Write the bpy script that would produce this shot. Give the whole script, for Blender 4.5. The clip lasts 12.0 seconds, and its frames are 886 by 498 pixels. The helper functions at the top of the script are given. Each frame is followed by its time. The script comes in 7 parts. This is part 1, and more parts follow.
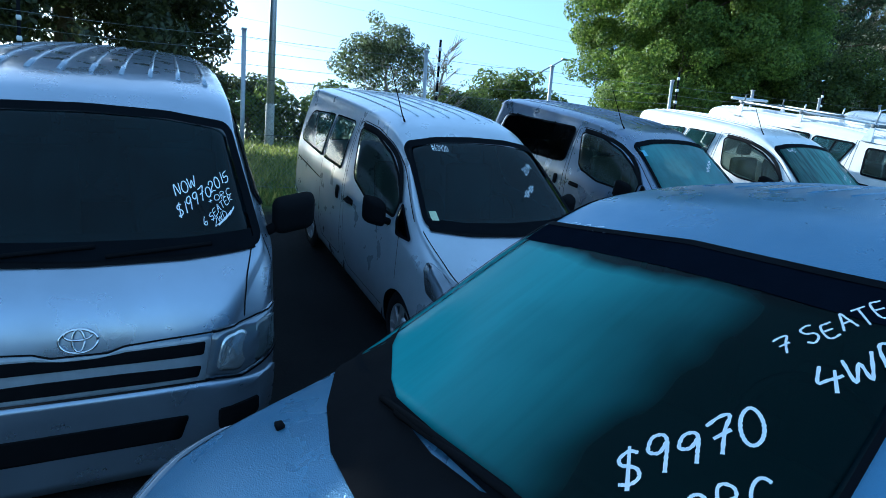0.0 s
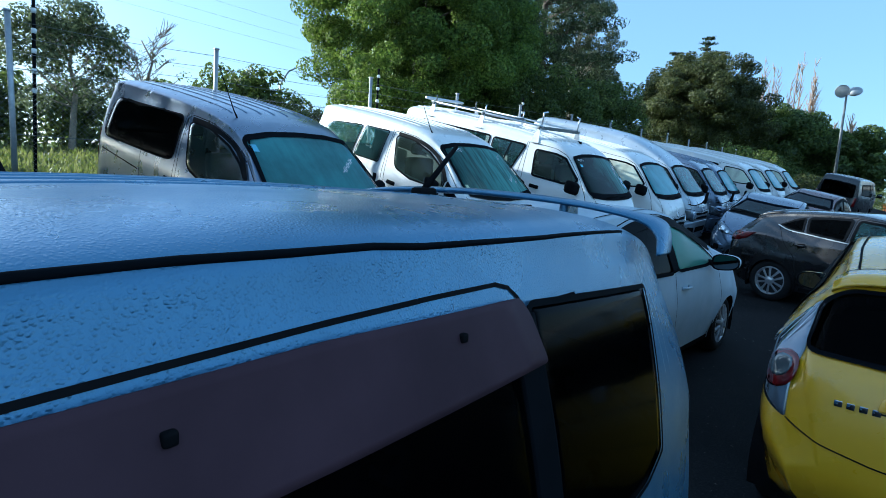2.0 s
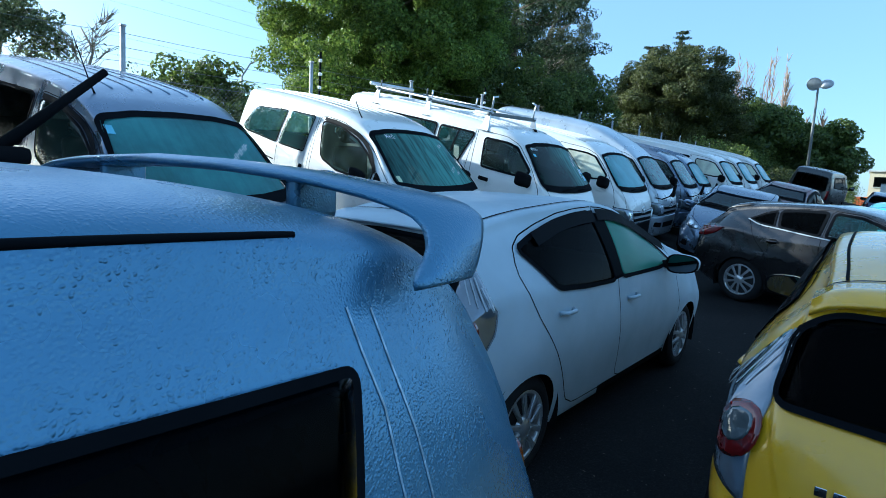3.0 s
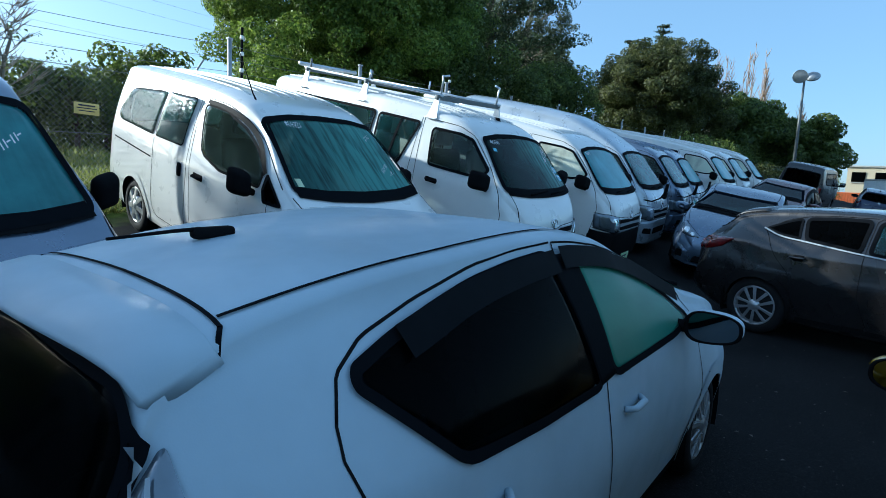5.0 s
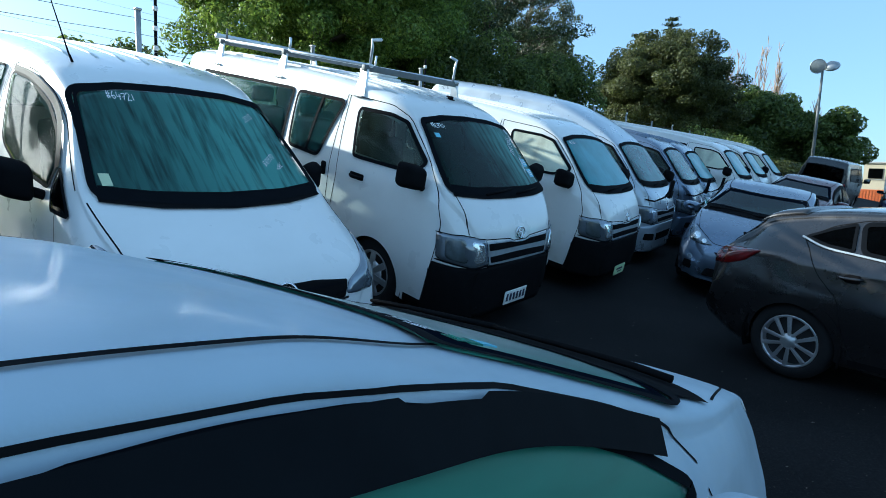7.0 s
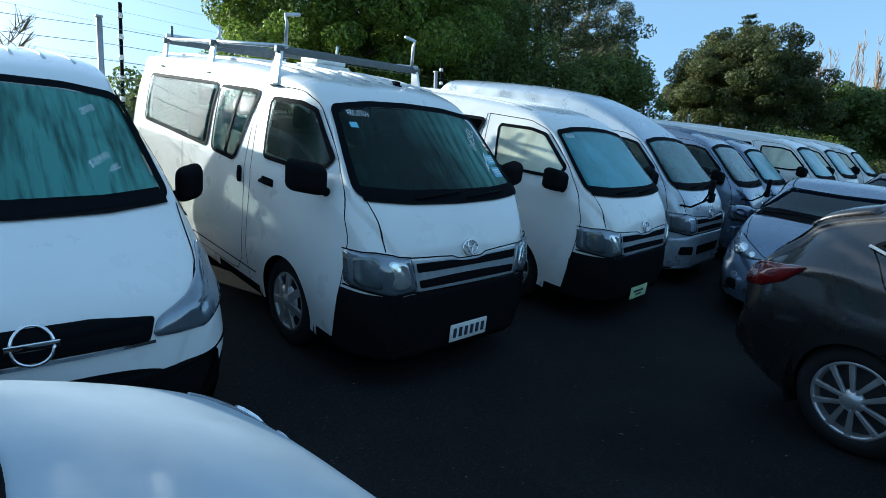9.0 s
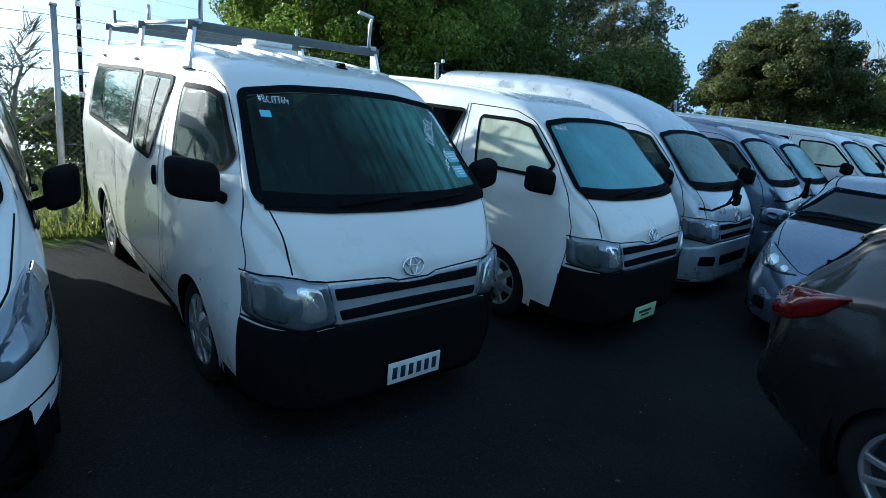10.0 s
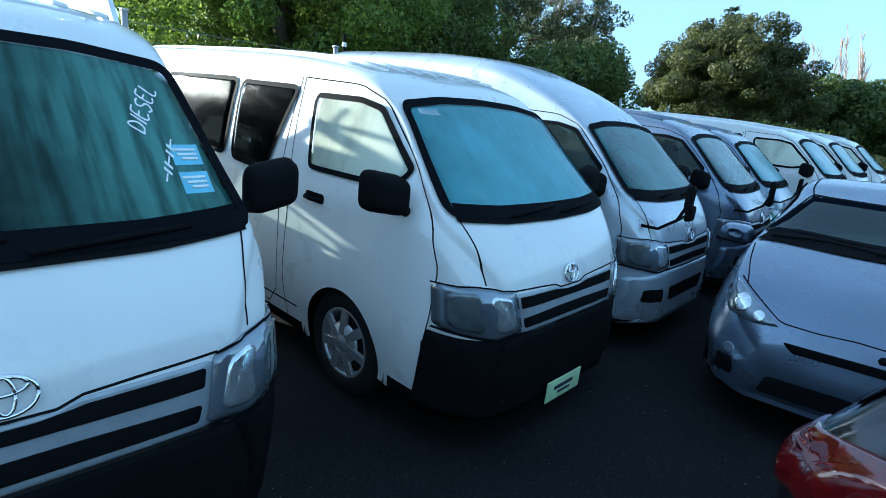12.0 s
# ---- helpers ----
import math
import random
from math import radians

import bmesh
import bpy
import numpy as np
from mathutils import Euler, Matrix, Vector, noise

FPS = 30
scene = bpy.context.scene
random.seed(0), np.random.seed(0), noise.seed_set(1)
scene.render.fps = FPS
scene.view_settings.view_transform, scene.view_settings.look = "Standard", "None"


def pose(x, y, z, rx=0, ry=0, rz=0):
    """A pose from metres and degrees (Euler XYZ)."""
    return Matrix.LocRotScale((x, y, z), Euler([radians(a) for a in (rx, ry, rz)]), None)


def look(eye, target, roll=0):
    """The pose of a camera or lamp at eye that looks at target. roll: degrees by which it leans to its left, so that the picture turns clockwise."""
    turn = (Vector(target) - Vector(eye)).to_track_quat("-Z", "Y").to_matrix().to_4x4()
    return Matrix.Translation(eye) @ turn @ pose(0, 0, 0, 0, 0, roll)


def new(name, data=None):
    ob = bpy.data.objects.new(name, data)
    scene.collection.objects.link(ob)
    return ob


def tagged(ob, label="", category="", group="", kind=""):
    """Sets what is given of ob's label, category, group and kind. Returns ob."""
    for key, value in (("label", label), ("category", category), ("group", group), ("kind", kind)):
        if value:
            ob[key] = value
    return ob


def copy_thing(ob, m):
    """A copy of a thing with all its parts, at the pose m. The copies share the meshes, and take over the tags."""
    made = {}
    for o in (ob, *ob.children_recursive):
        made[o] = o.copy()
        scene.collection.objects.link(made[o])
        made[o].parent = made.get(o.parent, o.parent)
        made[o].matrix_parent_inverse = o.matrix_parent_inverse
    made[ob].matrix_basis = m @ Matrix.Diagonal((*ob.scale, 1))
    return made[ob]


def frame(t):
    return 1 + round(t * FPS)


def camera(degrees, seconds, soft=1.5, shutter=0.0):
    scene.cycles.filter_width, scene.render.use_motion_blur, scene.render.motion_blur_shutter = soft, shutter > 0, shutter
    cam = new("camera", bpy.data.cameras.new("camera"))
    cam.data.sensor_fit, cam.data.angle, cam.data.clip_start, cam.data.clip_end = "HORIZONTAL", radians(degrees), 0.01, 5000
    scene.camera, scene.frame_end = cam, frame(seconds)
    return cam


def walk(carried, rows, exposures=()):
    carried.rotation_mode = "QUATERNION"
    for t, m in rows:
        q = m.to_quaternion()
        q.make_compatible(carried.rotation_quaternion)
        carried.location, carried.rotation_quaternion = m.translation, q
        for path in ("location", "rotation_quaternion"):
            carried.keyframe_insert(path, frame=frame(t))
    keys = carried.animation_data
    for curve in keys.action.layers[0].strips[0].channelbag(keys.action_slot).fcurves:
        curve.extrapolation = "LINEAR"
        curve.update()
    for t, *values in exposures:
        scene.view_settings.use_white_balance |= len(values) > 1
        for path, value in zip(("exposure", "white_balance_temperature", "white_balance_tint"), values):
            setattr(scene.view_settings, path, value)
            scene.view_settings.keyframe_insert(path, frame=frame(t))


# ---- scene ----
cam = camera(78.0, 12.0, 0.9)
PATH = [
    (0, (0.0, 0.0, 1.75), (0.912, 1.754, 1.447), 4.7),
    (0.5, (0.716, 0.0, 1.769), (1.825, 1.644, 1.51), 4.5),
    (1, (1.289, 0.02, 1.796), (2.554, 1.549, 1.553), 4.4),
    (1.5, (1.877, 0.114, 1.831), (3.305, 1.495, 1.603), 4.3),
    (2, (2.41, 0.085, 1.833), (3.916, 1.383, 1.613), 4.0),
    (2.5, (2.944, 0.143, 1.792), (4.458, 1.43, 1.57), 3.7),
    (3, (3.493, 0.202, 1.811), (5.042, 1.447, 1.585), 3.6),
    (3.5, (4.005, 0.223, 1.837), (5.599, 1.411, 1.625), 3.3),
    (3.7, (4.234, 0.306, 1.791), (5.836, 1.485, 1.586), 3.3),
    (5.3, (5.413, 1.049, 1.921), (6.993, 2.252, 1.689), 3.1),
    (5.5, (5.553, 1.132, 1.905), (7.127, 2.346, 1.68), 3.1),
    (6, (6.042, 1.18, 1.931), (7.6, 2.413, 1.702), 2.9),
    (6.5, (6.49, 1.31, 1.88), (8.062, 2.526, 1.656), 2.7),
    (7, (6.936, 1.306, 1.917), (8.5, 2.531, 1.689), 2.6),
    (7.5, (7.372, 1.181, 1.947), (8.943, 2.397, 1.719), 2.4),
    (7.7, (7.531, 1.189, 1.928), (9.11, 2.396, 1.701), 2.5),
    (9.3, (8.766, 1.254, 1.842), (10.109, 2.727, 1.673), 0.8),
    (9.5, (8.965, 1.317, 1.875), (10.289, 2.806, 1.701), 0.8),
    (10, (9.426, 1.437, 1.896), (10.735, 2.94, 1.721), 0.8),
    (10.5, (9.843, 1.534, 1.966), (11.146, 3.04, 1.784), 0.6),
    (11, (10.259, 1.769, 1.98), (11.59, 3.251, 1.797), 0.5),
    (11.5, (10.688, 1.961, 1.962), (12.089, 3.378, 1.791), 0.4),
    (12, (11.114, 2.12, 2.014), (12.532, 3.521, 1.852), 0.1),
]
walk(cam, [(t, look(eye, target, roll)) for t, eye, target, roll in PATH], [(0.0, 1.15, 4850.0, 0.0), (1.0, 0.80, 4950.0, 0.0), (2.7, 1.10, 5050.0, 0.0), (3.5, 0.96, 5100.0, 0.0), (6.0, 0.68, 5150.0, 0.0), (7.5, 1.08, 5350.0, 0.0), (9.5, 0.78, 5400.0, 0.0), (10.5, 1.10, 5400.0, 0.0), (11.0, 1.36, 5400.0, 0.0), (12.0, 1.52, 5350.0, 0.0)])

from mathutils.bvhtree import BVHTree

# ---- sky, sun ----
SUN_AZ, SUN_EL = -22.0, 21.0        # degrees: azimuth from +y towards +x, height
sun_way = Vector((math.sin(radians(SUN_AZ)) * math.cos(radians(SUN_EL)), math.cos(radians(SUN_AZ)) * math.cos(radians(SUN_EL)), math.sin(radians(SUN_EL))))
world = bpy.data.worlds.new("world")
scene.world = world
world.use_nodes = True
wn, wl = world.node_tree.nodes, world.node_tree.links
sky = wn.new("ShaderNodeTexSky")
sky.sky_type, sky.sun_disc = "NISHITA", False
sky.sun_elevation, sky.sun_rotation = radians(SUN_EL), radians(SUN_AZ)
sky.air_density, sky.dust_density, sky.ozone_density = 1.0, 1.4, 2.5
haze = wn.new("ShaderNodeMix")      # thin high haze evens out the clear sky
haze.data_type, haze.blend_type = "RGBA", "ADD"
haze.inputs[0].default_value = 1.0
haze.inputs[7].default_value = (1.8, 2.5, 3.1, 1)
wl.new(sky.outputs[0], haze.inputs[6])
wl.new(haze.outputs[2], wn["Background"].inputs[0])
wn["Background"].inputs[1].default_value = 0.072
sun = new("sun", bpy.data.lights.new("sun", "SUN"))
sun.data.energy, sun.data.angle, sun.data.color = 5.0, radians(0.6), (1.0, 0.9, 0.74)
sun.matrix_basis = look(tuple(sun_way * 60), (0, 0, 0))


# ---- materials ----
def material(name):
    m = bpy.data.materials.new(name)
    m.use_nodes = True
    nt = m.node_tree
    return m, nt, nt.nodes["Principled BSDF"], nt.nodes["Material Output"]


def node(nt, kind, **values):
    n = nt.nodes.new(kind)
    for k, v in values.items():
        n.inputs[k.replace("_", " ")].default_value = v
    return n


def coords(nt, scale=1.0):
    tc = nt.nodes.new("ShaderNodeTexCoord")
    mp = nt.nodes.new("ShaderNodeMapping")
    mp.inputs["Scale"].default_value = (scale,) * 3 if not isinstance(scale, tuple) else scale
    nt.links.new(tc.outputs["Object"], mp.inputs[0])
    return mp.outputs[0]


def noise_of(nt, vec, scale, detail=4.0, rough=0.55):
    n = node(nt, "ShaderNodeTexNoise", Scale=scale, Detail=detail, Roughness=rough)
    nt.links.new(vec, n.inputs["Vector"])
    return n.outputs["Fac"]


def ramp(nt, fac, stops):
    r = nt.nodes.new("ShaderNodeValToRGB")
    while len(r.color_ramp.elements) < len(stops):
        r.color_ramp.elements.new(0.5)
    for e, (p, c) in zip(r.color_ramp.elements, stops):
        e.position, e.color = p, (*c, 1) if len(c) == 3 else c
    nt.links.new(fac, r.inputs[0])
    return r.outputs[0]


def bump(nt, height, strength, distance, base=None):
    b = node(nt, "ShaderNodeBump", Strength=strength, Distance=distance)
    nt.links.new(height, b.inputs["Height"])
    if base is not None:
        nt.links.new(base, b.inputs["Normal"])
    return b.outputs[0]


def plain(name, color, rough=0.5, metal=0.0, vary=0.12, scale=14.0, grain=0.0, coat=0.0, spec=0.5):
    m, nt, p, out = material(name)
    v = coords(nt)
    f = noise_of(nt, v, scale, 5)
    lo = tuple(c * (1 - vary) for c in color)
    hi = tuple(min(1, c * (1 + vary)) for c in color)
    nt.links.new(ramp(nt, f, [(0.3, lo), (0.7, hi)]), p.inputs["Base Color"])
    p.inputs["Roughness"].default_value, p.inputs["Metallic"].default_value = rough, metal
    p.inputs["Coat Weight"].default_value, p.inputs["Specular IOR Level"].default_value = coat, spec
    if grain:
        nt.links.new(bump(nt, noise_of(nt, v, scale * 12, 3), grain, 0.002), p.inputs["Normal"])
    return m


def paint(name, color, metal=0.0, rough=0.32, dew=0.25, dirt=0.08, coat=0.8, bead=190.0, deep=0.0011, coat_rough=0.06, wet=0.0):
    """Car paint with a film of dew and faint dirt."""
    m, nt, p, out = material(name)
    v = coords(nt)
    big = noise_of(nt, v, 2.2, 5)
    lo = tuple(c * (1 - dirt * 1.6) for c in color)
    nt.links.new(ramp(nt, big, [(0.35, lo), (0.62, color)]), p.inputs["Base Color"])
    p.inputs["Metallic"].default_value = metal
    nt.links.new(ramp(nt, noise_of(nt, v, 5.0, 4), [(0.3, (rough * 0.75,) * 3), (0.7, (min(1, rough * 1.35),) * 3)]), p.inputs["Roughness"])
    p.inputs["Coat Weight"].default_value, p.inputs["Coat Roughness"].default_value = coat, coat_rough
    vo = node(nt, "ShaderNodeTexVoronoi", Scale=bead, Randomness=1.0)
    nt.links.new(v, vo.inputs["Vector"])
    drop = ramp(nt, vo.outputs["Distance"], [(0.0, (1, 1, 1)), (0.55, (0, 0, 0))])
    n1 = bump(nt, drop, dew, deep)
    n2 = bump(nt, noise_of(nt, v, 60, 3), dew * 0.5, 0.001, n1)
    if wet:         # larger drops that have run together in patches
        warp = nt.nodes.new("ShaderNodeMix")
        warp.data_type = "VECTOR"
        warp.inputs[0].default_value = 0.012
        wn_ = node(nt, "ShaderNodeTexNoise", Scale=40.0, Detail=2.0)
        nt.links.new(v, wn_.inputs["Vector"])
        nt.links.new(v, warp.inputs[4])
        nt.links.new(wn_.outputs["Color"], warp.inputs[5])
        big_drop = node(nt, "ShaderNodeTexVoronoi", Scale=165.0, Randomness=1.0)
        nt.links.new(warp.outputs[1], big_drop.inputs["Vector"])
        dome = ramp(nt, big_drop.outputs["Distance"], [(0.0, (1, 1, 1)), (0.25, (.8, .8, .8)), (0.42, (0, 0, 0))])
        where = ramp(nt, noise_of(nt, v, 9.0, 5, 0.65), [(0.45, (0.25, 0.25, 0.25)), (0.62, (1, 1, 1))])
        both = nt.nodes.new("ShaderNodeMath")
        both.operation = "MULTIPLY"
        nt.links.new(dome, both.inputs[0])
        nt.links.new(where, both.inputs[1])
        n2 = bump(nt, both.outputs[0], wet, 0.0022, n2)
    nt.links.new(n2, p.inputs["Normal"])
    nt.links.new(n2, p.inputs["Coat Normal"])
    return m


def glass(name, tint, fog=0.0, fog_color=(0.12, 0.36, 0.38), spread=(0.35, 0.65), scale=1.6, drops=0.15, side=None, top=None, gloss_rough=0.03, runs_lo=0.72, ior=1.5, front=0.5):
    """Car glass: see-through with gloss, and a film of condensation in patches."""
    m, nt, p, out = material(name)
    nt.nodes.remove(p)
    v = coords(nt)
    clear = node(nt, "ShaderNodeBsdfTransparent")
    clear.inputs[0].default_value = (*tint, 1)
    film = node(nt, "ShaderNodeBsdfDiffuse")
    film.inputs[0].default_value = (*fog_color, 1)
    back = node(nt, "ShaderNodeBsdfTranslucent")
    back.inputs[0].default_value = (*fog_color, 1)
    both = nt.nodes.new("ShaderNodeMixShader")
    both.inputs[0].default_value = 1 - front
    nt.links.new(film.outputs[0], both.inputs[1])
    nt.links.new(back.outputs[0], both.inputs[2])
    body = nt.nodes.new("ShaderNodeMixShader")
    nt.links.new(clear.outputs[0], body.inputs[1])
    nt.links.new(both.outputs[0], body.inputs[2])
    mapped = nt.nodes.new("ShaderNodeMapping")
    mapped.inputs["Scale"].default_value = (1.0, 1.0, 0.55)
    nt.links.new(v, mapped.inputs[0])
    patchy = ramp(nt, noise_of(nt, mapped.outputs[0], scale, 6, 0.6), [(spread[0], (0.25 * fog,) * 3), (spread[1], (fog,) * 3)])
    streak = node(nt, "ShaderNodeTexNoise", Scale=26.0, Detail=3.0)
    sm = nt.nodes.new("ShaderNodeMapping")
    sm.inputs["Scale"].default_value = (1.0, 0.10, 0.07)
    nt.links.new(v, sm.inputs[0])
    nt.links.new(sm.outputs[0], streak.inputs["Vector"])
    runs = ramp(nt, streak.outputs["Fac"], [(0.30, (runs_lo,) * 3), (0.55, (1, 1, 1))])
    mul = nt.nodes.new("ShaderNodeMath")
    mul.operation = "MULTIPLY"
    nt.links.new(patchy, mul.inputs[0])
    nt.links.new(runs, mul.inputs[1])
    amount = mul.outputs[0]
    if side:        # the film fades towards one side of the car, imitating sun on part of it
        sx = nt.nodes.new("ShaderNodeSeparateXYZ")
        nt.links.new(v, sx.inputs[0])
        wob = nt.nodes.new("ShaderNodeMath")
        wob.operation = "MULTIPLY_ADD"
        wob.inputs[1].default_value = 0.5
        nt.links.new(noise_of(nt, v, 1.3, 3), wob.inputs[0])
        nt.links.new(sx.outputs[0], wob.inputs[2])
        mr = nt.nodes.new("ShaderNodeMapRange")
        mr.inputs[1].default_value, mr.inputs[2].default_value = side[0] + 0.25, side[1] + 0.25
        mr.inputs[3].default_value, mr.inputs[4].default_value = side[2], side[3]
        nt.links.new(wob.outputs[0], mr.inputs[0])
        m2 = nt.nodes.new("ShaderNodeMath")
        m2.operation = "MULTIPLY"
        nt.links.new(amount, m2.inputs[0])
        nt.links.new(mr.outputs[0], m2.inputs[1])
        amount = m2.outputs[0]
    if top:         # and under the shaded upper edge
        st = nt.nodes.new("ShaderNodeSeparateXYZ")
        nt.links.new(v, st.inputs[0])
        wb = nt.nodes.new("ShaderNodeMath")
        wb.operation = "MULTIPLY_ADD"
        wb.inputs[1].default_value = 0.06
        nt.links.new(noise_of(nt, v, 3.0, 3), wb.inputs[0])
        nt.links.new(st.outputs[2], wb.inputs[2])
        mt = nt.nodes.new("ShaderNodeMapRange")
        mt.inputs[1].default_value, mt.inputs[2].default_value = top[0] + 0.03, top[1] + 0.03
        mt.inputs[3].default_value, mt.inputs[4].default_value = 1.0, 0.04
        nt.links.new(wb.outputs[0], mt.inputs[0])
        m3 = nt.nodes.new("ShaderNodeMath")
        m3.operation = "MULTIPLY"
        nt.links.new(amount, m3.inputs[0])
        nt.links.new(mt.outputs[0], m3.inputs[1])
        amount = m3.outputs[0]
    nt.links.new(amount, body.inputs[0])
    gloss = node(nt, "ShaderNodeBsdfGlossy", Roughness=gloss_rough)
    vo = node(nt, "ShaderNodeTexVoronoi", Scale=230.0)
    nt.links.new(v, vo.inputs["Vector"])
    nt.links.new(bump(nt, ramp(nt, vo.outputs["Distance"], [(0.0, (1, 1, 1)), (0.35, (0, 0, 0))]), drops, 0.0008), gloss.inputs["Normal"])
    fres = node(nt, "ShaderNodeFresnel", IOR=ior)
    top = nt.nodes.new("ShaderNodeMixShader")
    nt.links.new(fres.outputs[0], top.inputs[0])
    nt.links.new(body.outputs[0], top.inputs[1])
    nt.links.new(gloss.outputs[0], top.inputs[2])
    nt.links.new(top.outputs[0], out.inputs["Surface"])
    return m


PAINT = paint("paint_base", (0.8, 0.8, 0.8))
WHITE = paint("white_paint", (0.76, 0.76, 0.745), dew=0.05, dirt=0.03)
SILVER = paint("silver_paint", (0.40, 0.455, 0.54), 0.78, 0.30, dew=0.10)
SILVER_P = paint("pale_silver_paint", (0.50, 0.56, 0.63), 0.4, 0.32, dew=0.08)
SILVER_B = paint("blue_silver_paint", (0.18, 0.225, 0.31), 0.7, 0.30, dew=0.10)
# silver, with the blue sky reflection put into the base colour
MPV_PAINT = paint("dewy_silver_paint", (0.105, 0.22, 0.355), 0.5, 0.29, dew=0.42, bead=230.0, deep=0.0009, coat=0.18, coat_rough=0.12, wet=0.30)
# pearl white, dimmed and blued in its colour for shade and mirrored sky
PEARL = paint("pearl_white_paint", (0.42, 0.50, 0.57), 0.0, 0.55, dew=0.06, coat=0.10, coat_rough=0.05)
YELLOW = paint("yellow_paint", (0.66, 0.38, 0.010), 0.0, 0.28, dew=0.06)
GREY = paint("dark_grey_paint", (0.028, 0.026, 0.027), 0.5, 0.26, dew=0.05, coat=1.0)
BLACKPAINT = paint("black_paint", (0.015, 0.016, 0.02), 0.1, 0.3)
MAROON = paint("maroon_paint", (0.09, 0.012, 0.014), 0.2, 0.3)
NAVY = paint("navy_paint", (0.02, 0.03, 0.08), 0.3, 0.3)
CYAN = paint("cyan_paint", (0.10, 0.50, 0.62), 0.1, 0.3)
BLACK = plain("black_plastic", (0.008, 0.008, 0.009), 0.75, grain=0.2, spec=0.02)
SEAL = plain("rubber_seal", (0.006, 0.007, 0.009), 0.6, spec=0.01)
SEAM = plain("panel_gap", (0.008, 0.008, 0.009), 0.9, spec=0.1)
TYRE = plain("tyre_rubber", (0.012, 0.012, 0.013), 0.85, grain=0.3, spec=0.2)
RIM = plain("wheel_silver", (0.52, 0.53, 0.55), 0.34, 0.75)
RIM_DARK = plain("wheel_recess", (0.02, 0.02, 0.022), 0.6)
CHROME = plain("chrome", (0.75, 0.76, 0.78), 0.12, 1.0, vary=0.03)
ALU = plain("rack_aluminium", (0.62, 0.64, 0.66), 0.38, 0.85, grain=0.1)
INTERIOR = plain("grey_interior", (0.05, 0.05, 0.052), 0.85, grain=0.2)
RED = plain("red_lens", (0.12, 0.005, 0.006), 0.10, coat=1.0, vary=0.3, scale=18.0)
LENS = plain("lamp_lens", (0.19, 0.22, 0.26), 0.07, 0.55, vary=0.25, scale=5.0, coat=1.0)
LENS_DARK = plain("smoked_lens", (0.10, 0.12, 0.13), 0.10, 0.3, vary=0.4, scale=9.0, coat=1.0)
REFLECT = plain("lamp_reflector", (0.72, 0.76, 0.80), 0.14, 0.8, vary=0.3, scale=16.0)
SATIN = plain("satin_grey_trim", (0.36, 0.39, 0.42), 0.35, 0.3)
WATER_RUN = plain("water_run", (0.30, 0.40, 0.50), 0.3, 0.2, coat=0.3, vary=0.5, scale=60.0)
SHADE_BAND = plain("shade_band", (0.004, 0.006, 0.011), 0.5, spec=0.0)
PLATE_W = plain("white_plate", (0.75, 0.75, 0.72), 0.5)
PLATE_G = plain("dealer_plate", (0.55, 0.72, 0.42), 0.5)
MARK = plain("white_marker", (0.85, 0.88, 0.9), 0.7, vary=0.05)
STICKER = plain("blue_sticker", (0.20, 0.50, 0.64), 0.5)
STICKER_Y = plain("pale_sticker", (0.55, 0.62, 0.40), 0.5)
INK = plain("dark_ink", (0.02, 0.025, 0.05), 0.6)
VISOR = plain("smoked_visor", (0.060, 0.034, 0.042), 0.55, vary=0.2, scale=6.0, spec=0.06)
VISOR_DARK = plain("dark_visor", (0.007, 0.008, 0.010), 0.6, spec=0.03)
MIRROR, _nt, _p, _o = material("mirror_glass")
_p.inputs["Metallic"].default_value, _p.inputs["Roughness"].default_value = 1.0, 0.05
_p.inputs["Base Color"].default_value = (0.16, 0.18, 0.20, 1)
G_CLEAR = glass("clear_glass", (0.74, 0.80, 0.77), 0.30)
G_FOG = glass("fogged_windscreen", (0.30, 0.42, 0.42), 0.92, (0.14, 0.47, 0.48), (0.30, 0.72), 1.2, gloss_rough=0.20, runs_lo=0.88)
G_SIDE = glass("side_glass", (0.34, 0.40, 0.37), 0.30, (0.20, 0.29, 0.24), ior=1.35)
G_DARK = glass("privacy_glass", (0.03, 0.035, 0.042), 0.05, (0.04, 0.05, 0.06), ior=1.09, gloss_rough=0.08)
G_GREEN = glass("green_fogged_glass", (0.05, 0.13, 0.10), 0.97, (0.10, 0.36, 0.25), (0.15, 0.40), runs_lo=0.88, gloss_rough=0.30, ior=1.22)

# the fade of the mist across the car paints its backlit part brighter
G_MPV = glass("misted_half_lit_windscreen", (0.035, 0.06, 0.08), 0.98, (0.16, 0.56, 0.57), (0.2, 0.45), side=(-0.25, 0.36, 1.0, 0.03), top=(1.385, 1.415), gloss_rough=0.14, runs_lo=0.92, ior=1.13)
# right half brightened: a patch of sun through the cabin, painted into the film
G_LITPATCH = glass("half_lit_streaked_windscreen", (0.045, 0.085, 0.085), 0.95, (0.20, 0.48, 0.42), (0.25, 0.55), 2.0, side=(-0.15, 0.45, 0.08, 1.0), runs_lo=0.40, ior=1.24)
# streaked mist, with its sunlit right half painted brighter too
G_RUNS = glass("half_lit_green_runs_windscreen", (0.045, 0.075, 0.085), 0.95, (0.19, 0.52, 0.46), (0.25, 0.50), 1.6, side=(-0.55, 0.20, 0.30, 1.0), runs_lo=0.35, ior=1.28)
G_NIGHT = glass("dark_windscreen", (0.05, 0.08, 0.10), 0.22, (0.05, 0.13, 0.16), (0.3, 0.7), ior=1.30)
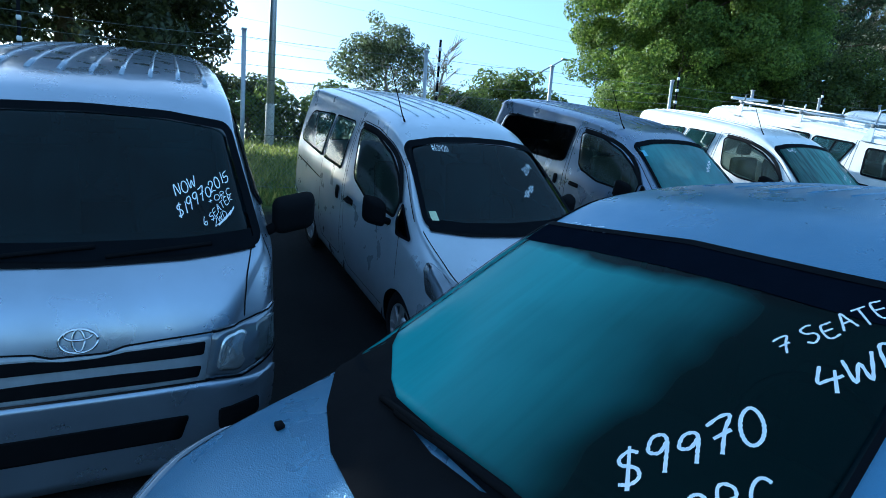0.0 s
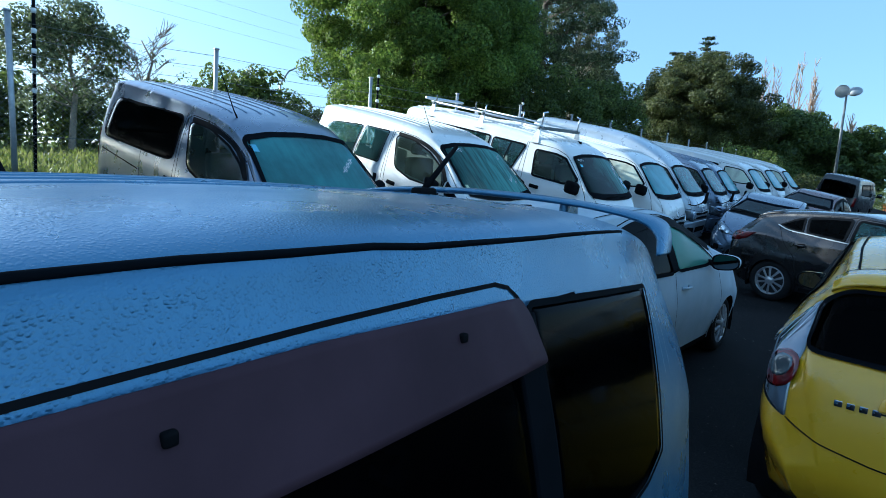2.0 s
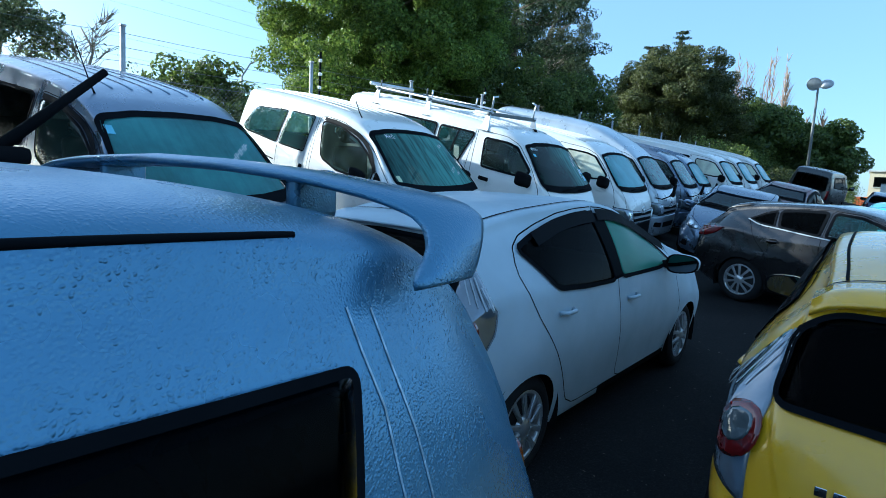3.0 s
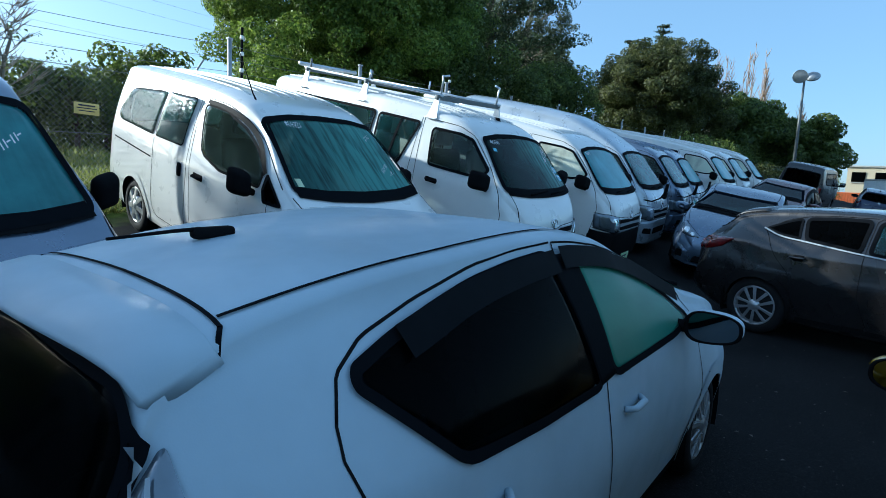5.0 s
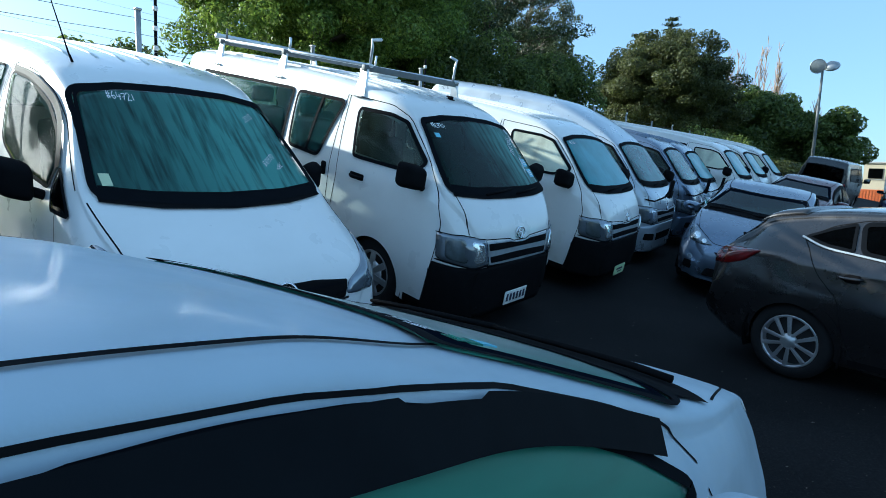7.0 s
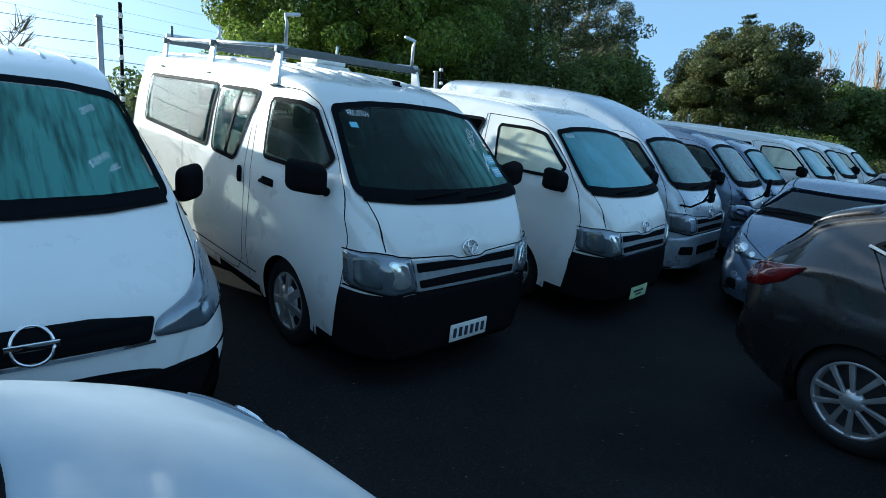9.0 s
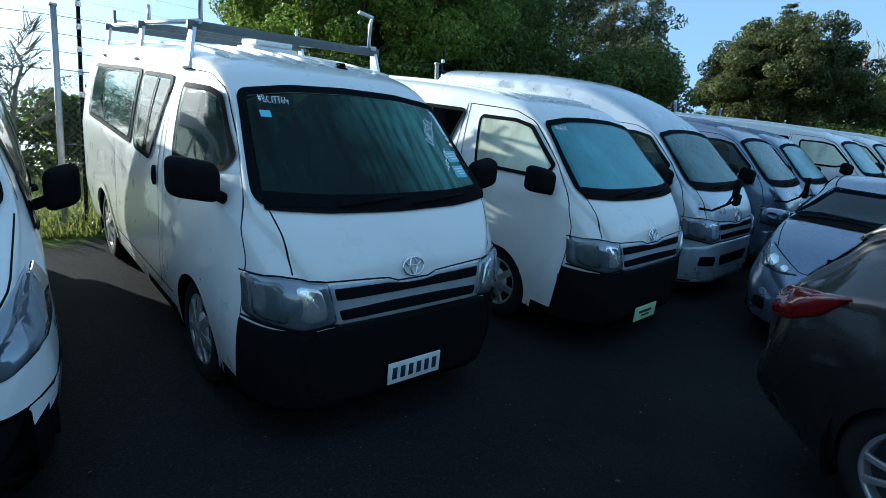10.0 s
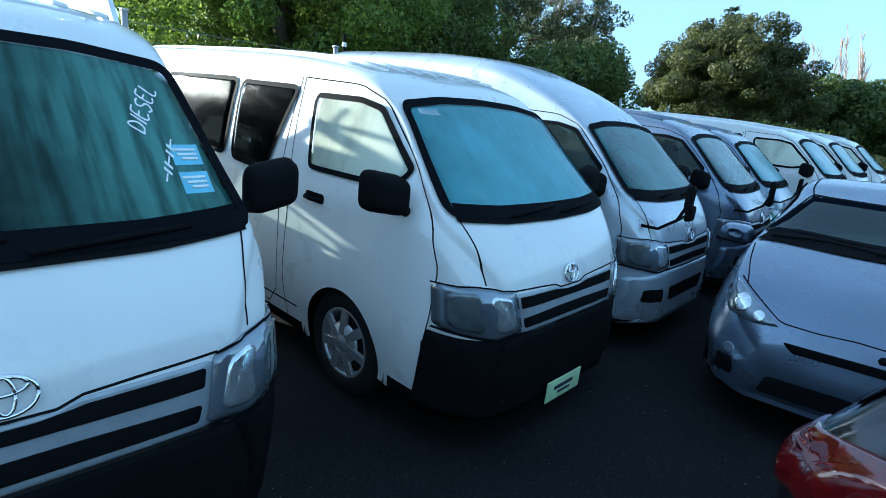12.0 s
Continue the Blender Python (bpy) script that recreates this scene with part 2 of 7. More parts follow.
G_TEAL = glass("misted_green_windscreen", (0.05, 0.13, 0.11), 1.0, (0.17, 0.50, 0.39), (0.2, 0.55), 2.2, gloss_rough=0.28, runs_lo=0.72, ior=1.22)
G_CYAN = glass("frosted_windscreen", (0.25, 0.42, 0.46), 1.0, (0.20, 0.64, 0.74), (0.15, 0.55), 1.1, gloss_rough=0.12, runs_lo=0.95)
# misted side glass with the sunlight on it put into the pale film colour
G_LIT = glass("sunlit_misted_side_glass", (0.30, 0.38, 0.30), 0.97, (0.76, 0.80, 0.64), (0.2, 0.5), runs_lo=0.94, front=0.8)
GALV = plain("galvanised_steel", (0.40, 0.41, 0.42), 0.5, 0.7, grain=0.2)
GALV_DARK = plain("weathered_wire", (0.16, 0.17, 0.17), 0.6, 0.4)
CONCRETE = plain("concrete", (0.42, 0.41, 0.38), 0.9, grain=0.4, vary=0.2, scale=5.0)


# ---- ground heights ----
def ground_z(x, y):
    """Lot height: the lane rises gently along the row, and the vans stand on a bank behind it."""
    lane = 0.05 + 0.03 * min(max(x, -20.0), 60.0)
    d = y - (4.5 - 0.13 * min(max(x, -20.0), 40.0))
    k = 0.35
    ease = lambda v, a, b: min(max((v - a) / (b - a), 0.0), 1.0)
    lane += 0.055 * ease(x, 4.2, 5.4) * (1 - ease(x, 9.6, 11.0)) * ease(y, 0.9, 1.5) * (1 - ease(y, 3.1, 3.9))
    rise = 0.212 * (d + math.sqrt(d * d + k * k)) / 2
    gentle = 1.12 + 0.02 * min(max(x, 0.0), 20.0) + 0.045 * min(max(d - 6.0, 0.0), 22.0)
    over = rise - gentle
    return lane + rise - (over + math.sqrt(over * over + 0.02)) / 2


def stand(x, y, yaw, wheels):
    """The pose of a thing that stands on the ground on its wheel contacts."""
    turn = Matrix.Rotation(radians(yaw), 4, "Z")
    feet = []
    for wx, wy in wheels:
        p = turn @ Vector((wx, wy, 0))
        feet.append(Vector((x + p.x, y + p.y, ground_z(x + p.x, y + p.y))))
    rows = np.array([[f.x, f.y, 1.0] for f in feet])
    a, b, c = np.linalg.lstsq(rows, np.array([f.z for f in feet]), rcond=None)[0]
    up = Vector((-a, -b, 1.0)).normalized()
    fwd = turn @ Vector((0, 1, 0))
    right = fwd.cross(up).normalized()
    fwd = up.cross(right)
    m = Matrix((right, fwd, up)).transposed().to_4x4()
    m.translation = Vector((x, y, a * x + b * y + c))
    return m


# ---- mesh helpers ----
def mesh_of(name, verts, faces, mats, smooth=True, index=None):
    me = bpy.data.meshes.new(name)
    me.from_pydata([tuple(v) for v in verts], [], faces)
    for m in mats if isinstance(mats, (list, tuple)) else [mats]:
        me.materials.append(m)
    if index is not None:
        me.polygons.foreach_set("material_index", index)
    me.polygons.foreach_set("use_smooth", [smooth] * len(me.polygons))
    me.update()
    return me


def piece(name, me, parent=None, label="", m=None):
    ob = new(name, me)
    if parent is not None:
        ob.parent = parent
    if m is not None:
        ob.matrix_basis = m
    if label:
        ob["label"] = label
    return ob


def part(name, bm, material, parent, label="", smooth=True):
    me = bpy.data.meshes.new(name)
    bm.to_mesh(me)
    bm.free()
    me.materials.append(material)
    me.polygons.foreach_set("use_smooth", [smooth] * len(me.polygons))
    return piece(name, me, parent, label)


def pchip(pts, q):
    """Monotone cubic through the points."""
    x = np.array([p[0] for p in pts], float)
    v = np.array([p[1] for p in pts], float)
    q = np.clip(q, x[0], x[-1])
    if len(x) == 2:
        return np.interp(q, x, v)
    h, d = np.diff(x), np.diff(v) / np.diff(x)
    m = np.zeros(len(x))
    for i in range(1, len(x) - 1):
        if d[i - 1] * d[i] > 0:
            w1, w2 = 2 * h[i] + h[i - 1], h[i] + 2 * h[i - 1]
            m[i] = (w1 + w2) / (w1 / d[i - 1] + w2 / d[i])
    m[0], m[-1] = d[0], d[-1]
    k = np.clip(np.searchsorted(x, q, side="right") - 1, 0, len(x) - 2)
    t = (q - x[k]) / h[k]
    return ((1 + 2 * t) * (1 - t) ** 2 * v[k] + t * (1 - t) ** 2 * h[k] * m[k]
            + t * t * (3 - 2 * t) * v[k + 1] + t * t * (t - 1) * h[k] * m[k + 1])


def box_bm(sx, sy, sz, at=(0, 0, 0), bevel=0.0, seg=2, m=None):
    bm = bmesh.new()
    bmesh.ops.create_cube(bm, size=1.0)
    bmesh.ops.scale(bm, vec=(sx, sy, sz), verts=bm.verts)
    if bevel:
        bmesh.ops.bevel(bm, geom=bm.edges[:], offset=bevel, segments=seg, profile=0.6, affect="EDGES", clamp_overlap=True)
    if m is not None:
        bmesh.ops.transform(bm, matrix=m, verts=bm.verts)
    bmesh.ops.translate(bm, vec=at, verts=bm.verts)
    return bm


def tube_bm(points, r, sides=8, r_end=None):
    """A tube along points, with closed ends."""
    bm = bmesh.new()
    pts = [Vector(p) for p in points]
    rings = []
    side = None
    for i, p in enumerate(pts):
        d = (pts[min(i + 1, len(pts) - 1)] - pts[max(i - 1, 0)]).normalized()
        ref = Vector((0, 0, 1)) if abs(d.z) < 0.9 else Vector((1, 0, 0))
        a = d.cross(ref).normalized() if side is None else (side - d * side.dot(d)).normalized()
        side = a
        b = d.cross(a)
        rr = r if r_end is None else r + (r_end - r) * i / (len(pts) - 1)
        rings.append([bm.verts.new(p + rr * (math.cos(t) * a + math.sin(t) * b)) for t in [2 * math.pi * k / sides for k in range(sides)]])
    for p, q in zip(rings, rings[1:]):
        for k in range(sides):
            bm.faces.new((p[k], p[(k + 1) % sides], q[(k + 1) % sides], q[k]))
    bm.faces.new(rings[0][::-1])
    bm.faces.new(rings[-1])
    bmesh.ops.recalc_face_normals(bm, faces=bm.faces)
    return bm


def lathe(profile, n=40, axis="X"):
    """Verts and faces of a profile of (radius, along) turned round an axis."""
    verts, faces = [], []
    for r, a in profile:
        for k in range(n):
            t = 2 * math.pi * k / n
            verts.append((a, r * math.cos(t), r * math.sin(t)) if axis == "X" else (r * math.cos(t), r * math.sin(t), a))
    for i in range(len(profile) - 1):
        for k in range(n):
            a, b = i * n + k, i * n + (k + 1) % n
            faces.append((a, b, b + n, a + n))
    return verts, faces


def join_bm(*bms):
    out = bmesh.new()
    for b in bms:
        me = bpy.data.meshes.new("join")
        b.to_mesh(me)
        out.from_mesh(me)
        b.free()
        bpy.data.meshes.remove(me)
    return out


def round_poly(pts, r, seg=5):
    """The polygon with its corners rounded by about r."""
    out, n = [], len(pts)
    rs = r if isinstance(r, (list, tuple)) else [r] * n
    for i in range(n):
        p, a, b = Vector(pts[i]), Vector(pts[i - 1]), Vector(pts[(i + 1) % n])
        k = min(rs[i], 0.45 * (a - p).length, 0.45 * (b - p).length)
        s, e = p + (a - p).normalized() * k, p + (b - p).normalized() * k
        for j in range(seg + 1):
            t = j / seg
            out.append((1 - t) ** 2 * s + 2 * t * (1 - t) * p + t * t * e)
    return out


def resample(pts, step, closed=True):
    pts = [Vector(p) for p in pts]
    ends = pts + [pts[0]] if closed else pts
    out = []
    for a, b in zip(ends, ends[1:]):
        n = max(1, int(math.ceil((b - a).length / step)))
        out += [a.lerp(b, k / n) for k in range(n)]
    return out if closed else out + [ends[-1]]


def inside(px, py, poly):
    hit = False
    j = len(poly) - 1
    for i in range(len(poly)):
        xi, yi, xj, yj = poly[i][0], poly[i][1], poly[j][0], poly[j][1]
        if (yi > py) != (yj > py) and px < (xj - xi) * (py - yi) / (yj - yi) + xi:
            hit = not hit
        j = i
    return hit


# ---- car bodies ----
class Shell:
    """A car body lofted along its length: nose at y = 0, tail at y = L, facing -y. Panels, glass and seams are laid onto it."""

    KEYS = ("zt", "zr", "wr", "zbelt", "wb", "zm", "wm", "ws", "zb")

    def __init__(self, length, tables, edge=0.7, step=0.03, axles=(), wheel_r=0.32, arch=0.36, half=0.85):
        self.length, self.axles, self.wheel_r, self.arch, self.half = length, axles, wheel_r, arch, half
        near = np.array([0, 0.004, 0.012, 0.025, 0.04, 0.06, 0.085, 0.11, 0.14, 0.17])
        mid = np.arange(0.20, length - 0.2, step)
        ys = np.concatenate([near, mid, length - near[::-1]])
        col = {k: pchip(tables[k], ys) for k in self.KEYS}
        verts = []
        for i, y in enumerate(ys):
            c = {k: col[k][i] for k in self.KEYS}
            half_ring = [(0.0, c["zb"]), (c["ws"] * 0.55, c["zb"]), (c["ws"] - 0.03, c["zb"])]
            low = [(c["zb"] + 0.03, c["ws"]), (c["zm"], c["wm"]), (c["zbelt"], c["wb"])]
            z = np.linspace(low[0][0], c["zbelt"], 15)
            zz = sorted(low)
            if zz[1][0] - zz[0][0] < 1e-4 or zz[2][0] - zz[1][0] < 1e-4:
                xs = np.interp(z, [zz[0][0], zz[2][0] + 1e-4], [c["ws"], c["wb"]])
            else:
                xs = pchip(zz, z)
            half_ring += list(zip(xs, z))
            t = np.linspace(0, 1, 13)[1:]
            bulge = 0.018 * np.sin(t * math.pi) * min(1.0, max(0.0, (c["zr"] - c["zbelt"]) / 0.4))
            half_ring += list(zip(c["wb"] + (c["wr"] - c["wb"]) * t + bulge, c["zbelt"] + (c["zr"] - c["zbelt"]) * t))
            th = np.linspace(0, math.pi / 2, 17)[1:]
            half_ring += list(zip(c["wr"] * np.cos(th) ** edge, c["zr"] + (c["zt"] - c["zr"]) * np.sin(th) ** edge))
            half_ring[-1] = (0.0, c["zt"])
            ring = [(x, y, zz_) for x, zz_ in half_ring] + [(-x, y, zz_) for x, zz_ in half_ring[-2:0:-1]]
            verts.append(ring)
        n = len(verts[0])
        self.n, self.rings = n, len(verts)
        self.verts = [v for r in verts for v in r]
        self.faces = []
        for i in range(len(verts) - 1):
            for k in range(n):
                a, b = i * n + k, i * n + (k + 1) % n
                self.faces.append((a, a + n, b + n, b))
        self.faces.append(tuple(range(n)))
        self.faces.append(tuple(range((len(verts) - 1) * n, len(verts) * n))[::-1])
        self.tree = BVHTree.FromPolygons([Vector(v) for v in self.verts], self.faces)
        self.holes = []
        self.dark_below = lambda y: 0.225

    # projection frames: origin far off, the way in, and the two axes of the drawing
    def frame_of(self, view):
        if view == "left":     # x < 0 side, drawn in (y, z)
            return Vector((-3, 0, 0)), Vector((1, 0, 0)), Vector((0, 1, 0)), Vector((0, 0, 1))
        if view == "right":
            return Vector((3, 0, 0)), Vector((-1, 0, 0)), Vector((0, 1, 0)), Vector((0, 0, 1))
        if view in ("rear_left", "rear_right"):   # the rear corners, seen at 45 degrees
            k = -1 if view == "rear_left" else 1
            way = Vector((-k * 0.7071, -0.7071, 0))
            u = Vector((k * 0.7071, -0.7071, 0))
            mid = Vector((0, self.length - 0.6, 0))
            return mid - way * 4 - u * u.dot(mid), way, u, Vector((0, 0, 1))
        if view == "front":    # drawn in (x, z)
            return Vector((0, -3, 0)), Vector((0, 1, 0)), Vector((1, 0, 0)), Vector((0, 0, 1))
        if view == "rear":
            return Vector((0, self.length + 3, 0)), Vector((0, -1, 0)), Vector((1, 0, 0)), Vector((0, 0, 1))
        return Vector((0, 0, 5)), Vector((0, 0, -1)), Vector((1, 0, 0)), Vector((0, 1, 0))  # top, in (x, y)

    def onto(self, view, p, off=0.0):
        o, way, u, v = self.frame_of(view)
        start = o + u * p[0] + v * p[1]
        loc, nor, _, _ = self.tree.ray_cast(start, way)
        if loc is None:
            loc, nor, _, _ = self.tree.find_nearest(start + way * 2.2)
        if nor.dot(way) > 0:
            nor = -nor
        return loc + nor * off, nor

    def patch(self, view, poly, off=0.003, thick=0.01, step=0.05, rings=7, bulge=0.0):
        """Verts and faces of a sheet laid on the body inside a star-shaped outline, with an edge that dips into the body."""
        edge = resample(poly, step)
        c = sum(edge, Vector((0, 0))) / len(edge)
        verts, faces, n = [], [], len(edge)
        for p in edge:
            q, nor = self.onto(view, p, off)
            verts.append(q - nor * thick)
        for k in range(rings):
            s = 1 - k / rings
            for p in edge:
                q, nor = self.onto(view, c + (p - c) * s, off)
                verts.append(q + nor * bulge * (1 - s * s))
        verts.append(self.onto(view, c, off + bulge)[0])
        flip = self.turned(view, edge)
        for k in range(rings):
            for i in range(n):
                a, b = k * n + i, k * n + (i + 1) % n
                f = (a, b, b + n, a + n)
                faces.append(f[::-1] if flip else f)
        for i in range(n):
            a, b = rings * n + i, rings * n + (i + 1) % n
            f = (a, b, len(verts) - 1)
            faces.append(f[::-1] if flip else f)
        return verts, faces

    def turned(self, view, edge):
        area = sum(a[0] * b[1] - b[0] * a[1] for a, b in zip(edge, list(edge[1:]) + [edge[0]]))
        o, way, u, v = self.frame_of(view)
        return (u.cross(v).dot(way) > 0) == (area > 0)

    def ribbon(self, view, line, width, off=0.002, step=0.03, closed=False):
        """A narrow strip along a line drawn on the body."""
        pts = resample(line, step, closed)
        if closed:
            pts.append(pts[0])
        verts, faces = [], []
        for i, p in enumerate(pts):
            a, b = pts[max(i - 1, 0)], pts[min(i + 1, len(pts) - 1)]
            if closed and i in (0, len(pts) - 1):
                a, b = pts[-2], pts[1]
            d = (b - a).normalized() if (b - a).length > 1e-6 else Vector((1, 0))
            nrm = Vector((-d.y, d.x)) * (width / 2)
            verts += [self.onto(view, p + nrm, off)[0], self.onto(view, p - nrm, off)[0]]
        for i in range(len(pts) - 1):
            faces.append((2 * i, 2 * i + 1, 2 * i + 3, 2 * i + 2))
        return verts, faces

    def cut(self, view, poly, shrink=0.03):
        c = sum((Vector(p) for p in poly), Vector((0, 0))) / len(poly)
        small = []
        for p in poly:
            d = Vector(p) - c
            small.append(c + d * max(0.0, 1 - shrink / max(d.length, 1e-3)))
        self.holes.append((view, small))

    def body_mesh(self, name, mat):
        """The shell without its wheel arches and window openings."""
        keep, dark = [], []
        frames = [(self.frame_of(v), poly) for v, poly in self.holes]
        for f in self.faces:
            if len(f) > 4:
                keep.append(f)
                dark.append(1 if self.verts[f[0]][1] < 0.1 and self.dark_below(0) > 0.5 else 0)
                continue
            c = (Vector(self.verts[f[0]]) + Vector(self.verts[f[2]])) / 2
            nor = (Vector(self.verts[f[2]]) - Vector(self.verts[f[0]])).cross(Vector(self.verts[f[3]]) - Vector(self.verts[f[1]]))
            gone = False
            for ay in self.axles:
                if abs(c.x) > self.half - 0.32 and (c.y - ay) ** 2 + (c.z - self.wheel_r) ** 2 < self.arch ** 2:
                    gone = True
            for (o, way, u, v), poly in frames:
                if not gone and abs(way.x) > 0.5 and c.x * way.x > 0:
                    continue
                if not gone and abs(way.y) > 0.5 and (c.y - self.length / 2) * way.y > 0:
                    continue
                if not gone and inside(c.dot(u), c.dot(v), poly):
                    gone = True
            if not gone:
                keep.append(f)
                dark.append(1 if c.z < self.dark_below(c.y) else 0)
        return mesh_of(name, self.verts, keep, [mat, BLACK], True, dark)


# ---- vehicles ----
class Car:
    def __init__(self, name, shell, wheel_r, track, wheel_kind):
        self.s, self.name = shell, name
        self.root = new(name)
        self.wheels = [(sx * track, ay) for ay in shell.axles for sx in (-1, 1)]
        self.wheel_r, self.kind = wheel_r, wheel_kind

    def lay(self, name, view, poly, mat, off=0.003, r=0.03, label="", parent=None, thick=0.01, bulge=0.0, rings=6, step=0.05):
        v, f = self.s.patch(view, round_poly(poly, r), off, thick, step, rings, bulge)
        return piece(name, mesh_of(name, v, f, mat), parent or self.root, label)

    def seam(self, name, view, line, width=0.007, mat=None, off=0.0015, closed=False, parent=None):
        pts = [Vector(p) for p in line]
        if name == "roof_gap":
            pts = through_points(pts)
        if name in ("door_gap", "bonnet_gap", "tailgate_gap"):
            for _ in range(2):      # soften the bends
                q = [pts[0]]
                for a, b in zip(pts, pts[1:]):
                    q += [a.lerp(b, .10), a.lerp(b, .90)] if (b - a).length > .08 else [a, b]
                pts = q + [pts[-1]]
        v, f = self.s.ribbon(view, pts, width, off, 0.03, closed)
        return piece(name, mesh_of(name, v, f, mat or SEAM), parent or self.root)

    def pane(self, name, view, poly, mat, r=0.05, seal=0.03, off=0.006, label=""):
        shape = round_poly(poly, r)
        self.s.cut(view, shape, 0.02)
        v, f = self.s.patch(view, shape, off, 0.004, 0.035, 9)
        ob = piece(name, mesh_of(name, v, f, mat), self.root, label)
        v, f = self.s.ribbon(view, shape, seal, off + 0.004, 0.02, True)
        piece("seal", mesh_of("seal", v, f, SEAL), ob)
        return ob

    def finish(self):
        body = piece("body", self.s.body_mesh("body", PAINT), self.root)
        for sx in (-1, 1):
            view = "left" if sx < 0 else "right"
            for ay in self.s.axles:
                # arch lip and liner
                arc = [(ay + self.s.arch * math.cos(t), self.wheel_r + self.s.arch * math.sin(t)) for t in np.linspace(-0.25, math.pi + 0.25, 26)]
                v, f = self.s.ribbon(view, [Vector(p) for p in arc], 0.075, 0.006, 0.04)
                piece("arch_lip", mesh_of("arch_lip", v, f, PAINT), self.root)
                v, f = [], []
                for i, t in enumerate(np.linspace(-0.35, math.pi + 0.35, 24)):
                    for dx in (self.s.half - 0.03, self.s.half - 0.36):
                        v.append((sx * dx, ay + (self.s.arch + 0.01) * math.cos(t), self.wheel_r + (self.s.arch + 0.01) * math.sin(t)))
                    if i:
                        f.append((2 * i - 2, 2 * i - 1, 2 * i + 1, 2 * i))
                f.append(tuple(range(1, len(v), 2)))
                piece("arch_liner", mesh_of("arch_liner", v, f, BLACK), self.root)
                wheel(self.root, sx, sx * abs(self.wheels[0][0]), ay, self.wheel_r, self.kind)
        return body


def spoke_bm(kind, rr):
    bms = []
    if kind == "steel":          # slotted cover with a ring of rounded openings
        n, w, t = 7, 0.075, 0.02
    elif kind == "five":
        n, w, t = 5, 0.085, 0.022
    else:
        n, w, t = 10, 0.030, 0.022
    for k in range(n):
        a = 2 * math.pi * k / n
        bm = bmesh.new()
        bmesh.ops.create_cube(bm, size=1.0)
        for vv in bm.verts:
            outer = vv.co.z > 0
            vv.co = Vector((vv.co.x * t - (0.0 if outer else 0.012), vv.co.y * w * (1.25 if outer and kind != "steel" else 0.8), 0.05 if not outer else rr * 0.97))
        bmesh.ops.bevel(bm, geom=bm.edges[:], offset=0.006, segments=2, affect="EDGES", clamp_overlap=True)
        lean = 0.10 if kind == "multi" and k % 2 else (-0.10 if kind == "multi" else 0.0)
        bmesh.ops.rotate(bm, cent=(0, 0, rr * 0.5), matrix=Matrix.Rotation(lean, 3, "X"), verts=bm.verts)
        bmesh.ops.rotate(bm, cent=(0, 0, 0), matrix=Matrix.Rotation(a, 3, "X"), verts=bm.verts)
        bms.append(bm)
    return join_bm(*bms)


WHEELS = {}


def wheel(parent, sx, x, y, r, kind):
    key = (kind, round(r, 3))
    if key not in WHEELS:
        rr = r * (0.64 if kind == "steel" else 0.68)
        w = 0.185
        v, f = lathe([(rr, 0.0), (rr + 0.01, -0.012), (rr + 0.035, -0.016), (r - 0.035, -0.010), (r - 0.008, 0.012), (r, 0.035),
                      (r - 0.004, 0.06), (r, 0.065), (r, 0.11), (r - 0.004, 0.115), (r, 0.12), (r, w - 0.03), (r - 0.03, w), (rr, w)], 44)
        tyre = mesh_of("tyre", v, f, TYRE)
        v, f = lathe([(rr + 0.004, -0.004), (rr - 0.008, -0.010), (rr - 0.018, 0.004), (rr - 0.022, 0.10), (rr - 0.02, w - 0.02)], 40)
        barrel = mesh_of("rim", v, f, RIM)
        v, f = lathe([(rr - 0.015, 0.055), (0.03, 0.05), (0.0, 0.05)], 32)
        back = mesh_of("wheel_recess", v, f, RIM_DARK)
        bm = spoke_bm(kind, rr)
        me = bpy.data.meshes.new("spokes")
        bm.to_mesh(me)
        bm.free()
        me.materials.append(RIM)
        hub_r = rr * 0.60 if kind == "steel" else 0.068
        v, f = lathe([(hub_r, 0.006), (hub_r * 0.92, -0.014), (0.045, -0.018), (0.036, -0.026), (0.0, -0.027)], 28)
        hub = mesh_of("hub_cap", v, f, RIM)
        WHEELS[key] = (tyre, barrel, back, me, hub)
    tyre, barrel, back, me, hub = WHEELS[key]
    m = Matrix.Translation((x, y, r))
    if sx > 0:
        m = m @ Matrix.Rotation(math.pi, 4, "Z")
    w = piece("wheel", tyre, parent, "", m)
    for nm, data in (("rim", barrel), ("wheel_recess", back), ("spokes", me), ("hub_cap", hub)):
        piece(nm, data, w)
    return w


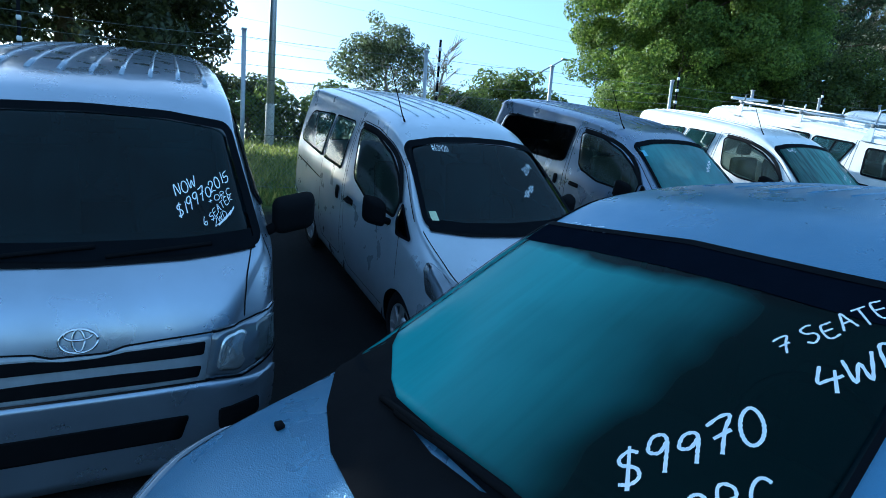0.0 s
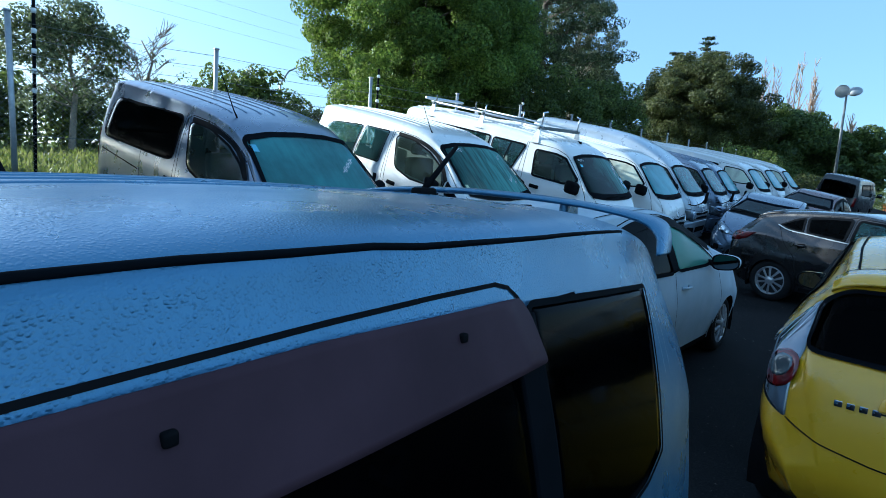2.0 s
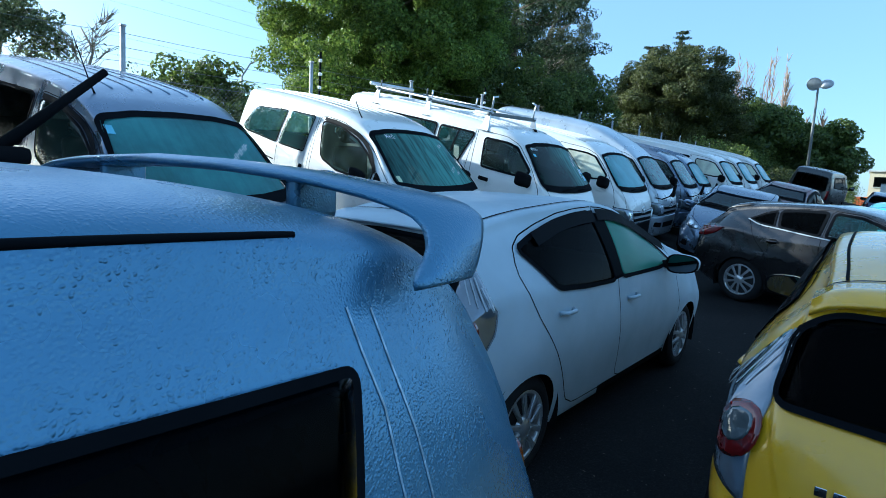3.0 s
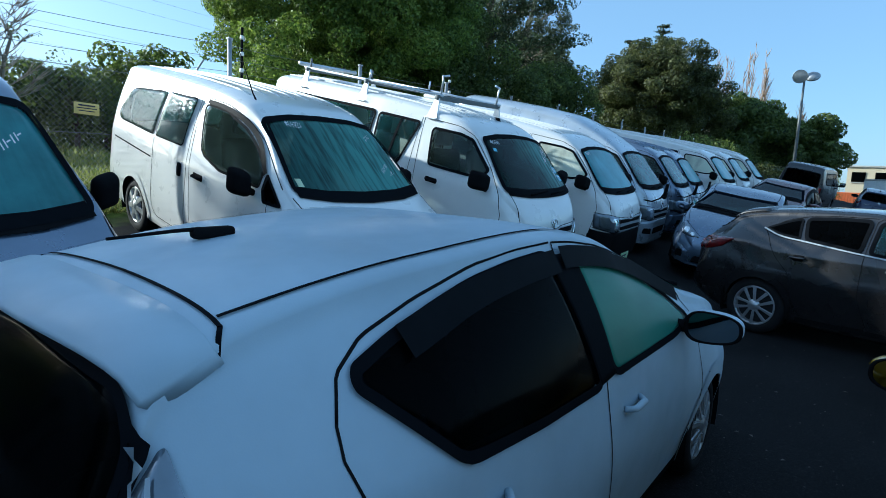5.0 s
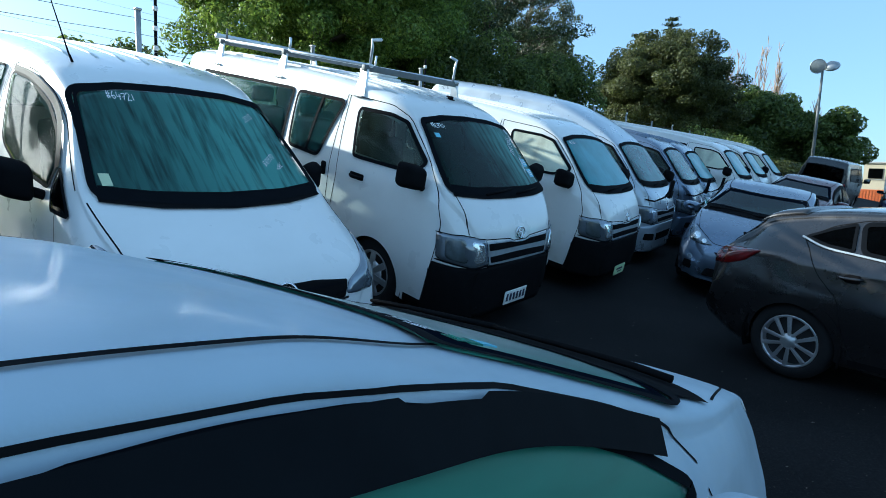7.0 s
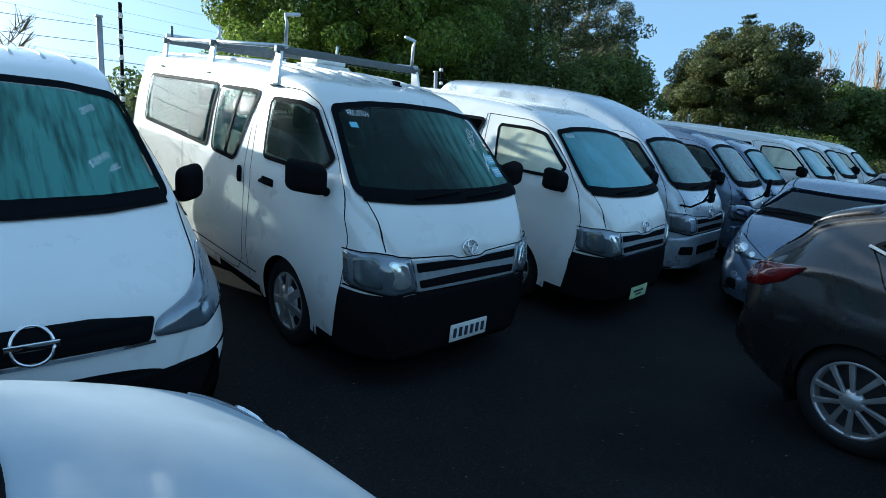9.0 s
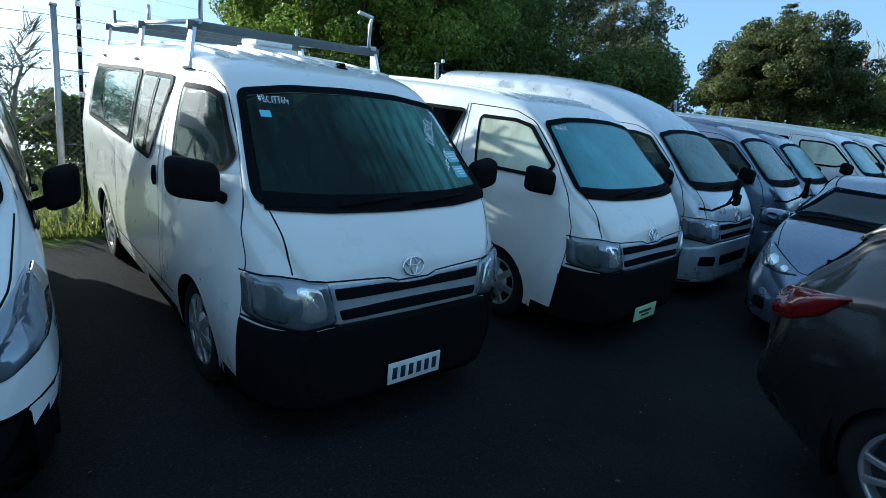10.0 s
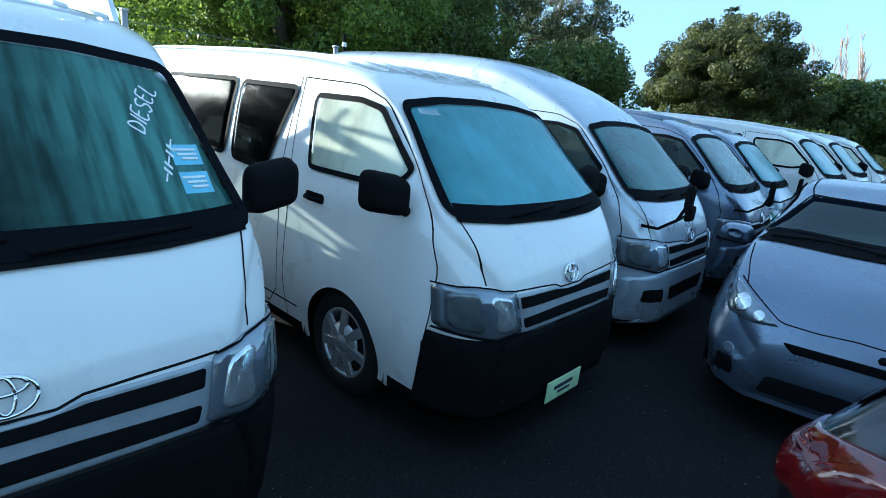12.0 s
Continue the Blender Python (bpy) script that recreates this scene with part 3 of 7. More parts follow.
def mirror_on(car, sx, at, size=(0.17, 0.13, 0.24), arm=None, mat=None):
    mat = mat or BLACK
    bm = box_bm(*size, bevel=min(size) * 0.46, seg=5)
    for vv in bm.verts:   # the housing swells forwards and droops towards the door
        k = 0.5 - vv.co.y / size[1]
        vv.co.x *= 1.0 - 0.22 * max(0.0, k)
        vv.co.z *= 1.0 - 0.22 * max(0.0, k)
        inner = 0.5 - sx * vv.co.x / size[0]
        vv.co.z -= size[2] * 0.20 * inner
        vv.co.y += size[1] * 0.25 * (1 - inner)
    bmesh.ops.translate(bm, vec=(sx * at[0], at[1], at[2]), verts=bm.verts)
    ob = part("side_mirror", bm, mat, car.root)
    g = box_bm(size[0] * 0.70, 0.006, size[2] * 0.66, (0, size[1] / 2 + 0.001, 0), 0.002, 1)
    for vv in g.verts:
        inner = 0.5 - sx * vv.co.x / size[0]
        vv.co.z -= size[2] * 0.20 * inner
        vv.co.y += size[1] * 0.25 * (1 - inner)
    bmesh.ops.translate(g, vec=(sx * at[0], at[1], at[2]), verts=g.verts)
    part("mirror_glass", g, MIRROR, ob)
    if arm:
        part("mirror_arm", tube_bm([(sx * arm[0], arm[1], arm[2]), (sx * (at[0] - size[0] * 0.2), at[1] + 0.01, at[2] - size[2] * 0.3)], 0.028, 8), mat, ob)
    return ob


def wing_mirror(car, sx, at, size, arm, mat):
    """A rounded car mirror: painted cup, black rim, dark glass, tapering outwards."""
    def ring(y, k, n=28):
        out = []
        for i in range(n):
            a = 2 * math.pi * i / n
            x = math.copysign(abs(math.cos(a)) ** 0.72, math.cos(a)) * size[0] / 2
            z = math.copysign(abs(math.sin(a)) ** 0.72, math.sin(a)) * size[2] / 2
            z *= 1.0 - 0.22 * (x / size[0] + 0.5)
            z -= size[2] * 0.10 * (0.5 - x / size[0])
            out.append((sx * (at[0] + x * k), at[1] + y - 0.03 * (0.5 - x / size[0]), at[2] + z * k))
        return out

    def loft(rows, cap_a, cap_b):
        v, f, n = [], [], len(rows[0])
        for i, r in enumerate(rows):
            v += r
            if i:
                f += [((i - 1) * n + j, (i - 1) * n + (j + 1) % n, i * n + (j + 1) % n, i * n + j) for j in range(n)]
        if cap_a:
            f.append(tuple(range(n)))
        if cap_b:
            f.append(tuple(range(len(v) - n, len(v))))
        return v, f

    d = size[1]
    v, f = loft([ring(-d * .55, .42), ring(-d * .46, .66), ring(-d * .28, .86), ring(0, .98), ring(d * .32, 1.0), ring(d * .40, .985)], True, False)
    ob = piece("side_mirror", mesh_of("side_mirror", v, f, mat), car.root)
    v, f = loft([ring(d * .38, 1.004), ring(d * .44, .98), ring(d * .44, .90), ring(d * .37, .87)], False, False)
    piece("mirror_rim", mesh_of("mirror_rim", v, f, BLACK), ob)
    v, f = loft([ring(d * .36, .89), ring(d * .385, .885)], False, True)
    piece("mirror_glass", mesh_of("mirror_glass", v, f, MIRROR, False), ob)
    part("mirror_arm", tube_bm([(sx * arm[0], arm[1], arm[2]), (sx * (at[0] - size[0] * 0.25), at[1] - 0.005, at[2] - size[2] * 0.18)], 0.03, 8), BLACK, ob)
    return ob


def through_points(line, n=6):
    """A smooth curve through a few points."""
    pts = [Vector(p) for p in line]
    pts = [pts[0] * 2 - pts[1]] + pts + [pts[-1] * 2 - pts[-2]]
    out = []
    for i in range(1, len(pts) - 2):
        a, b, c, d = pts[i - 1:i + 3]
        for q in range(n):
            t = q / n
            out.append(0.5 * (2 * b + (c - a) * t + (2 * a - 5 * b + 4 * c - d) * t * t + (3 * b - a - 3 * c + d) * t ** 3))
    return out + [pts[-2]]


def handle_on(car, view, y, z, mat, dark=True, w=0.16):
    sgn = -1 if view == "left" else 1
    if dark:
        cup = car.lay("handle_recess", view, [(y - w / 2 - 0.01, z - 0.028), (y + w / 2 + 0.01, z - 0.028), (y + w / 2 + 0.01, z + 0.03), (y - w / 2 - 0.01, z + 0.03)], BLACK, 0.002, 0.02, rings=3)
    p0 = car.s.onto(view, (y - w / 2, z), 0.004)[0]
    p1 = car.s.onto(view, (y + w / 2, z), 0.004)[0]
    q0, q1 = p0.lerp(p1, 0.2) + Vector((sgn * 0.03, 0, 0)), p0.lerp(p1, 0.8) + Vector((sgn * 0.03, 0, 0))
    return part("door_handle", tube_bm([p0, q0, q1, p1], 0.013, 8), mat, car.root)


def seats(car, rows, z, w=0.5, xs=(-0.38, 0.38), roof=None):
    for y in rows:
        for x in xs:
            s = part("seat", box_bm(w, 0.5, 0.16, (x, y, z), 0.05), INTERIOR, car.root)
            part("seat_back", box_bm(w, 0.14, 0.62, (x, y + 0.30, z + 0.34), 0.06, m=Matrix.Rotation(-0.2, 4, "X")), INTERIOR, s)
            part("headrest", box_bm(0.26, 0.09, 0.17, (x, y + 0.40, z + 0.76), 0.04), INTERIOR, s)


def dash(car, y, z, w, wheel_side=1):
    part("dashboard", box_bm(w, 0.36, 0.22, (0, y, z - 0.12), 0.06), INTERIOR, car.root)
    ring = [(wheel_side * 0.36 + 0.18 * math.cos(t), y + 0.30 + 0.05 * math.sin(t), z - 0.02 + 0.17 * math.sin(t)) for t in np.linspace(0, 2 * math.pi, 21)]
    part("steering_wheel", tube_bm(ring, 0.016, 6), BLACK, car.root)
    part("cabin_floor", box_bm(w, car.s.length - 1.2, 0.04, (0, car.s.length / 2 + 0.2, 0.36)), INTERIOR, car.root)


HIACE = dict(
    zt=[(0, .62), (.02, .80), (.06, .95), (.12, 1.07), (.20, 1.17), (.30, 1.265), (.6, 1.53), (.87, 1.765), (1.0, 1.845), (1.3, 1.915), (2.0, 1.965), (3.0, 1.98), (4.2, 1.975), (4.5, 1.95), (4.62, 1.88), (4.67, 1.5), (4.69, 1.0)],
    zr=[(0, .56), (.06, .82), (.2, 1.04), (.32, 1.15), (.42, 1.23), (.87, 1.69), (1.15, 1.79), (2.4, 1.865), (4.4, 1.86), (4.62, 1.78), (4.69, .9)],
    wr=[(0, .46), (.06, .57), (.2, .685), (.35, .77), (.87, .68), (1.2, .68), (2.4, .69), (4.4, .685), (4.65, .66), (4.69, .6)],
    zbelt=[(0, .48), (.06, .72), (.2, .94), (.4, 1.12), (.7, 1.17), (4.4, 1.17), (4.65, 1.1), (4.69, .85)],
    wb=[(0, .52), (.06, .63), (.15, .72), (.3, .79), (.45, .825), (.7, .84), (4.4, .84), (4.62, .81), (4.69, .72)],
    zm=[(0, .42), (.2, .6), (4.5, .6), (4.69, .55)],
    wm=[(0, .56), (.06, .67), (.15, .755), (.3, .815), (.45, .84), (.65, .8475), (4.3, .8475), (4.6, .82), (4.69, .74)],
    ws=[(0, .50), (.06, .62), (.2, .745), (.4, .80), (4.4, .80), (4.69, .70)],
    zb=[(0, .22), (.3, .20), (4.3, .24), (4.69, .30)])


def hiace(name, high=False, facelift=True, glazed=True, stalk_mirrors=False):
    tab = dict(HIACE)
    if high:
        tab["zt"] = HIACE["zt"][:8] + [(1.02, 1.87), (1.6, 2.12), (2.1, 2.24), (3.0, 2.285), (4.3, 2.27), (4.55, 2.2), (4.64, 2.0), (4.67, 1.5), (4.69, 1.0)]
        tab["zr"] = HIACE["zr"][:6] + [(1.3, 1.86), (2.1, 2.06), (4.4, 2.10), (4.62, 1.9), (4.69, .9)]
        tab["wr"] = HIACE["wr"][:5] + [(1.3, .655), (2.1, .64), (4.4, .63), (4.65, .62), (4.69, .6)]
    s = Shell(4.69, tab, 0.62, 0.03, (0.99, 3.56), 0.325, 0.375, 0.8475)
    if facelift:
        s.dark_below = lambda y: 0.62 if y < 0.335 else 0.27
    c = Car(name, s, 0.325, 0.80, "steel")
    # glass
    c.pane("windscreen", "front", [(-.735, 1.235), (0, 1.205), (.735, 1.225), (.638, 1.705), (.35, 1.742), (0, 1.752), (-.35, 1.742), (-.638, 1.705)], G_FOG, 0.045, 0.036, 0.010)
    for view in ("left", "right"):
        c.pane("front_door_window", view, [(.60, 1.40), (.63, 1.345), (.80, 1.305), (1.30, 1.30), (1.38, 1.305), (1.465, 1.67), (1.45, 1.705), (1.08, 1.708), (.91, 1.675)], G_SIDE, 0.03)
        c.pane("sliding_window", view, [(1.85, 1.205), (2.30, 1.225), (2.35, 1.735), (1.67, 1.735)], G_CLEAR if glazed else G_DARK, 0.06)
        if glazed:
            c.seam("window_bar", view, [(2.03, 1.215), (1.97, 1.735)], 0.030, SEAL, 0.012)
        c.pane("rear_side_window", view, [(2.42, 1.235), (4.08, 1.28), (4.16, 1.725), (2.42, 1.745)], G_CLEAR if glazed else G_DARK, 0.06)
    c.pane("rear_window", "rear", [(-.66, 1.12), (.66, 1.12), (.60, 1.68), (-.60, 1.68)], G_CLEAR if glazed else G_DARK, 0.07)
    for view in ("left", "right"):
        c.seam("door_gap", view, [(1.64, 1.80), (1.56, 1.14), (1.59, .80), (1.60, .60), (1.57, .28)])
        c.seam("door_gap", view, [(1.64, 1.80), (1.12, 1.79), (.90, 1.72), (.58, 1.43), (.38, 1.17), (.31, .97), (.32, .73), (.345, .55), (.365, .38)])
        c.seam("door_gap", view, [(1.67, 1.80), (1.67, .32), (2.98, .32), (2.98, 1.20)])
        c.seam("sill_line", view, [(1.45, .40), (3.15, .40)], 0.012)
        handle_on(c, view, 1.29, 1.135, BLACK)
        c.lay("sliding_door_handle", view, [(1.71, 1.05), (1.77, 1.05), (1.77, 1.175), (1.71, 1.175)], BLACK, 0.012, 0.025, rings=3, bulge=0.012)
        sgn = -1 if view == "left" else 1
        c.seam("bonnet_gap", "front", [(sgn * .70, 1.205), (sgn * .67, 1.10), (sgn * .655, .98), (sgn * .65, .925)])
        lamp = c.lay("headlamp", "front", [(sgn * .465, .685), (sgn * .62, .662), (sgn * .812, .70), (sgn * .81, .917), (sgn * .70, .918), (sgn * .505, .893)], LENS, 0.012, 0.03, bulge=0.02)
        c.lay("tail_lamp", "rear", [(sgn * .70, .75), (sgn * .80, .75), (sgn * .80, 1.15), (sgn * .70, 1.15)], RED, 0.006, 0.02)
        c.lay("main_reflector", "front", [(sgn * .505, .715), (sgn * .625, .695), (sgn * .650, .875), (sgn * .545, .872)], REFLECT, 0.028, 0.04, parent=lamp, bulge=0.006)
        c.lay("side_reflector", "front", [(sgn * .672, .700), (sgn * .785, .722), (sgn * .782, .890), (sgn * .690, .892)], LENS_DARK, 0.028, 0.035, parent=lamp, bulge=0.004)
        c.seam("lamp_edge", "front", [(sgn * .465, .685), (sgn * .62, .662), (sgn * .812, .70)], 0.012, SEAL, 0.022, parent=lamp)
        c.seam("lamp_edge", "front", [(sgn * .505, .893), (sgn * .70, .918), (sgn * .81, .917)], 0.008, SEAL, 0.020, parent=lamp)
        mirror_on(c, sgn, (0.955, 0.53, 1.325), (0.25, 0.15, 0.215), (0.80, 0.55, 1.20))
    # grille, bumper, badge
    grille = c.lay("grille", "front", [(-.48, .67), (.48, .67), (.50, .875), (.16, .868), (.10, .848), (-.10, .848), (-.16, .868), (-.50, .875)], SATIN, 0.008, 0.02)
    c.lay("grille_opening", "front", [(-.465, .800), (.465, .800), (.475, .857), (.16, .850), (.09, .836), (-.09, .836), (-.16, .850), (-.475, .857)], BLACK, 0.012, 0.010, parent=grille)
    c.lay("grille_opening", "front", [(-.44, .700), (.44, .700), (.455, .750), (0.14, .758), (-0.14, .758), (-.455, .750)], BLACK, 0.012, 0.012, parent=grille)
    c.seam("grille_trim", "front", [(-.48, .678), (0, .674), (.48, .678)], 0.012, CHROME, 0.016, parent=grille)
    c.seam("bonnet_gap", "front", [(-.52, .893), (-.30, .884), (-.16, .874), (-.10, .853), (.10, .853), (.16, .874), (.30, .884), (.52, .893)], 0.008)
    if facelift:
        v, f = s.patch("front", round_poly([(-.80, .205), (.80, .205), (.80, .60), (.62, .645), (.46, .668), (-.46, .668), (-.62, .645), (-.80, .60)], 0.03), 0.012, 0.03, 0.05, 7)
        bumper = piece("bumper", mesh_of("bumper", v, f, BLACK), c.root, "unpainted black plastic bumper")
        for view in ("left", "right"):
            c.lay("bumper_end", view, [(.03, .22), (.40, .22), (.365, .40), (.335, .60), (.325, .67), (.03, .66)], BLACK, 0.013, 0.01, parent=bumper)
    else:
        v, f = s.patch("front", round_poly([(-.80, .205), (.80, .205), (.80, .60), (.62, .645), (.46, .668), (-.46, .668), (-.62, .645), (-.80, .60)], 0.03), 0.014, 0.03, 0.05, 7)
        bumper = piece("bumper", mesh_of("bumper", v, f, PAINT), c.root)
        c.lay("bumper_grille", "front", [(-.36, .40), (.36, .40), (.40, .52), (-.40, .52)], BLACK, 0.018, 0.02, parent=bumper)
        for sgn in (-1, 1):
            c.lay("fog_recess", "front", [(sgn * .52, .42), (sgn * .70, .42), (sgn * .70, .52), (sgn * .52, .52)], BLACK, 0.018, 0.02, parent=bumper)
    badge_on(c, "front", 0.0, 0.913, 0.068)
    for x, z in ((-0.36, 1.205), (0.10, 1.20)):
        a, b = s.onto("front", (x, z), 0.02)[0], s.onto("front", (x + 0.42, z + 0.03), 0.018)[0]
        part("wiper", tube_bm([a, a.lerp(b, 0.5) + Vector((0, -0.012, 0.004)), b], 0.010, 6), BLACK, c.root)
    c.seam("cowl", "front", [(-.715, 1.224), (-.4, 1.203), (0, 1.195), (.4, 1.203), (.715, 1.224)], 0.045, BLACK, 0.011)
    c.seam("frit", "front", [(-.705, 1.252), (-.4, 1.233), (0, 1.228), (.4, 1.233), (.705, 1.252)], 0.050, SEAL, 0.0125)
    part("rear_view_mirror", join_bm(box_bm(.23, .03, .07, (0, .98, 1.655), .012), tube_bm([(0, .96, 1.67), (0, .93, 1.72)], .01, 6)), BLACK, c.root)
    for k in range(-4, 5):
        if not high:
            part("roof_rib", tube_bm([s.onto("top", (k * .14, y), 0.004)[0] for y in np.linspace(1.22, 4.45, 14)], 0.013, 6, 0.009), PAINT, c.root)
    if stalk_mirrors:
        arm = tube_bm([(-.70, .20, 1.02), (-.74, .06, 1.03), (-.72, -.06, 1.12), (-.66, -.10, 1.26)], 0.013, 6)
        m = part("corner_mirror", join_bm(arm, box_bm(.10, .05, .17, (-.66, -.10, 1.30), .03, 3), box_bm(.13, .05, .12, (-.52, -.08, 1.16), .04, 3), tube_bm([(-.72, -.05, 1.11), (-.54, -.08, 1.16)], .011, 6)), BLACK, c.root)
    dash(c, 0.75, 1.12, 1.44)
    seats(c, (1.15,) if not glazed else (1.15, 2.2, 3.1), 0.82)
    c.finish()
    return c


def badge_on(c, view, u, v, r, mat=None):
    """An oval badge of two crossed rings, drawn as plain hoops."""
    mat = mat or CHROME
    loops = [(0, 0, r, r * 0.68), (0, 0.02 * r, r * 0.32, r * 0.62), (0, r * 0.34, r * 0.72, r * 0.30)]
    bms = []
    for ou, ov, a, b in loops:
        pts = [c.s.onto(view, (u + ou + a * math.cos(t), v + ov + b * math.sin(t)), 0.012)[0] for t in np.linspace(0, 2 * math.pi, 25)]
        bms.append(tube_bm(pts, r * 0.085, 6))
    part("badge", join_bm(*bms), mat, c.root, "oval chrome badge")


NV200 = dict(
    zt=[(0, .60), (.03, .76), (.10, .87), (.3, .98), (.72, 1.14), (1.15, 1.43), (1.52, 1.68), (1.75, 1.77), (2.2, 1.835), (3.0, 1.85), (4.0, 1.825), (4.25, 1.785), (4.36, 1.6), (4.40, .9)],
    zr=[(0, .5), (.1, .77), (.3, .89), (.76, 1.10), (1.52, 1.595), (1.8, 1.69), (2.4, 1.74), (4.1, 1.74), (4.3, 1.66), (4.4, .85)],
    wr=[(0, .5), (.1, .63), (.3, .71), (.80, .755), (1.55, .63), (1.9, .645), (2.6, .67), (4.2, .65), (4.4, .58)],
    zbelt=[(0, .45), (.1, .70), (.3, .81), (.80, .97), (1.6, 1.05), (4.2, 1.08), (4.4, .8)],
    wb=[(0, .58), (.1, .70), (.3, .79), (.85, .83), (4.1, .835), (4.3, .8), (4.4, .72)],
    zm=[(0, .42), (.3, .58), (4.2, .6), (4.4, .5)],
    wm=[(0, .62), (.1, .74), (.3, .82), (.7, .8475), (4.1, .8475), (4.3, .82), (4.4, .75)],
    ws=[(0, .55), (.1, .68), (.4, .79), (4.1, .80), (4.4, .70)],
    zb=[(0, .24), (.4, .20), (4.0, .22), (4.4, .30)])


def nv200(name, dark_rear=False):
    s = Shell(4.40, NV200, 0.66, 0.03, (0.85, 3.575), 0.31, 0.36, 0.8475)
    s.dark_below = lambda y: 0.52 if y < 0.40 else max(0.225, 0.52 - (y - 0.40) * 3.0)
    c = Car(name, s, 0.31, 0.80, "steel")
    c.pane("windscreen", "front", [(-.70, 1.165), (0, 1.125), (.70, 1.165), (.605, 1.63), (.35, 1.668), (0, 1.678), (-.35, 1.668), (-.605, 1.63)], G_FOG, 0.05, 0.036, 0.010)
    rear = G_DARK if dark_rear else G_CLEAR
    for view in ("left", "right"):
        c.pane("front_door_window", view, [(1.16, 1.125), (1.78, 1.12), (2.08, 1.19), (2.15, 1.24), (2.29, 1.60), (2.25, 1.635), (1.95, 1.625), (1.62, 1.53), (1.36, 1.40), (1.17, 1.26)], G_SIDE, 0.03, 0.022)
        c.pane("quarter_glass", view, [(.83, 1.045), (1.05, 1.03), (1.11, 1.12), (1.12, 1.24)], G_DARK, 0.02, 0.02)
        if dark_rear:
            c.pane("side_window", view, [(2.42, 1.215), (2.75, 1.185), (4.00, 1.145), (4.08, 1.20), (4.02, 1.55), (3.92, 1.605), (2.42, 1.665)], rear, 0.09, 0.014)
        else:
            c.pane("sliding_window", view, [(2.50, 1.195), (3.09, 1.185), (3.02, 1.635), (2.47, 1.655)], rear, 0.04, 0.014)
            c.pane("rear_side_window", view, [(3.15, 1.185), (3.98, 1.205), (4.06, 1.26), (3.92, 1.51), (3.82, 1.565), (3.09, 1.630)], rear, 0.05, 0.014)
        c.seam("door_gap", view, [(1.0, 1.02), (.96, .62), (1.10, .34), (2.22, .32), (2.32, 1.05), (2.37, 1.66), (2.28, 1.695), (1.95, 1.68), (1.66, 1.61), (1.33, 1.47), (.90, 1.17)])
        c.seam("door_gap", view, [(2.40, 1.70), (2.38, 1.05), (2.36, .34), (3.10, .34), (3.12, 1.16)])
        c.seam("slide_rail", view, [(3.15, .95), (4.1, .99)], 0.016)
        v, f = s.ribbon(view, through_points([(1.14, 1.235), (1.35, 1.435), (1.62, 1.57), (1.95, 1.645), (2.27, 1.660)]), 0.040, 0.016)
        piece("wind_visor", mesh_of("wind_visor", v, f, VISOR_DARK), c.root, "smoked plastic wind visor")
        handle_on(c, view, 2.14, .975, BLACK)
        c.lay("sliding_door_handle", view, [(2.47, .90), (2.54, .90), (2.54, 1.03), (2.47, 1.03)], BLACK, 0.012, 0.025, rings=3, bulge=0.012)
        sgn = -1 if view == "left" else 1
        lamp = c.lay("headlamp", "front", [(sgn * .42, .715), (sgn * .66, .70), (sgn * .82, .78), (sgn * .815, .92), (sgn * .77, .99), (sgn * .60, .86), (sgn * .45, .79)], LENS, 0.010, 0.03, bulge=0.015)
        c.lay("tail_lamp", "rear", [(sgn * .70, .80), (sgn * .80, .80), (sgn * .79, 1.20), (sgn * .70, 1.20)], RED, 0.008, 0.02)
        mirror_on(c, sgn, (0.95, 1.20, 1.18), (0.18, 0.15, 0.24), (0.80, 1.22, 1.06))
        c.seam("bonnet_gap", "top", [(sgn * .62, .12), (sgn * .70, .35), (sgn * .74, .78)])
    c.pane("rear_window", "rear", [(-.62, 1.14), (.62, 1.14), (.55, 1.62), (-.55, 1.62)], rear, 0.07)
    v, f = s.patch("front", round_poly([(-.86, .22), (.86, .22), (.86, .61), (.68, .575), (.4, .56), (-.4, .56), (-.68, .575), (-.86, .61)], 0.03), 0.012, 0.03, 0.05, 6)
    piece("bumper", mesh_of("bumper", v, f, BLACK), c.root, "black plastic lower bumper")
    grille = c.lay("grille", "front", [(-.41, .70), (.41, .70), (.44, .80), (.2, .825), (-.2, .825), (-.44, .80)], BLACK, 0.008, 0.02)
    c.seam("grille_trim", "front", [(-.43, .698), (-.2, .690), (.2, .690), (.43, .698)], 0.014, CHROME, 0.016, parent=grille)
    for z in (.735, .785):
        c.seam("grille_bar", "front", [(-.40, z), (.40, z)], 0.012, SEAL, 0.02, parent=grille)
    ring = [s.onto("front", (0.07 * math.cos(t), .762 + 0.07 * math.sin(t)), 0.016)[0] for t in np.linspace(0, 2 * math.pi, 25)]
    part("badge", join_bm(tube_bm(ring, 0.008, 6), box_bm(0.18, 0.012, 0.032, s.onto("front", (0, .762), 0.018)[0], 0.004)), CHROME, c.root, "round chrome badge with a bar")
    c.seam("cowl", "front", [(-.69, 1.155), (-.4, 1.130), (0, 1.12), (.4, 1.130), (.69, 1.155)], 0.034, BLACK, 0.011)
    c.seam("frit", "front", [(-.672, 1.184), (-.4, 1.160), (0, 1.150), (.4, 1.160), (.672, 1.184)], 0.036, SEAL, 0.0125)
    part("rear_view_mirror", join_bm(box_bm(.23, .03, .07, (0, 1.62, 1.58), .012), tube_bm([(0, 1.60, 1.60), (0, 1.56, 1.65)], .01, 6)), BLACK, c.root)
    base = s.onto("top", (-.50, 1.82), 0.0)[0]
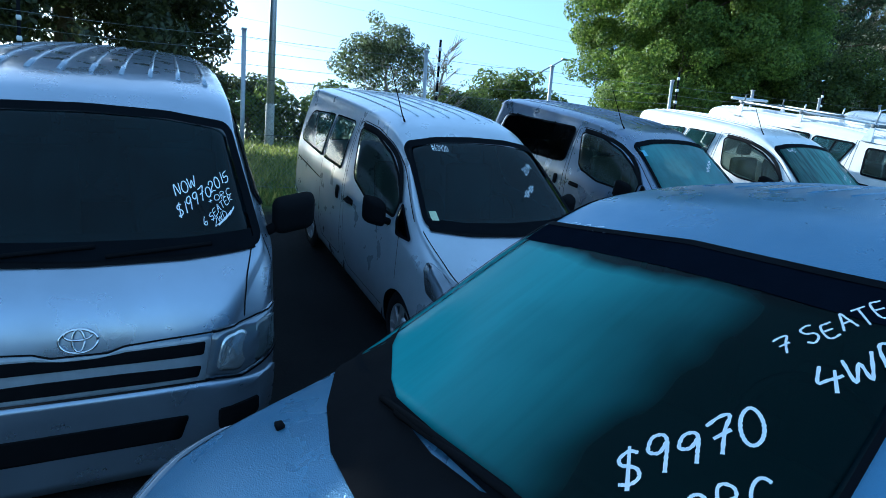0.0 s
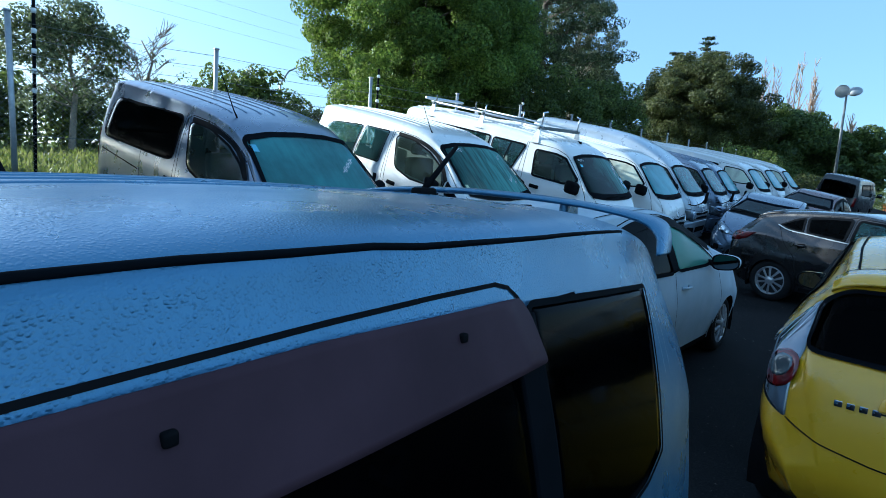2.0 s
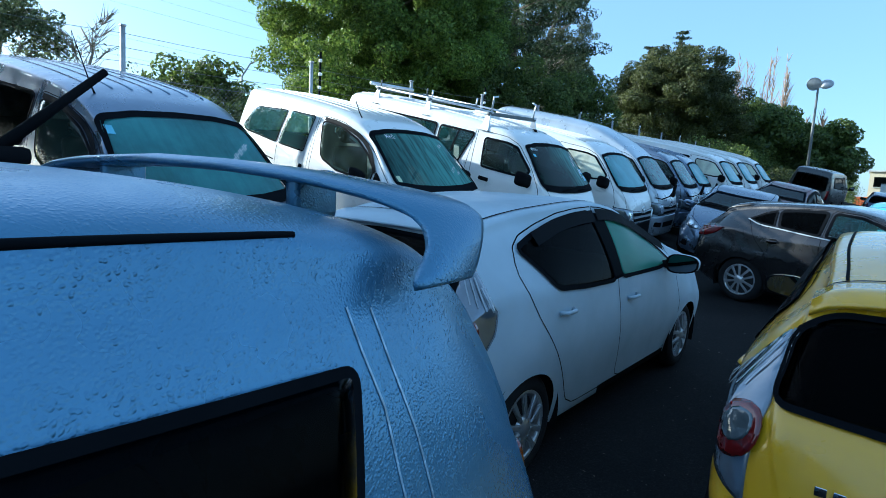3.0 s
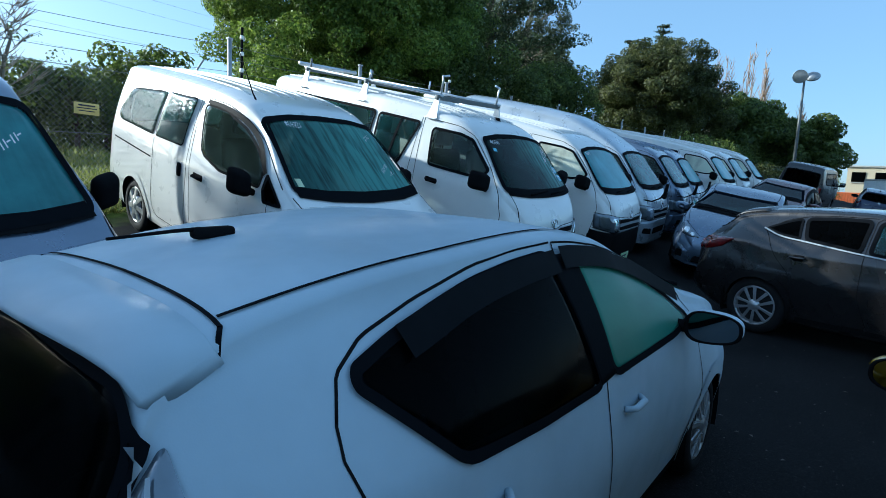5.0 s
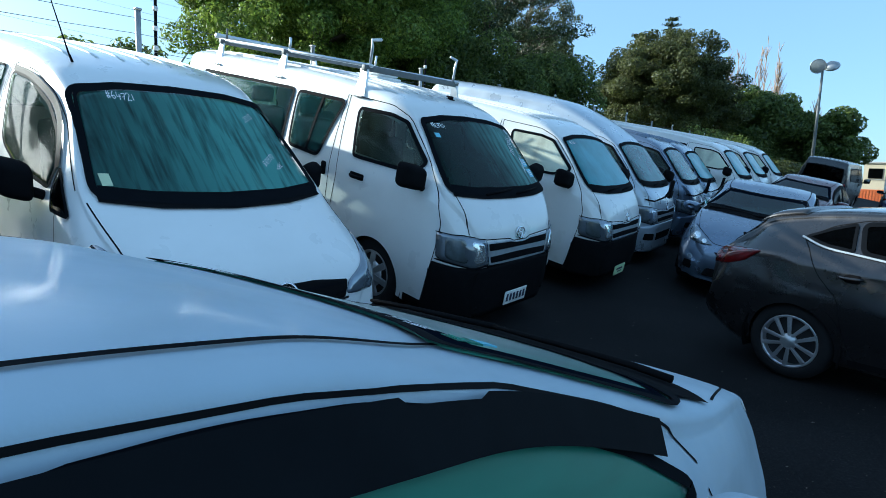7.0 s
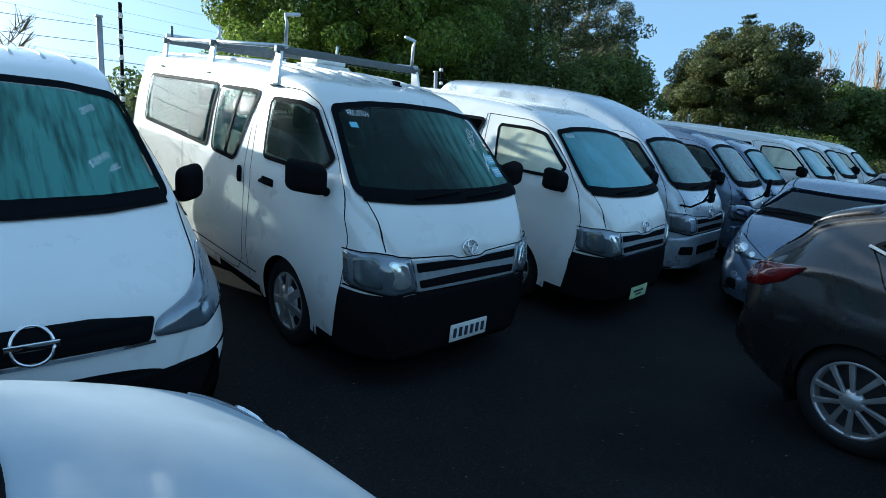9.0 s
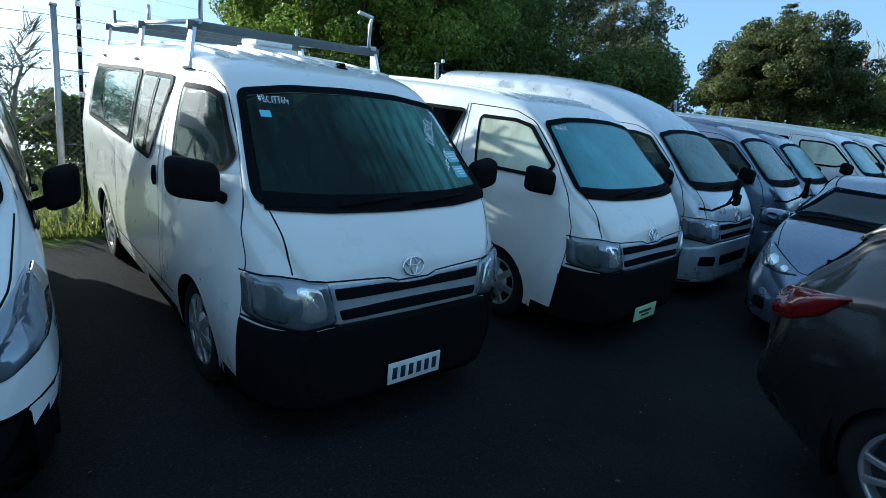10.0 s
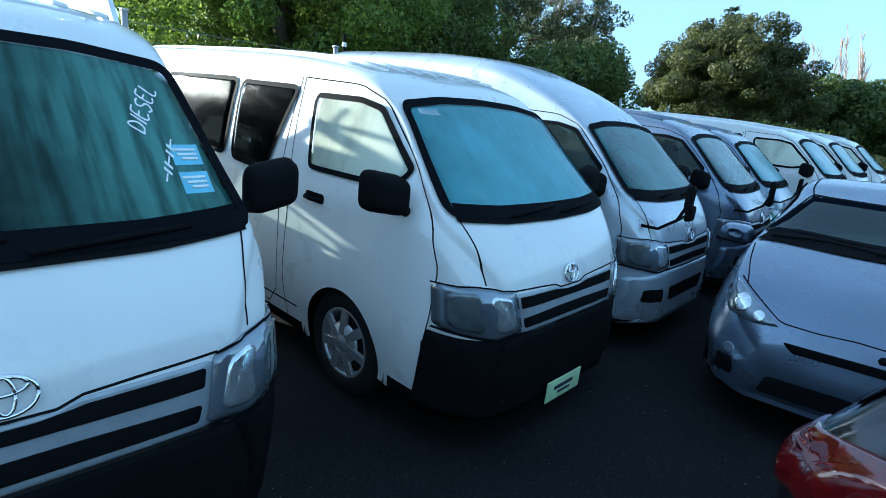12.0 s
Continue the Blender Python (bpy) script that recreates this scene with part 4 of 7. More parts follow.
    part("aerial", tube_bm([base, base + Vector((-.01, .05, .06)), base + Vector((-.06, .28, .44))], 0.009, 6, 0.003), BLACK, c.root)
    for k in range(-3, 4):
        part("roof_rib", tube_bm([s.onto("top", (k * .16, y), 0.0)[0] for y in np.linspace(1.95, 4.1, 12)], 0.010, 6, 0.008), PAINT, c.root)
    dash(c, 1.15, 1.06, 1.44)
    seats(c, (1.75,), 0.72)
    c.finish()
    return c


AQUA = dict(
    zt=[(0, .58), (.05, .72), (.2, .845), (.5, .965), (.72, 1.03), (.86, 1.065), (1.75, 1.36), (2.05, 1.445), (2.4, 1.478), (3.0, 1.45), (3.45, 1.39), (3.64, 1.34), (3.80, 1.06), (3.92, .92), (3.97, .75), (3.995, .55)],
    zr=[(0, .50), (.2, .785), (.5, .91), (.75, .967), (.90, .99), (1.05, 1.02), (1.75, 1.28), (2.05, 1.38), (2.4, 1.42), (3.0, 1.385), (3.45, 1.315), (3.64, 1.25), (3.8, 1.0), (3.92, .86), (3.995, .5)],
    wr=[(0, .44), (.1, .60), (.3, .69), (.90, .735), (1.05, .725), (1.75, .625), (2.1, .615), (3.0, .58), (3.45, .55), (3.64, .57), (3.8, .62), (3.92, .6), (3.995, .5)],
    zbelt=[(0, .42), (.2, .65), (.5, .78), (1.0, .90), (1.5, .93), (3.0, .99), (3.5, 1.02), (3.8, .93), (3.995, .47)],
    wb=[(0, .5), (.1, .66), (.3, .75), (.9, .79), (1.5, .80), (3.0, .80), (3.5, .77), (3.8, .73), (3.995, .6)],
    zm=[(0, .40), (.3, .55), (1.0, .6), (3.4, .66), (3.9, .6), (3.995, .45)],
    wm=[(0, .55), (.1, .70), (.3, .79), (.8, .8475), (1.6, .83), (3.2, .8475), (3.7, .80), (3.9, .74), (3.995, .62)],
    ws=[(0, .5), (.1, .64), (.4, .76), (3.5, .77), (3.995, .58)],
    zb=[(0, .20), (.4, .16), (3.4, .18), (3.8, .24), (3.995, .32)])


def hatchback(name, tab, length, axles, wheel_r, half, glass_side, glass_rear, glass_front, k):
    """A five-door hatchback; k holds its own outlines."""
    s = Shell(length, tab, 0.62, 0.028, axles, wheel_r, wheel_r + 0.045, half)
    c = Car(name, s, wheel_r, half - 0.05, k["wheel"])
    screen = k["screen"] if "screen" in k else [(x, s.onto("top", (x, y), 0.0)[0].z) for x, y in k["screen_plan"]]
    c.pane("windscreen", "front", screen, glass_front, 0.03, k.get("screen_seal", 0.035))
    c.pane("rear_window", "rear", k["rear"], G_DARK, 0.05, 0.018)
    for view in ("left", "right"):
        sgn = -1 if view == "left" else 1
        c.pane("front_door_window", view, k["front_win"], glass_side, 0.05, k.get("side_seal", 0.035))
        c.pane("rear_door_window", view, k["rear_win"], glass_rear, 0.05, k.get("side_seal", 0.035))
        if "quarter" in k:
            c.pane("quarter_glass", view, k["quarter"], glass_rear, 0.02, k.get("quarter_seal", 0.022))
        if "pillar" in k:
            for poly in k["pillar"]:
                c.lay("pillar_trim", view, poly, SEAL, 0.011, 0.005, step=0.03, rings=8)
        for line in k.get("visors", ()):
            v, f = s.ribbon(view, through_points(line), k["visor_w"], 0.022)
            piece("wind_visor", mesh_of("wind_visor", v, f, VISOR_DARK), c.root, "smoked plastic wind visor")
        for line in k["gaps"]:
            c.seam("door_gap", view, line)
        for y, z in k["handles"]:
            handle_on(c, view, y, z, PAINT, dark=False)
        c.lay("headlamp", "front", [(sgn * a, b) for a, b in k["lamp"]], LENS, 0.008, 0.03, bulge=0.012)
        if "corner_lamp" in k:      # a lamp that wraps the rear corner
            corner = "rear_left" if sgn < 0 else "rear_right"
            flat = lambda x, y, z: (.7071 * (x - y), z)
            tail = c.lay("tail_lamp", corner, [flat(*q) for q in k["corner_lamp"]], k.get("tail_mat", LENS), 0.008, 0.02, bulge=0.012, rings=8, step=0.03)
            if "brake" in k:
                u, z, r = flat(*k["brake"][:3])[0], k["brake"][2], k["brake"][3]
                c.lay("brake_lens", corner, [(u + r * math.cos(t), z + r * math.sin(t)) for t in np.linspace(0, 2 * math.pi, 20)[:-1]], RED, 0.022, 0.001, parent=tail, step=0.03, bulge=0.006)
                c.lay("reverse_lens", corner, [(u - .01 + r * .55 * math.cos(t), z + .015 + r * .55 * math.sin(t)) for t in np.linspace(0, 2 * math.pi, 16)[:-1]], LENS_DARK, 0.032, 0.001, parent=tail, step=0.03)
                for q in range(5):      # ribs moulded into the clear upper part
                    p0, p1 = flat(.60 + .02 * q, 3.72 - .025 * q, 1.20 - .045 * q), flat(.64 + .02 * q, 3.70 - .03 * q, .99 - .01 * q)
                    c.seam("lens_rib", corner, [p0, p1], 0.006, SATIN, 0.022, parent=tail)
        else:
            tail = c.lay("tail_lamp", "rear", [(sgn * p, q) for p, q in k["tail"]], k.get("tail_mat", LENS), 0.010, 0.03, bulge=0.015)
        wing_mirror(c, sgn, k["mirror"], (0.25, 0.14, 0.165), (half - 0.12, k["mirror"][1], k["mirror"][2] - 0.03), PAINT)
        if "ditch" in k:
            path = [Vector(p) for p in k["ditch"]]
            path = [s.tree.find_nearest(Vector((sgn * q.x, q.y, q.z)))[0] for a, b in zip(path, path[1:]) for q in (a, a.lerp(b, .34), a.lerp(b, .67))]
            part("roof_gap", tube_bm(path, 0.0068, 8, 0.004), SEAL, c.root)
        else:
            c.seam("roof_gap", "top", [(sgn * a, b) for a, b in k["roof_gap"]], 0.010, SEAL, 0.004)
    dash(c, k["dash"][0], k["dash"][1], half * 1.6)
    seats(c, k["seats"], 0.42, 0.48, (-0.35, 0.35))
    return c


def aqua(name, side=None, front=None):
    k = dict(
        wheel="multi", screen_seal=.014,
        screen_plan=[(-.695, 1.07), (-.5, 1.055), (-.3, 1.01), (0, .965), (.3, 1.01), (.5, 1.055), (.695, 1.07), (.63, 1.27), (.565, 1.52), (.515, 1.735), (.40, 1.685), (0, 1.635), (-.40, 1.685), (-.515, 1.735), (-.565, 1.52), (-.63, 1.27)],
        rear=[(-.622, .985), (0, .965), (.622, .985), (.588, 1.205), (.50, 1.268), (0, 1.285), (-.50, 1.268), (-.588, 1.205)],
        front_win=[(1.20, .975), (1.50, .955), (2.22, .970), (2.29, 1.392), (2.14, 1.380), (1.98, 1.350), (1.80, 1.285), (1.60, 1.205), (1.40, 1.108)],
        rear_win=[(2.33, .962), (2.75, .975), (3.05, 1.0), (3.10, 1.012), (3.31, 1.205), (3.30, 1.232), (3.17, 1.278), (3.0, 1.322), (2.85, 1.354), (2.65, 1.380), (2.44, 1.394)],
        pillar=[[(2.21, .972), (2.34, .964), (2.45, 1.388), (2.28, 1.383)]],
        visors=[((1.28, 1.088), (1.50, 1.178), (1.70, 1.250), (1.90, 1.305), (2.10, 1.347), (2.29, 1.368), (2.385, 1.372)), ((2.42, 1.364), (2.65, 1.350), (2.90, 1.318), (3.16, 1.258))], visor_w=.070, side_seal=.026,
        gaps=[[(1.12, .94), (1.06, .60), (1.16, .24), (2.16, .24), (2.26, .60), (2.28, .97), (2.40, 1.428), (2.26, 1.420), (2.06, 1.393), (1.90, 1.355), (1.70, 1.298), (1.42, 1.190), (1.20, 1.09), (1.12, .99)],
              [(2.30, .24), (2.78, .25), (2.90, .31), (3.13, .65), (3.29, .87), (3.375, 1.03), (3.392, 1.10), (3.382, 1.155), (3.34, 1.235), (3.25, 1.290), (3.07, 1.343), (2.82, 1.395), (2.60, 1.420), (2.40, 1.428)]],
        handles=[(2.06, .82), (3.02, .87)],
        lamp=[(.355, .664), (.50, .645), (.665, .668), (.705, .77), (.665, .86)],
        corner_lamp=[(.655, 3.925, .662), (.779, 3.753, .749), (.783, 3.656, .852), (.770, 3.625, .948), (.690, 3.660, 1.092), (.605, 3.667, 1.20), (.611, 3.757, 1.081), (.636, 3.850, .932), (.657, 3.899, .791)], brake=(.695, 3.83, .868, .088),
        mirror=(.93, 1.36, 1.0), roof_gap=[(.500, 1.71), (.530, 1.86), (.539, 2.0), (.540, 2.2), (.534, 2.6), (.525, 3.0), (.500, 3.35), (.490, 3.51)],
        dash=(1.25, .95), seats=(1.75, 2.55))
    c = hatchback(name, AQUA, 3.995, (.82, 3.37), 0.292, 0.8475, side or G_GREEN, G_DARK, front or G_FOG, k)
    c.seam("bonnet_gap", "top", [(-.60, .22), (-.66, .5), (-.70, .80)])
    c.seam("bonnet_gap", "top", [(.60, .22), (.66, .5), (.70, .80)])
    c.seam("bonnet_gap", "front", [(-.646, .868), (-.50, .78), (-.36, .690), (-.17, .682), (0, .69), (.17, .682), (.36, .690), (.50, .78), (.646, .868)])
    c.seam("cowl", "top", [(x, .845 + .135 * (x / .7) ** 2) for x in np.linspace(-.675, .675, 25)], 0.200, BLACK, 0.008)
    c.seam("frit", "top", [(x, 1.595 + .055 * (x / .5) ** 2) for x in np.linspace(-.50, .50, 17)], 0.085, SHADE_BAND, 0.0074)
    c.seam("frit", "top", [(x, .985 + .06 * (x / .5) ** 2) for x in np.linspace(-.64, .64, 17)], 0.035, SHADE_BAND, 0.0078)
    for sgn in (-1, 1):
        c.seam("frit", "top", [(sgn * .485, 1.70), (sgn * .54, 1.50), (sgn * .605, 1.26), (sgn * .665, 1.09)], 0.045, SHADE_BAND, 0.0082)
    c.lay("air_intake", "front", [(-.41, .258), (.41, .258), (.37, .365), (-.37, .365)], BLACK, 0.006, 0.03)
    c.lay("upper_slot", "front", [(-.27, .540), (.27, .540), (.33, .590), (-.33, .590)], BLACK, 0.006, 0.02)
    for sgn in (-1, 1):
        c.lay("fog_recess", "front", [(sgn * .555, .300), (sgn * .665, .305), (sgn * .665, .410), (sgn * .565, .412)], BLACK, 0.006, 0.02)
        c.lay("fog_lamp", "front", [(sgn * .60 + .032 * math.cos(t), .455 + .032 * math.sin(t)) for t in np.linspace(0, 2 * math.pi, 17)[:-1]], LENS, 0.006, 0.001)
        c.lay("lamp_reflector", "front", [(sgn * .585 + .05 * math.cos(t), .735 + .05 * math.sin(t)) for t in np.linspace(0, 2 * math.pi, 17)[:-1]], REFLECT, 0.022, 0.001, bulge=0.006)
        c.lay("lamp_reflector", "front", [(sgn * .475 + .032 * math.cos(t), .690 + .030 * math.sin(t)) for t in np.linspace(0, 2 * math.pi, 17)[:-1]], REFLECT, 0.021, 0.001, bulge=0.004)
    c.seam("bumper_lip", "front", [(-.68, .262), (-.45, .222), (0, .215), (.45, .222), (.68, .262)], 0.03, PAINT, 0.014)
    badge_on(c, "rear", 0.0, 0.93, 0.06)
    for u0, u1 in ((-.62, .02), (-.02, .56)):      # windscreen wipers at rest
        pts = [c.s.onto("front", (u0 + (u1 - u0) * q / 6, 1.055 + .02 * math.sin(q / 6 * math.pi)), 0.024)[0] for q in range(7)]
        part("wiper", tube_bm(pts, 0.011, 6, 0.007), BLACK, c.root)
    c.lay("plate_garnish", "rear", [(-.325, .808), (.325, .808), (.31, .868), (-.31, .868)], PAINT, 0.014, 0.015, thick=0.016)
    c.seam("garnish_shadow_gap", "rear", [(-.325, .800), (0, .798), (.325, .800)], 0.007)
    for x in (-.10, .10):
        part("plate_screw", box_bm(.016, .006, .016, c.s.onto("rear", (x, .73), 0.003)[0], .003), BLACK, c.root)
    c.seam("tailgate_gap", "rear", [(-.655, .665), (-.52, .603), (-.3, .565), (0, .555), (.3, .565), (.52, .603), (.655, .665)])
    # roof spoiler over the tailgate glass
    v, f = [], []
    for i, x in enumerate(np.linspace(-.57, .57, 25)):
        q = c.s.onto("top", (x, 3.56), 0.0)[0].z if abs(x) < .55 else c.s.onto("top", (math.copysign(.55, x), 3.56), 0.0)[0].z - .012
        y1 = 3.735 - .05 * (x / .57) ** 2
        v += [(x, 3.54, q - .012), (x, 3.56, q + .012), (x, 3.65, q - .006), (x, y1, q - .036), (x, y1 + .006, q - .046), (x, y1 - .01, q - .056), (x, 3.62, q - .05)]
        if i:
            o = (i - 1) * 7
            f += [(o + w, o + 7 + w, o + 7 + (w + 1) % 7, o + (w + 1) % 7) for w in range(7)]
    f += [tuple(range(7)), tuple(range(len(v) - 7, len(v)))[::-1]]
    piece("spoiler", mesh_of("spoiler", v, f, PAINT), c.root)
    for q in range(4):      # model lettering, as plain bars
        p = c.s.onto("rear", (.46 - .045 * q, .80), 0.004)[0]
        part("model_badge", box_bm(.030, .006, .028, p, .002), CHROME, c.root)
    p = c.s.onto("rear", (-.48, .755), 0.004)[0]
    part("trim_badge", box_bm(.085, .006, .034, p, .003), LENS_DARK, c.root)
    c.seam("tailgate_gap", "top", [(-.56, 3.55), (-.52, 3.52), (0, 3.50), (.52, 3.52), (.56, 3.55)], 0.010, SEAL, 0.004)
    p = c.s.onto("rear", (0, 1.0), 0.02)[0]
    part("rear_wiper", tube_bm([p, p + Vector((-.1, .02, -.01)), p + Vector((-.34, -.02, .06))], 0.012, 6), BLACK, c.root)
    b = c.s.onto("top", (.09, 3.20), 0.0)[0]
    part("aerial", join_bm(box_bm(0.045, 0.13, 0.034, b + Vector((0, 0, .014)), 0.016, 3), tube_bm([b + Vector((0, .04, .026)), b + Vector((0, .12, .024)), b + Vector((0, .29, .014))], 0.007, 6, 0.0045)), BLACK, c.root)
    c.finish()
    return c


MAZDA = dict(
    zt=[(0, .56), (.05, .67), (.25, .77), (.7, .88), (1.2, .96), (1.35, 1.0), (2.05, 1.34), (2.4, 1.43), (2.75, 1.468), (3.3, 1.462), (3.8, 1.418), (4.0, 1.375), (4.10, 1.28), (4.25, 1.12), (4.36, 1.02), (4.42, .87), (4.46, .58)],
    zr=[(0, .5), (.25, .70), (.7, .81), (1.2, .90), (1.35, .93), (2.05, 1.25), (2.4, 1.345), (2.75, 1.385), (3.3, 1.372), (3.8, 1.32), (4.0, 1.265), (4.10, 1.17), (4.25, 1.05), (4.36, .94), (4.46, .5)],
    wr=[(0, .5), (.1, .64), (.3, .72), (1.2, .77), (1.35, .77), (2.05, .63), (2.4, .605), (3.3, .57), (3.8, .55), (4.0, .56), (4.10, .60), (4.25, .70), (4.36, .70), (4.46, .6)],
    zbelt=[(0, .46), (.25, .66), (.7, .78), (1.3, .88), (2.0, .92), (3.4, 1.0), (3.9, 1.06), (4.25, .97), (4.46, .47)],
    wb=[(0, .56), (.1, .70), (.3, .79), (1.2, .84), (2, .85), (3.4, .85), (4.0, .82), (4.25, .78), (4.46, .66)],
    zm=[(0, .42), (.3, .58), (3.6, .68), (4.3, .68), (4.46, .5)],
    wm=[(0, .6), (.1, .74), (.3, .83), (.9, .895), (2.0, .875), (3.6, .8975), (4.2, .84), (4.38, .78), (4.46, .68)],
    ws=[(0, .55), (.1, .68), (.4, .80), (3.9, .81), (4.46, .6)],
    zb=[(0, .22), (.4, .17), (3.8, .19), (4.2, .26), (4.46, .36)])


def mazda(name):
    k = dict(
        wheel="multi",
        screen=[(-.72, .975), (0, .965), (.72, .975), (.57, 1.29), (0, 1.355), (-.57, 1.29)],
        rear=[(-.62, 1.10), (.62, 1.10), (.52, 1.31), (-.52, 1.31)],
        front_win=[(1.62, 1.0), (1.95, .985), (2.62, 1.045), (2.60, 1.355), (2.3, 1.325), (1.98, 1.19)],
        rear_win=[(2.70, 1.055), (3.20, 1.12), (3.26, 1.335), (3.0, 1.358), (2.68, 1.362)],
        quarter=[(3.27, 1.13), (3.45, 1.15), (3.63, 1.205), (3.45, 1.285), (3.31, 1.33)],
        gaps=[[(1.50, .94), (1.42, .60), (1.48, .26), (2.55, .26), (2.66, .60), (2.66, 1.0), (2.64, 1.395), (2.3, 1.36), (1.95, 1.22), (1.50, .96)],
              [(2.66, .26), (3.15, .27), (3.24, .45), (3.30, .75), (3.46, .92), (3.575, 1.12), (3.64, 1.20), (3.46, 1.31), (3.26, 1.365), (3.0, 1.39), (2.64, 1.395)]],
        handles=[(2.38, .90), (3.24, .93)],
        lamp=[(.40, .62), (.62, .58), (.78, .70), (.74, .78)],
        corner_lamp=[(.46, 4.36, 1.01), (.45, 4.38, .95), (.62, 4.34, .89), (.79, 4.20, .905), (.83, 4.06, .955), (.84, 3.93, 1.06), (.78, 4.12, 1.06), (.62, 4.28, 1.05)], tail_mat=RED,
        mirror=(.98, 1.78, 1.04), roof_gap=[(.57, 2.10), (.54, 2.8), (.50, 3.70)],
        dash=(1.7, .96), seats=(2.1, 2.9))
    c = hatchback(name, MAZDA, 4.46, (.92, 3.62), 0.325, 0.8975, G_CLEAR, G_DARK, G_FOG, k)
    c.seam("tailgate_gap", "rear", [(-.45, 1.04), (-.46, .70), (0, .66), (.46, .70), (.45, 1.04)])
    v, f = c.s.patch("top", round_poly([(-.53, 3.70), (.53, 3.70), (.52, 4.07), (0, 4.13), (-.52, 4.07)], 0.04), 0.025, 0.04, 0.05, 5)
    piece("spoiler", mesh_of("spoiler", v, f, PAINT), c.root)
    for view in ("left", "right"):      # bright strip under the side glass, and dark cups behind the handles
        c.seam("window_strip", view, through_points([(1.60, .985), (1.95, .968), (2.62, 1.028), (3.20, 1.100), (3.46, 1.135), (3.66, 1.205)]), 0.014, SATIN, 0.012)
        for y, z in k["handles"]:
            c.lay("handle_recess", view, [(y - .07, z - .035), (y + .03, z - .035), (y + .05, z), (y + .03, z + .03), (y - .07, z + .03)], BLACK, 0.002, 0.02, rings=3)
    c.seam("sill_trim", "left", [(1.3, .26), (3.2, .26)], 0.05, BLACK, 0.006)
    c.seam("sill_trim", "right", [(1.3, .26), (3.2, .26)], 0.05, BLACK, 0.006)
    p = c.s.onto("rear", (0, 1.08), 0.02)[0]
    part("rear_wiper", tube_bm([p, p + Vector((-.1, .02, .0)), p + Vector((-.36, -.01, .06))], 0.012, 6), BLACK, c.root)
    c.lay("lower_bumper", "rear", [(-.70, .38), (.70, .38), (.68, .52), (-.68, .52)], BLACK, 0.006, 0.03)
    c.finish()
    return c


WISH = dict(
    zt=[(0, .54), (.05, .67), (.25, .81), (.55, .925), (.72, .985), (.80, 1.03), (1.70, 1.505), (1.95, 1.597), (2.4, 1.652), (3.0, 1.674), (3.8, 1.652), (4.2, 1.597), (4.34, 1.50), (4.46, 1.22), (4.53, .98), (4.56, .54)],
    zr=[(0, .48), (.25, .72), (.7, .86), (.92, .93), (1.02, .98), (1.70, 1.45), (1.95, 1.53), (2.4, 1.575), (3.0, 1.60), (3.8, 1.57), (4.2, 1.51), (4.34, 1.41), (4.46, 1.13), (4.56, .48)],
    wr=[(0, .45), (.1, .60), (.3, .69), (.92, .74), (1.02, .745), (1.70, .680), (1.95, .664), (2.4, .655), (3.2, .667), (3.8, .655), (4.2, .640), (4.34, .645), (4.46, .69), (4.56, .60)],
    zbelt=[(0, .43), (.25, .66), (.7, .79), (1.1, .90), (2, .96), (3.6, 1.03), (4.2, 1.06), (4.46, 1.02), (4.56, .45)],
    wb=[(0, .52), (.1, .67), (.3, .76), (1, .80), (2, .805), (3.6, .81), (4.2, .80), (4.46, .755), (4.56, .64)],
    zm=[(0, .40), (.3, .55), (4.3, .6), (4.56, .45)],
    wm=[(0, .56), (.1, .71), (.3, .80), (.8, .8475), (4.0, .8475), (4.4, .81), (4.56, .68)],
    ws=[(0, .5), (.1, .65), (.4, .77), (4.1, .78), (4.56, .6)],
    zb=[(0, .20), (.4, .17), (4.1, .19), (4.4, .26), (4.56, .34)])


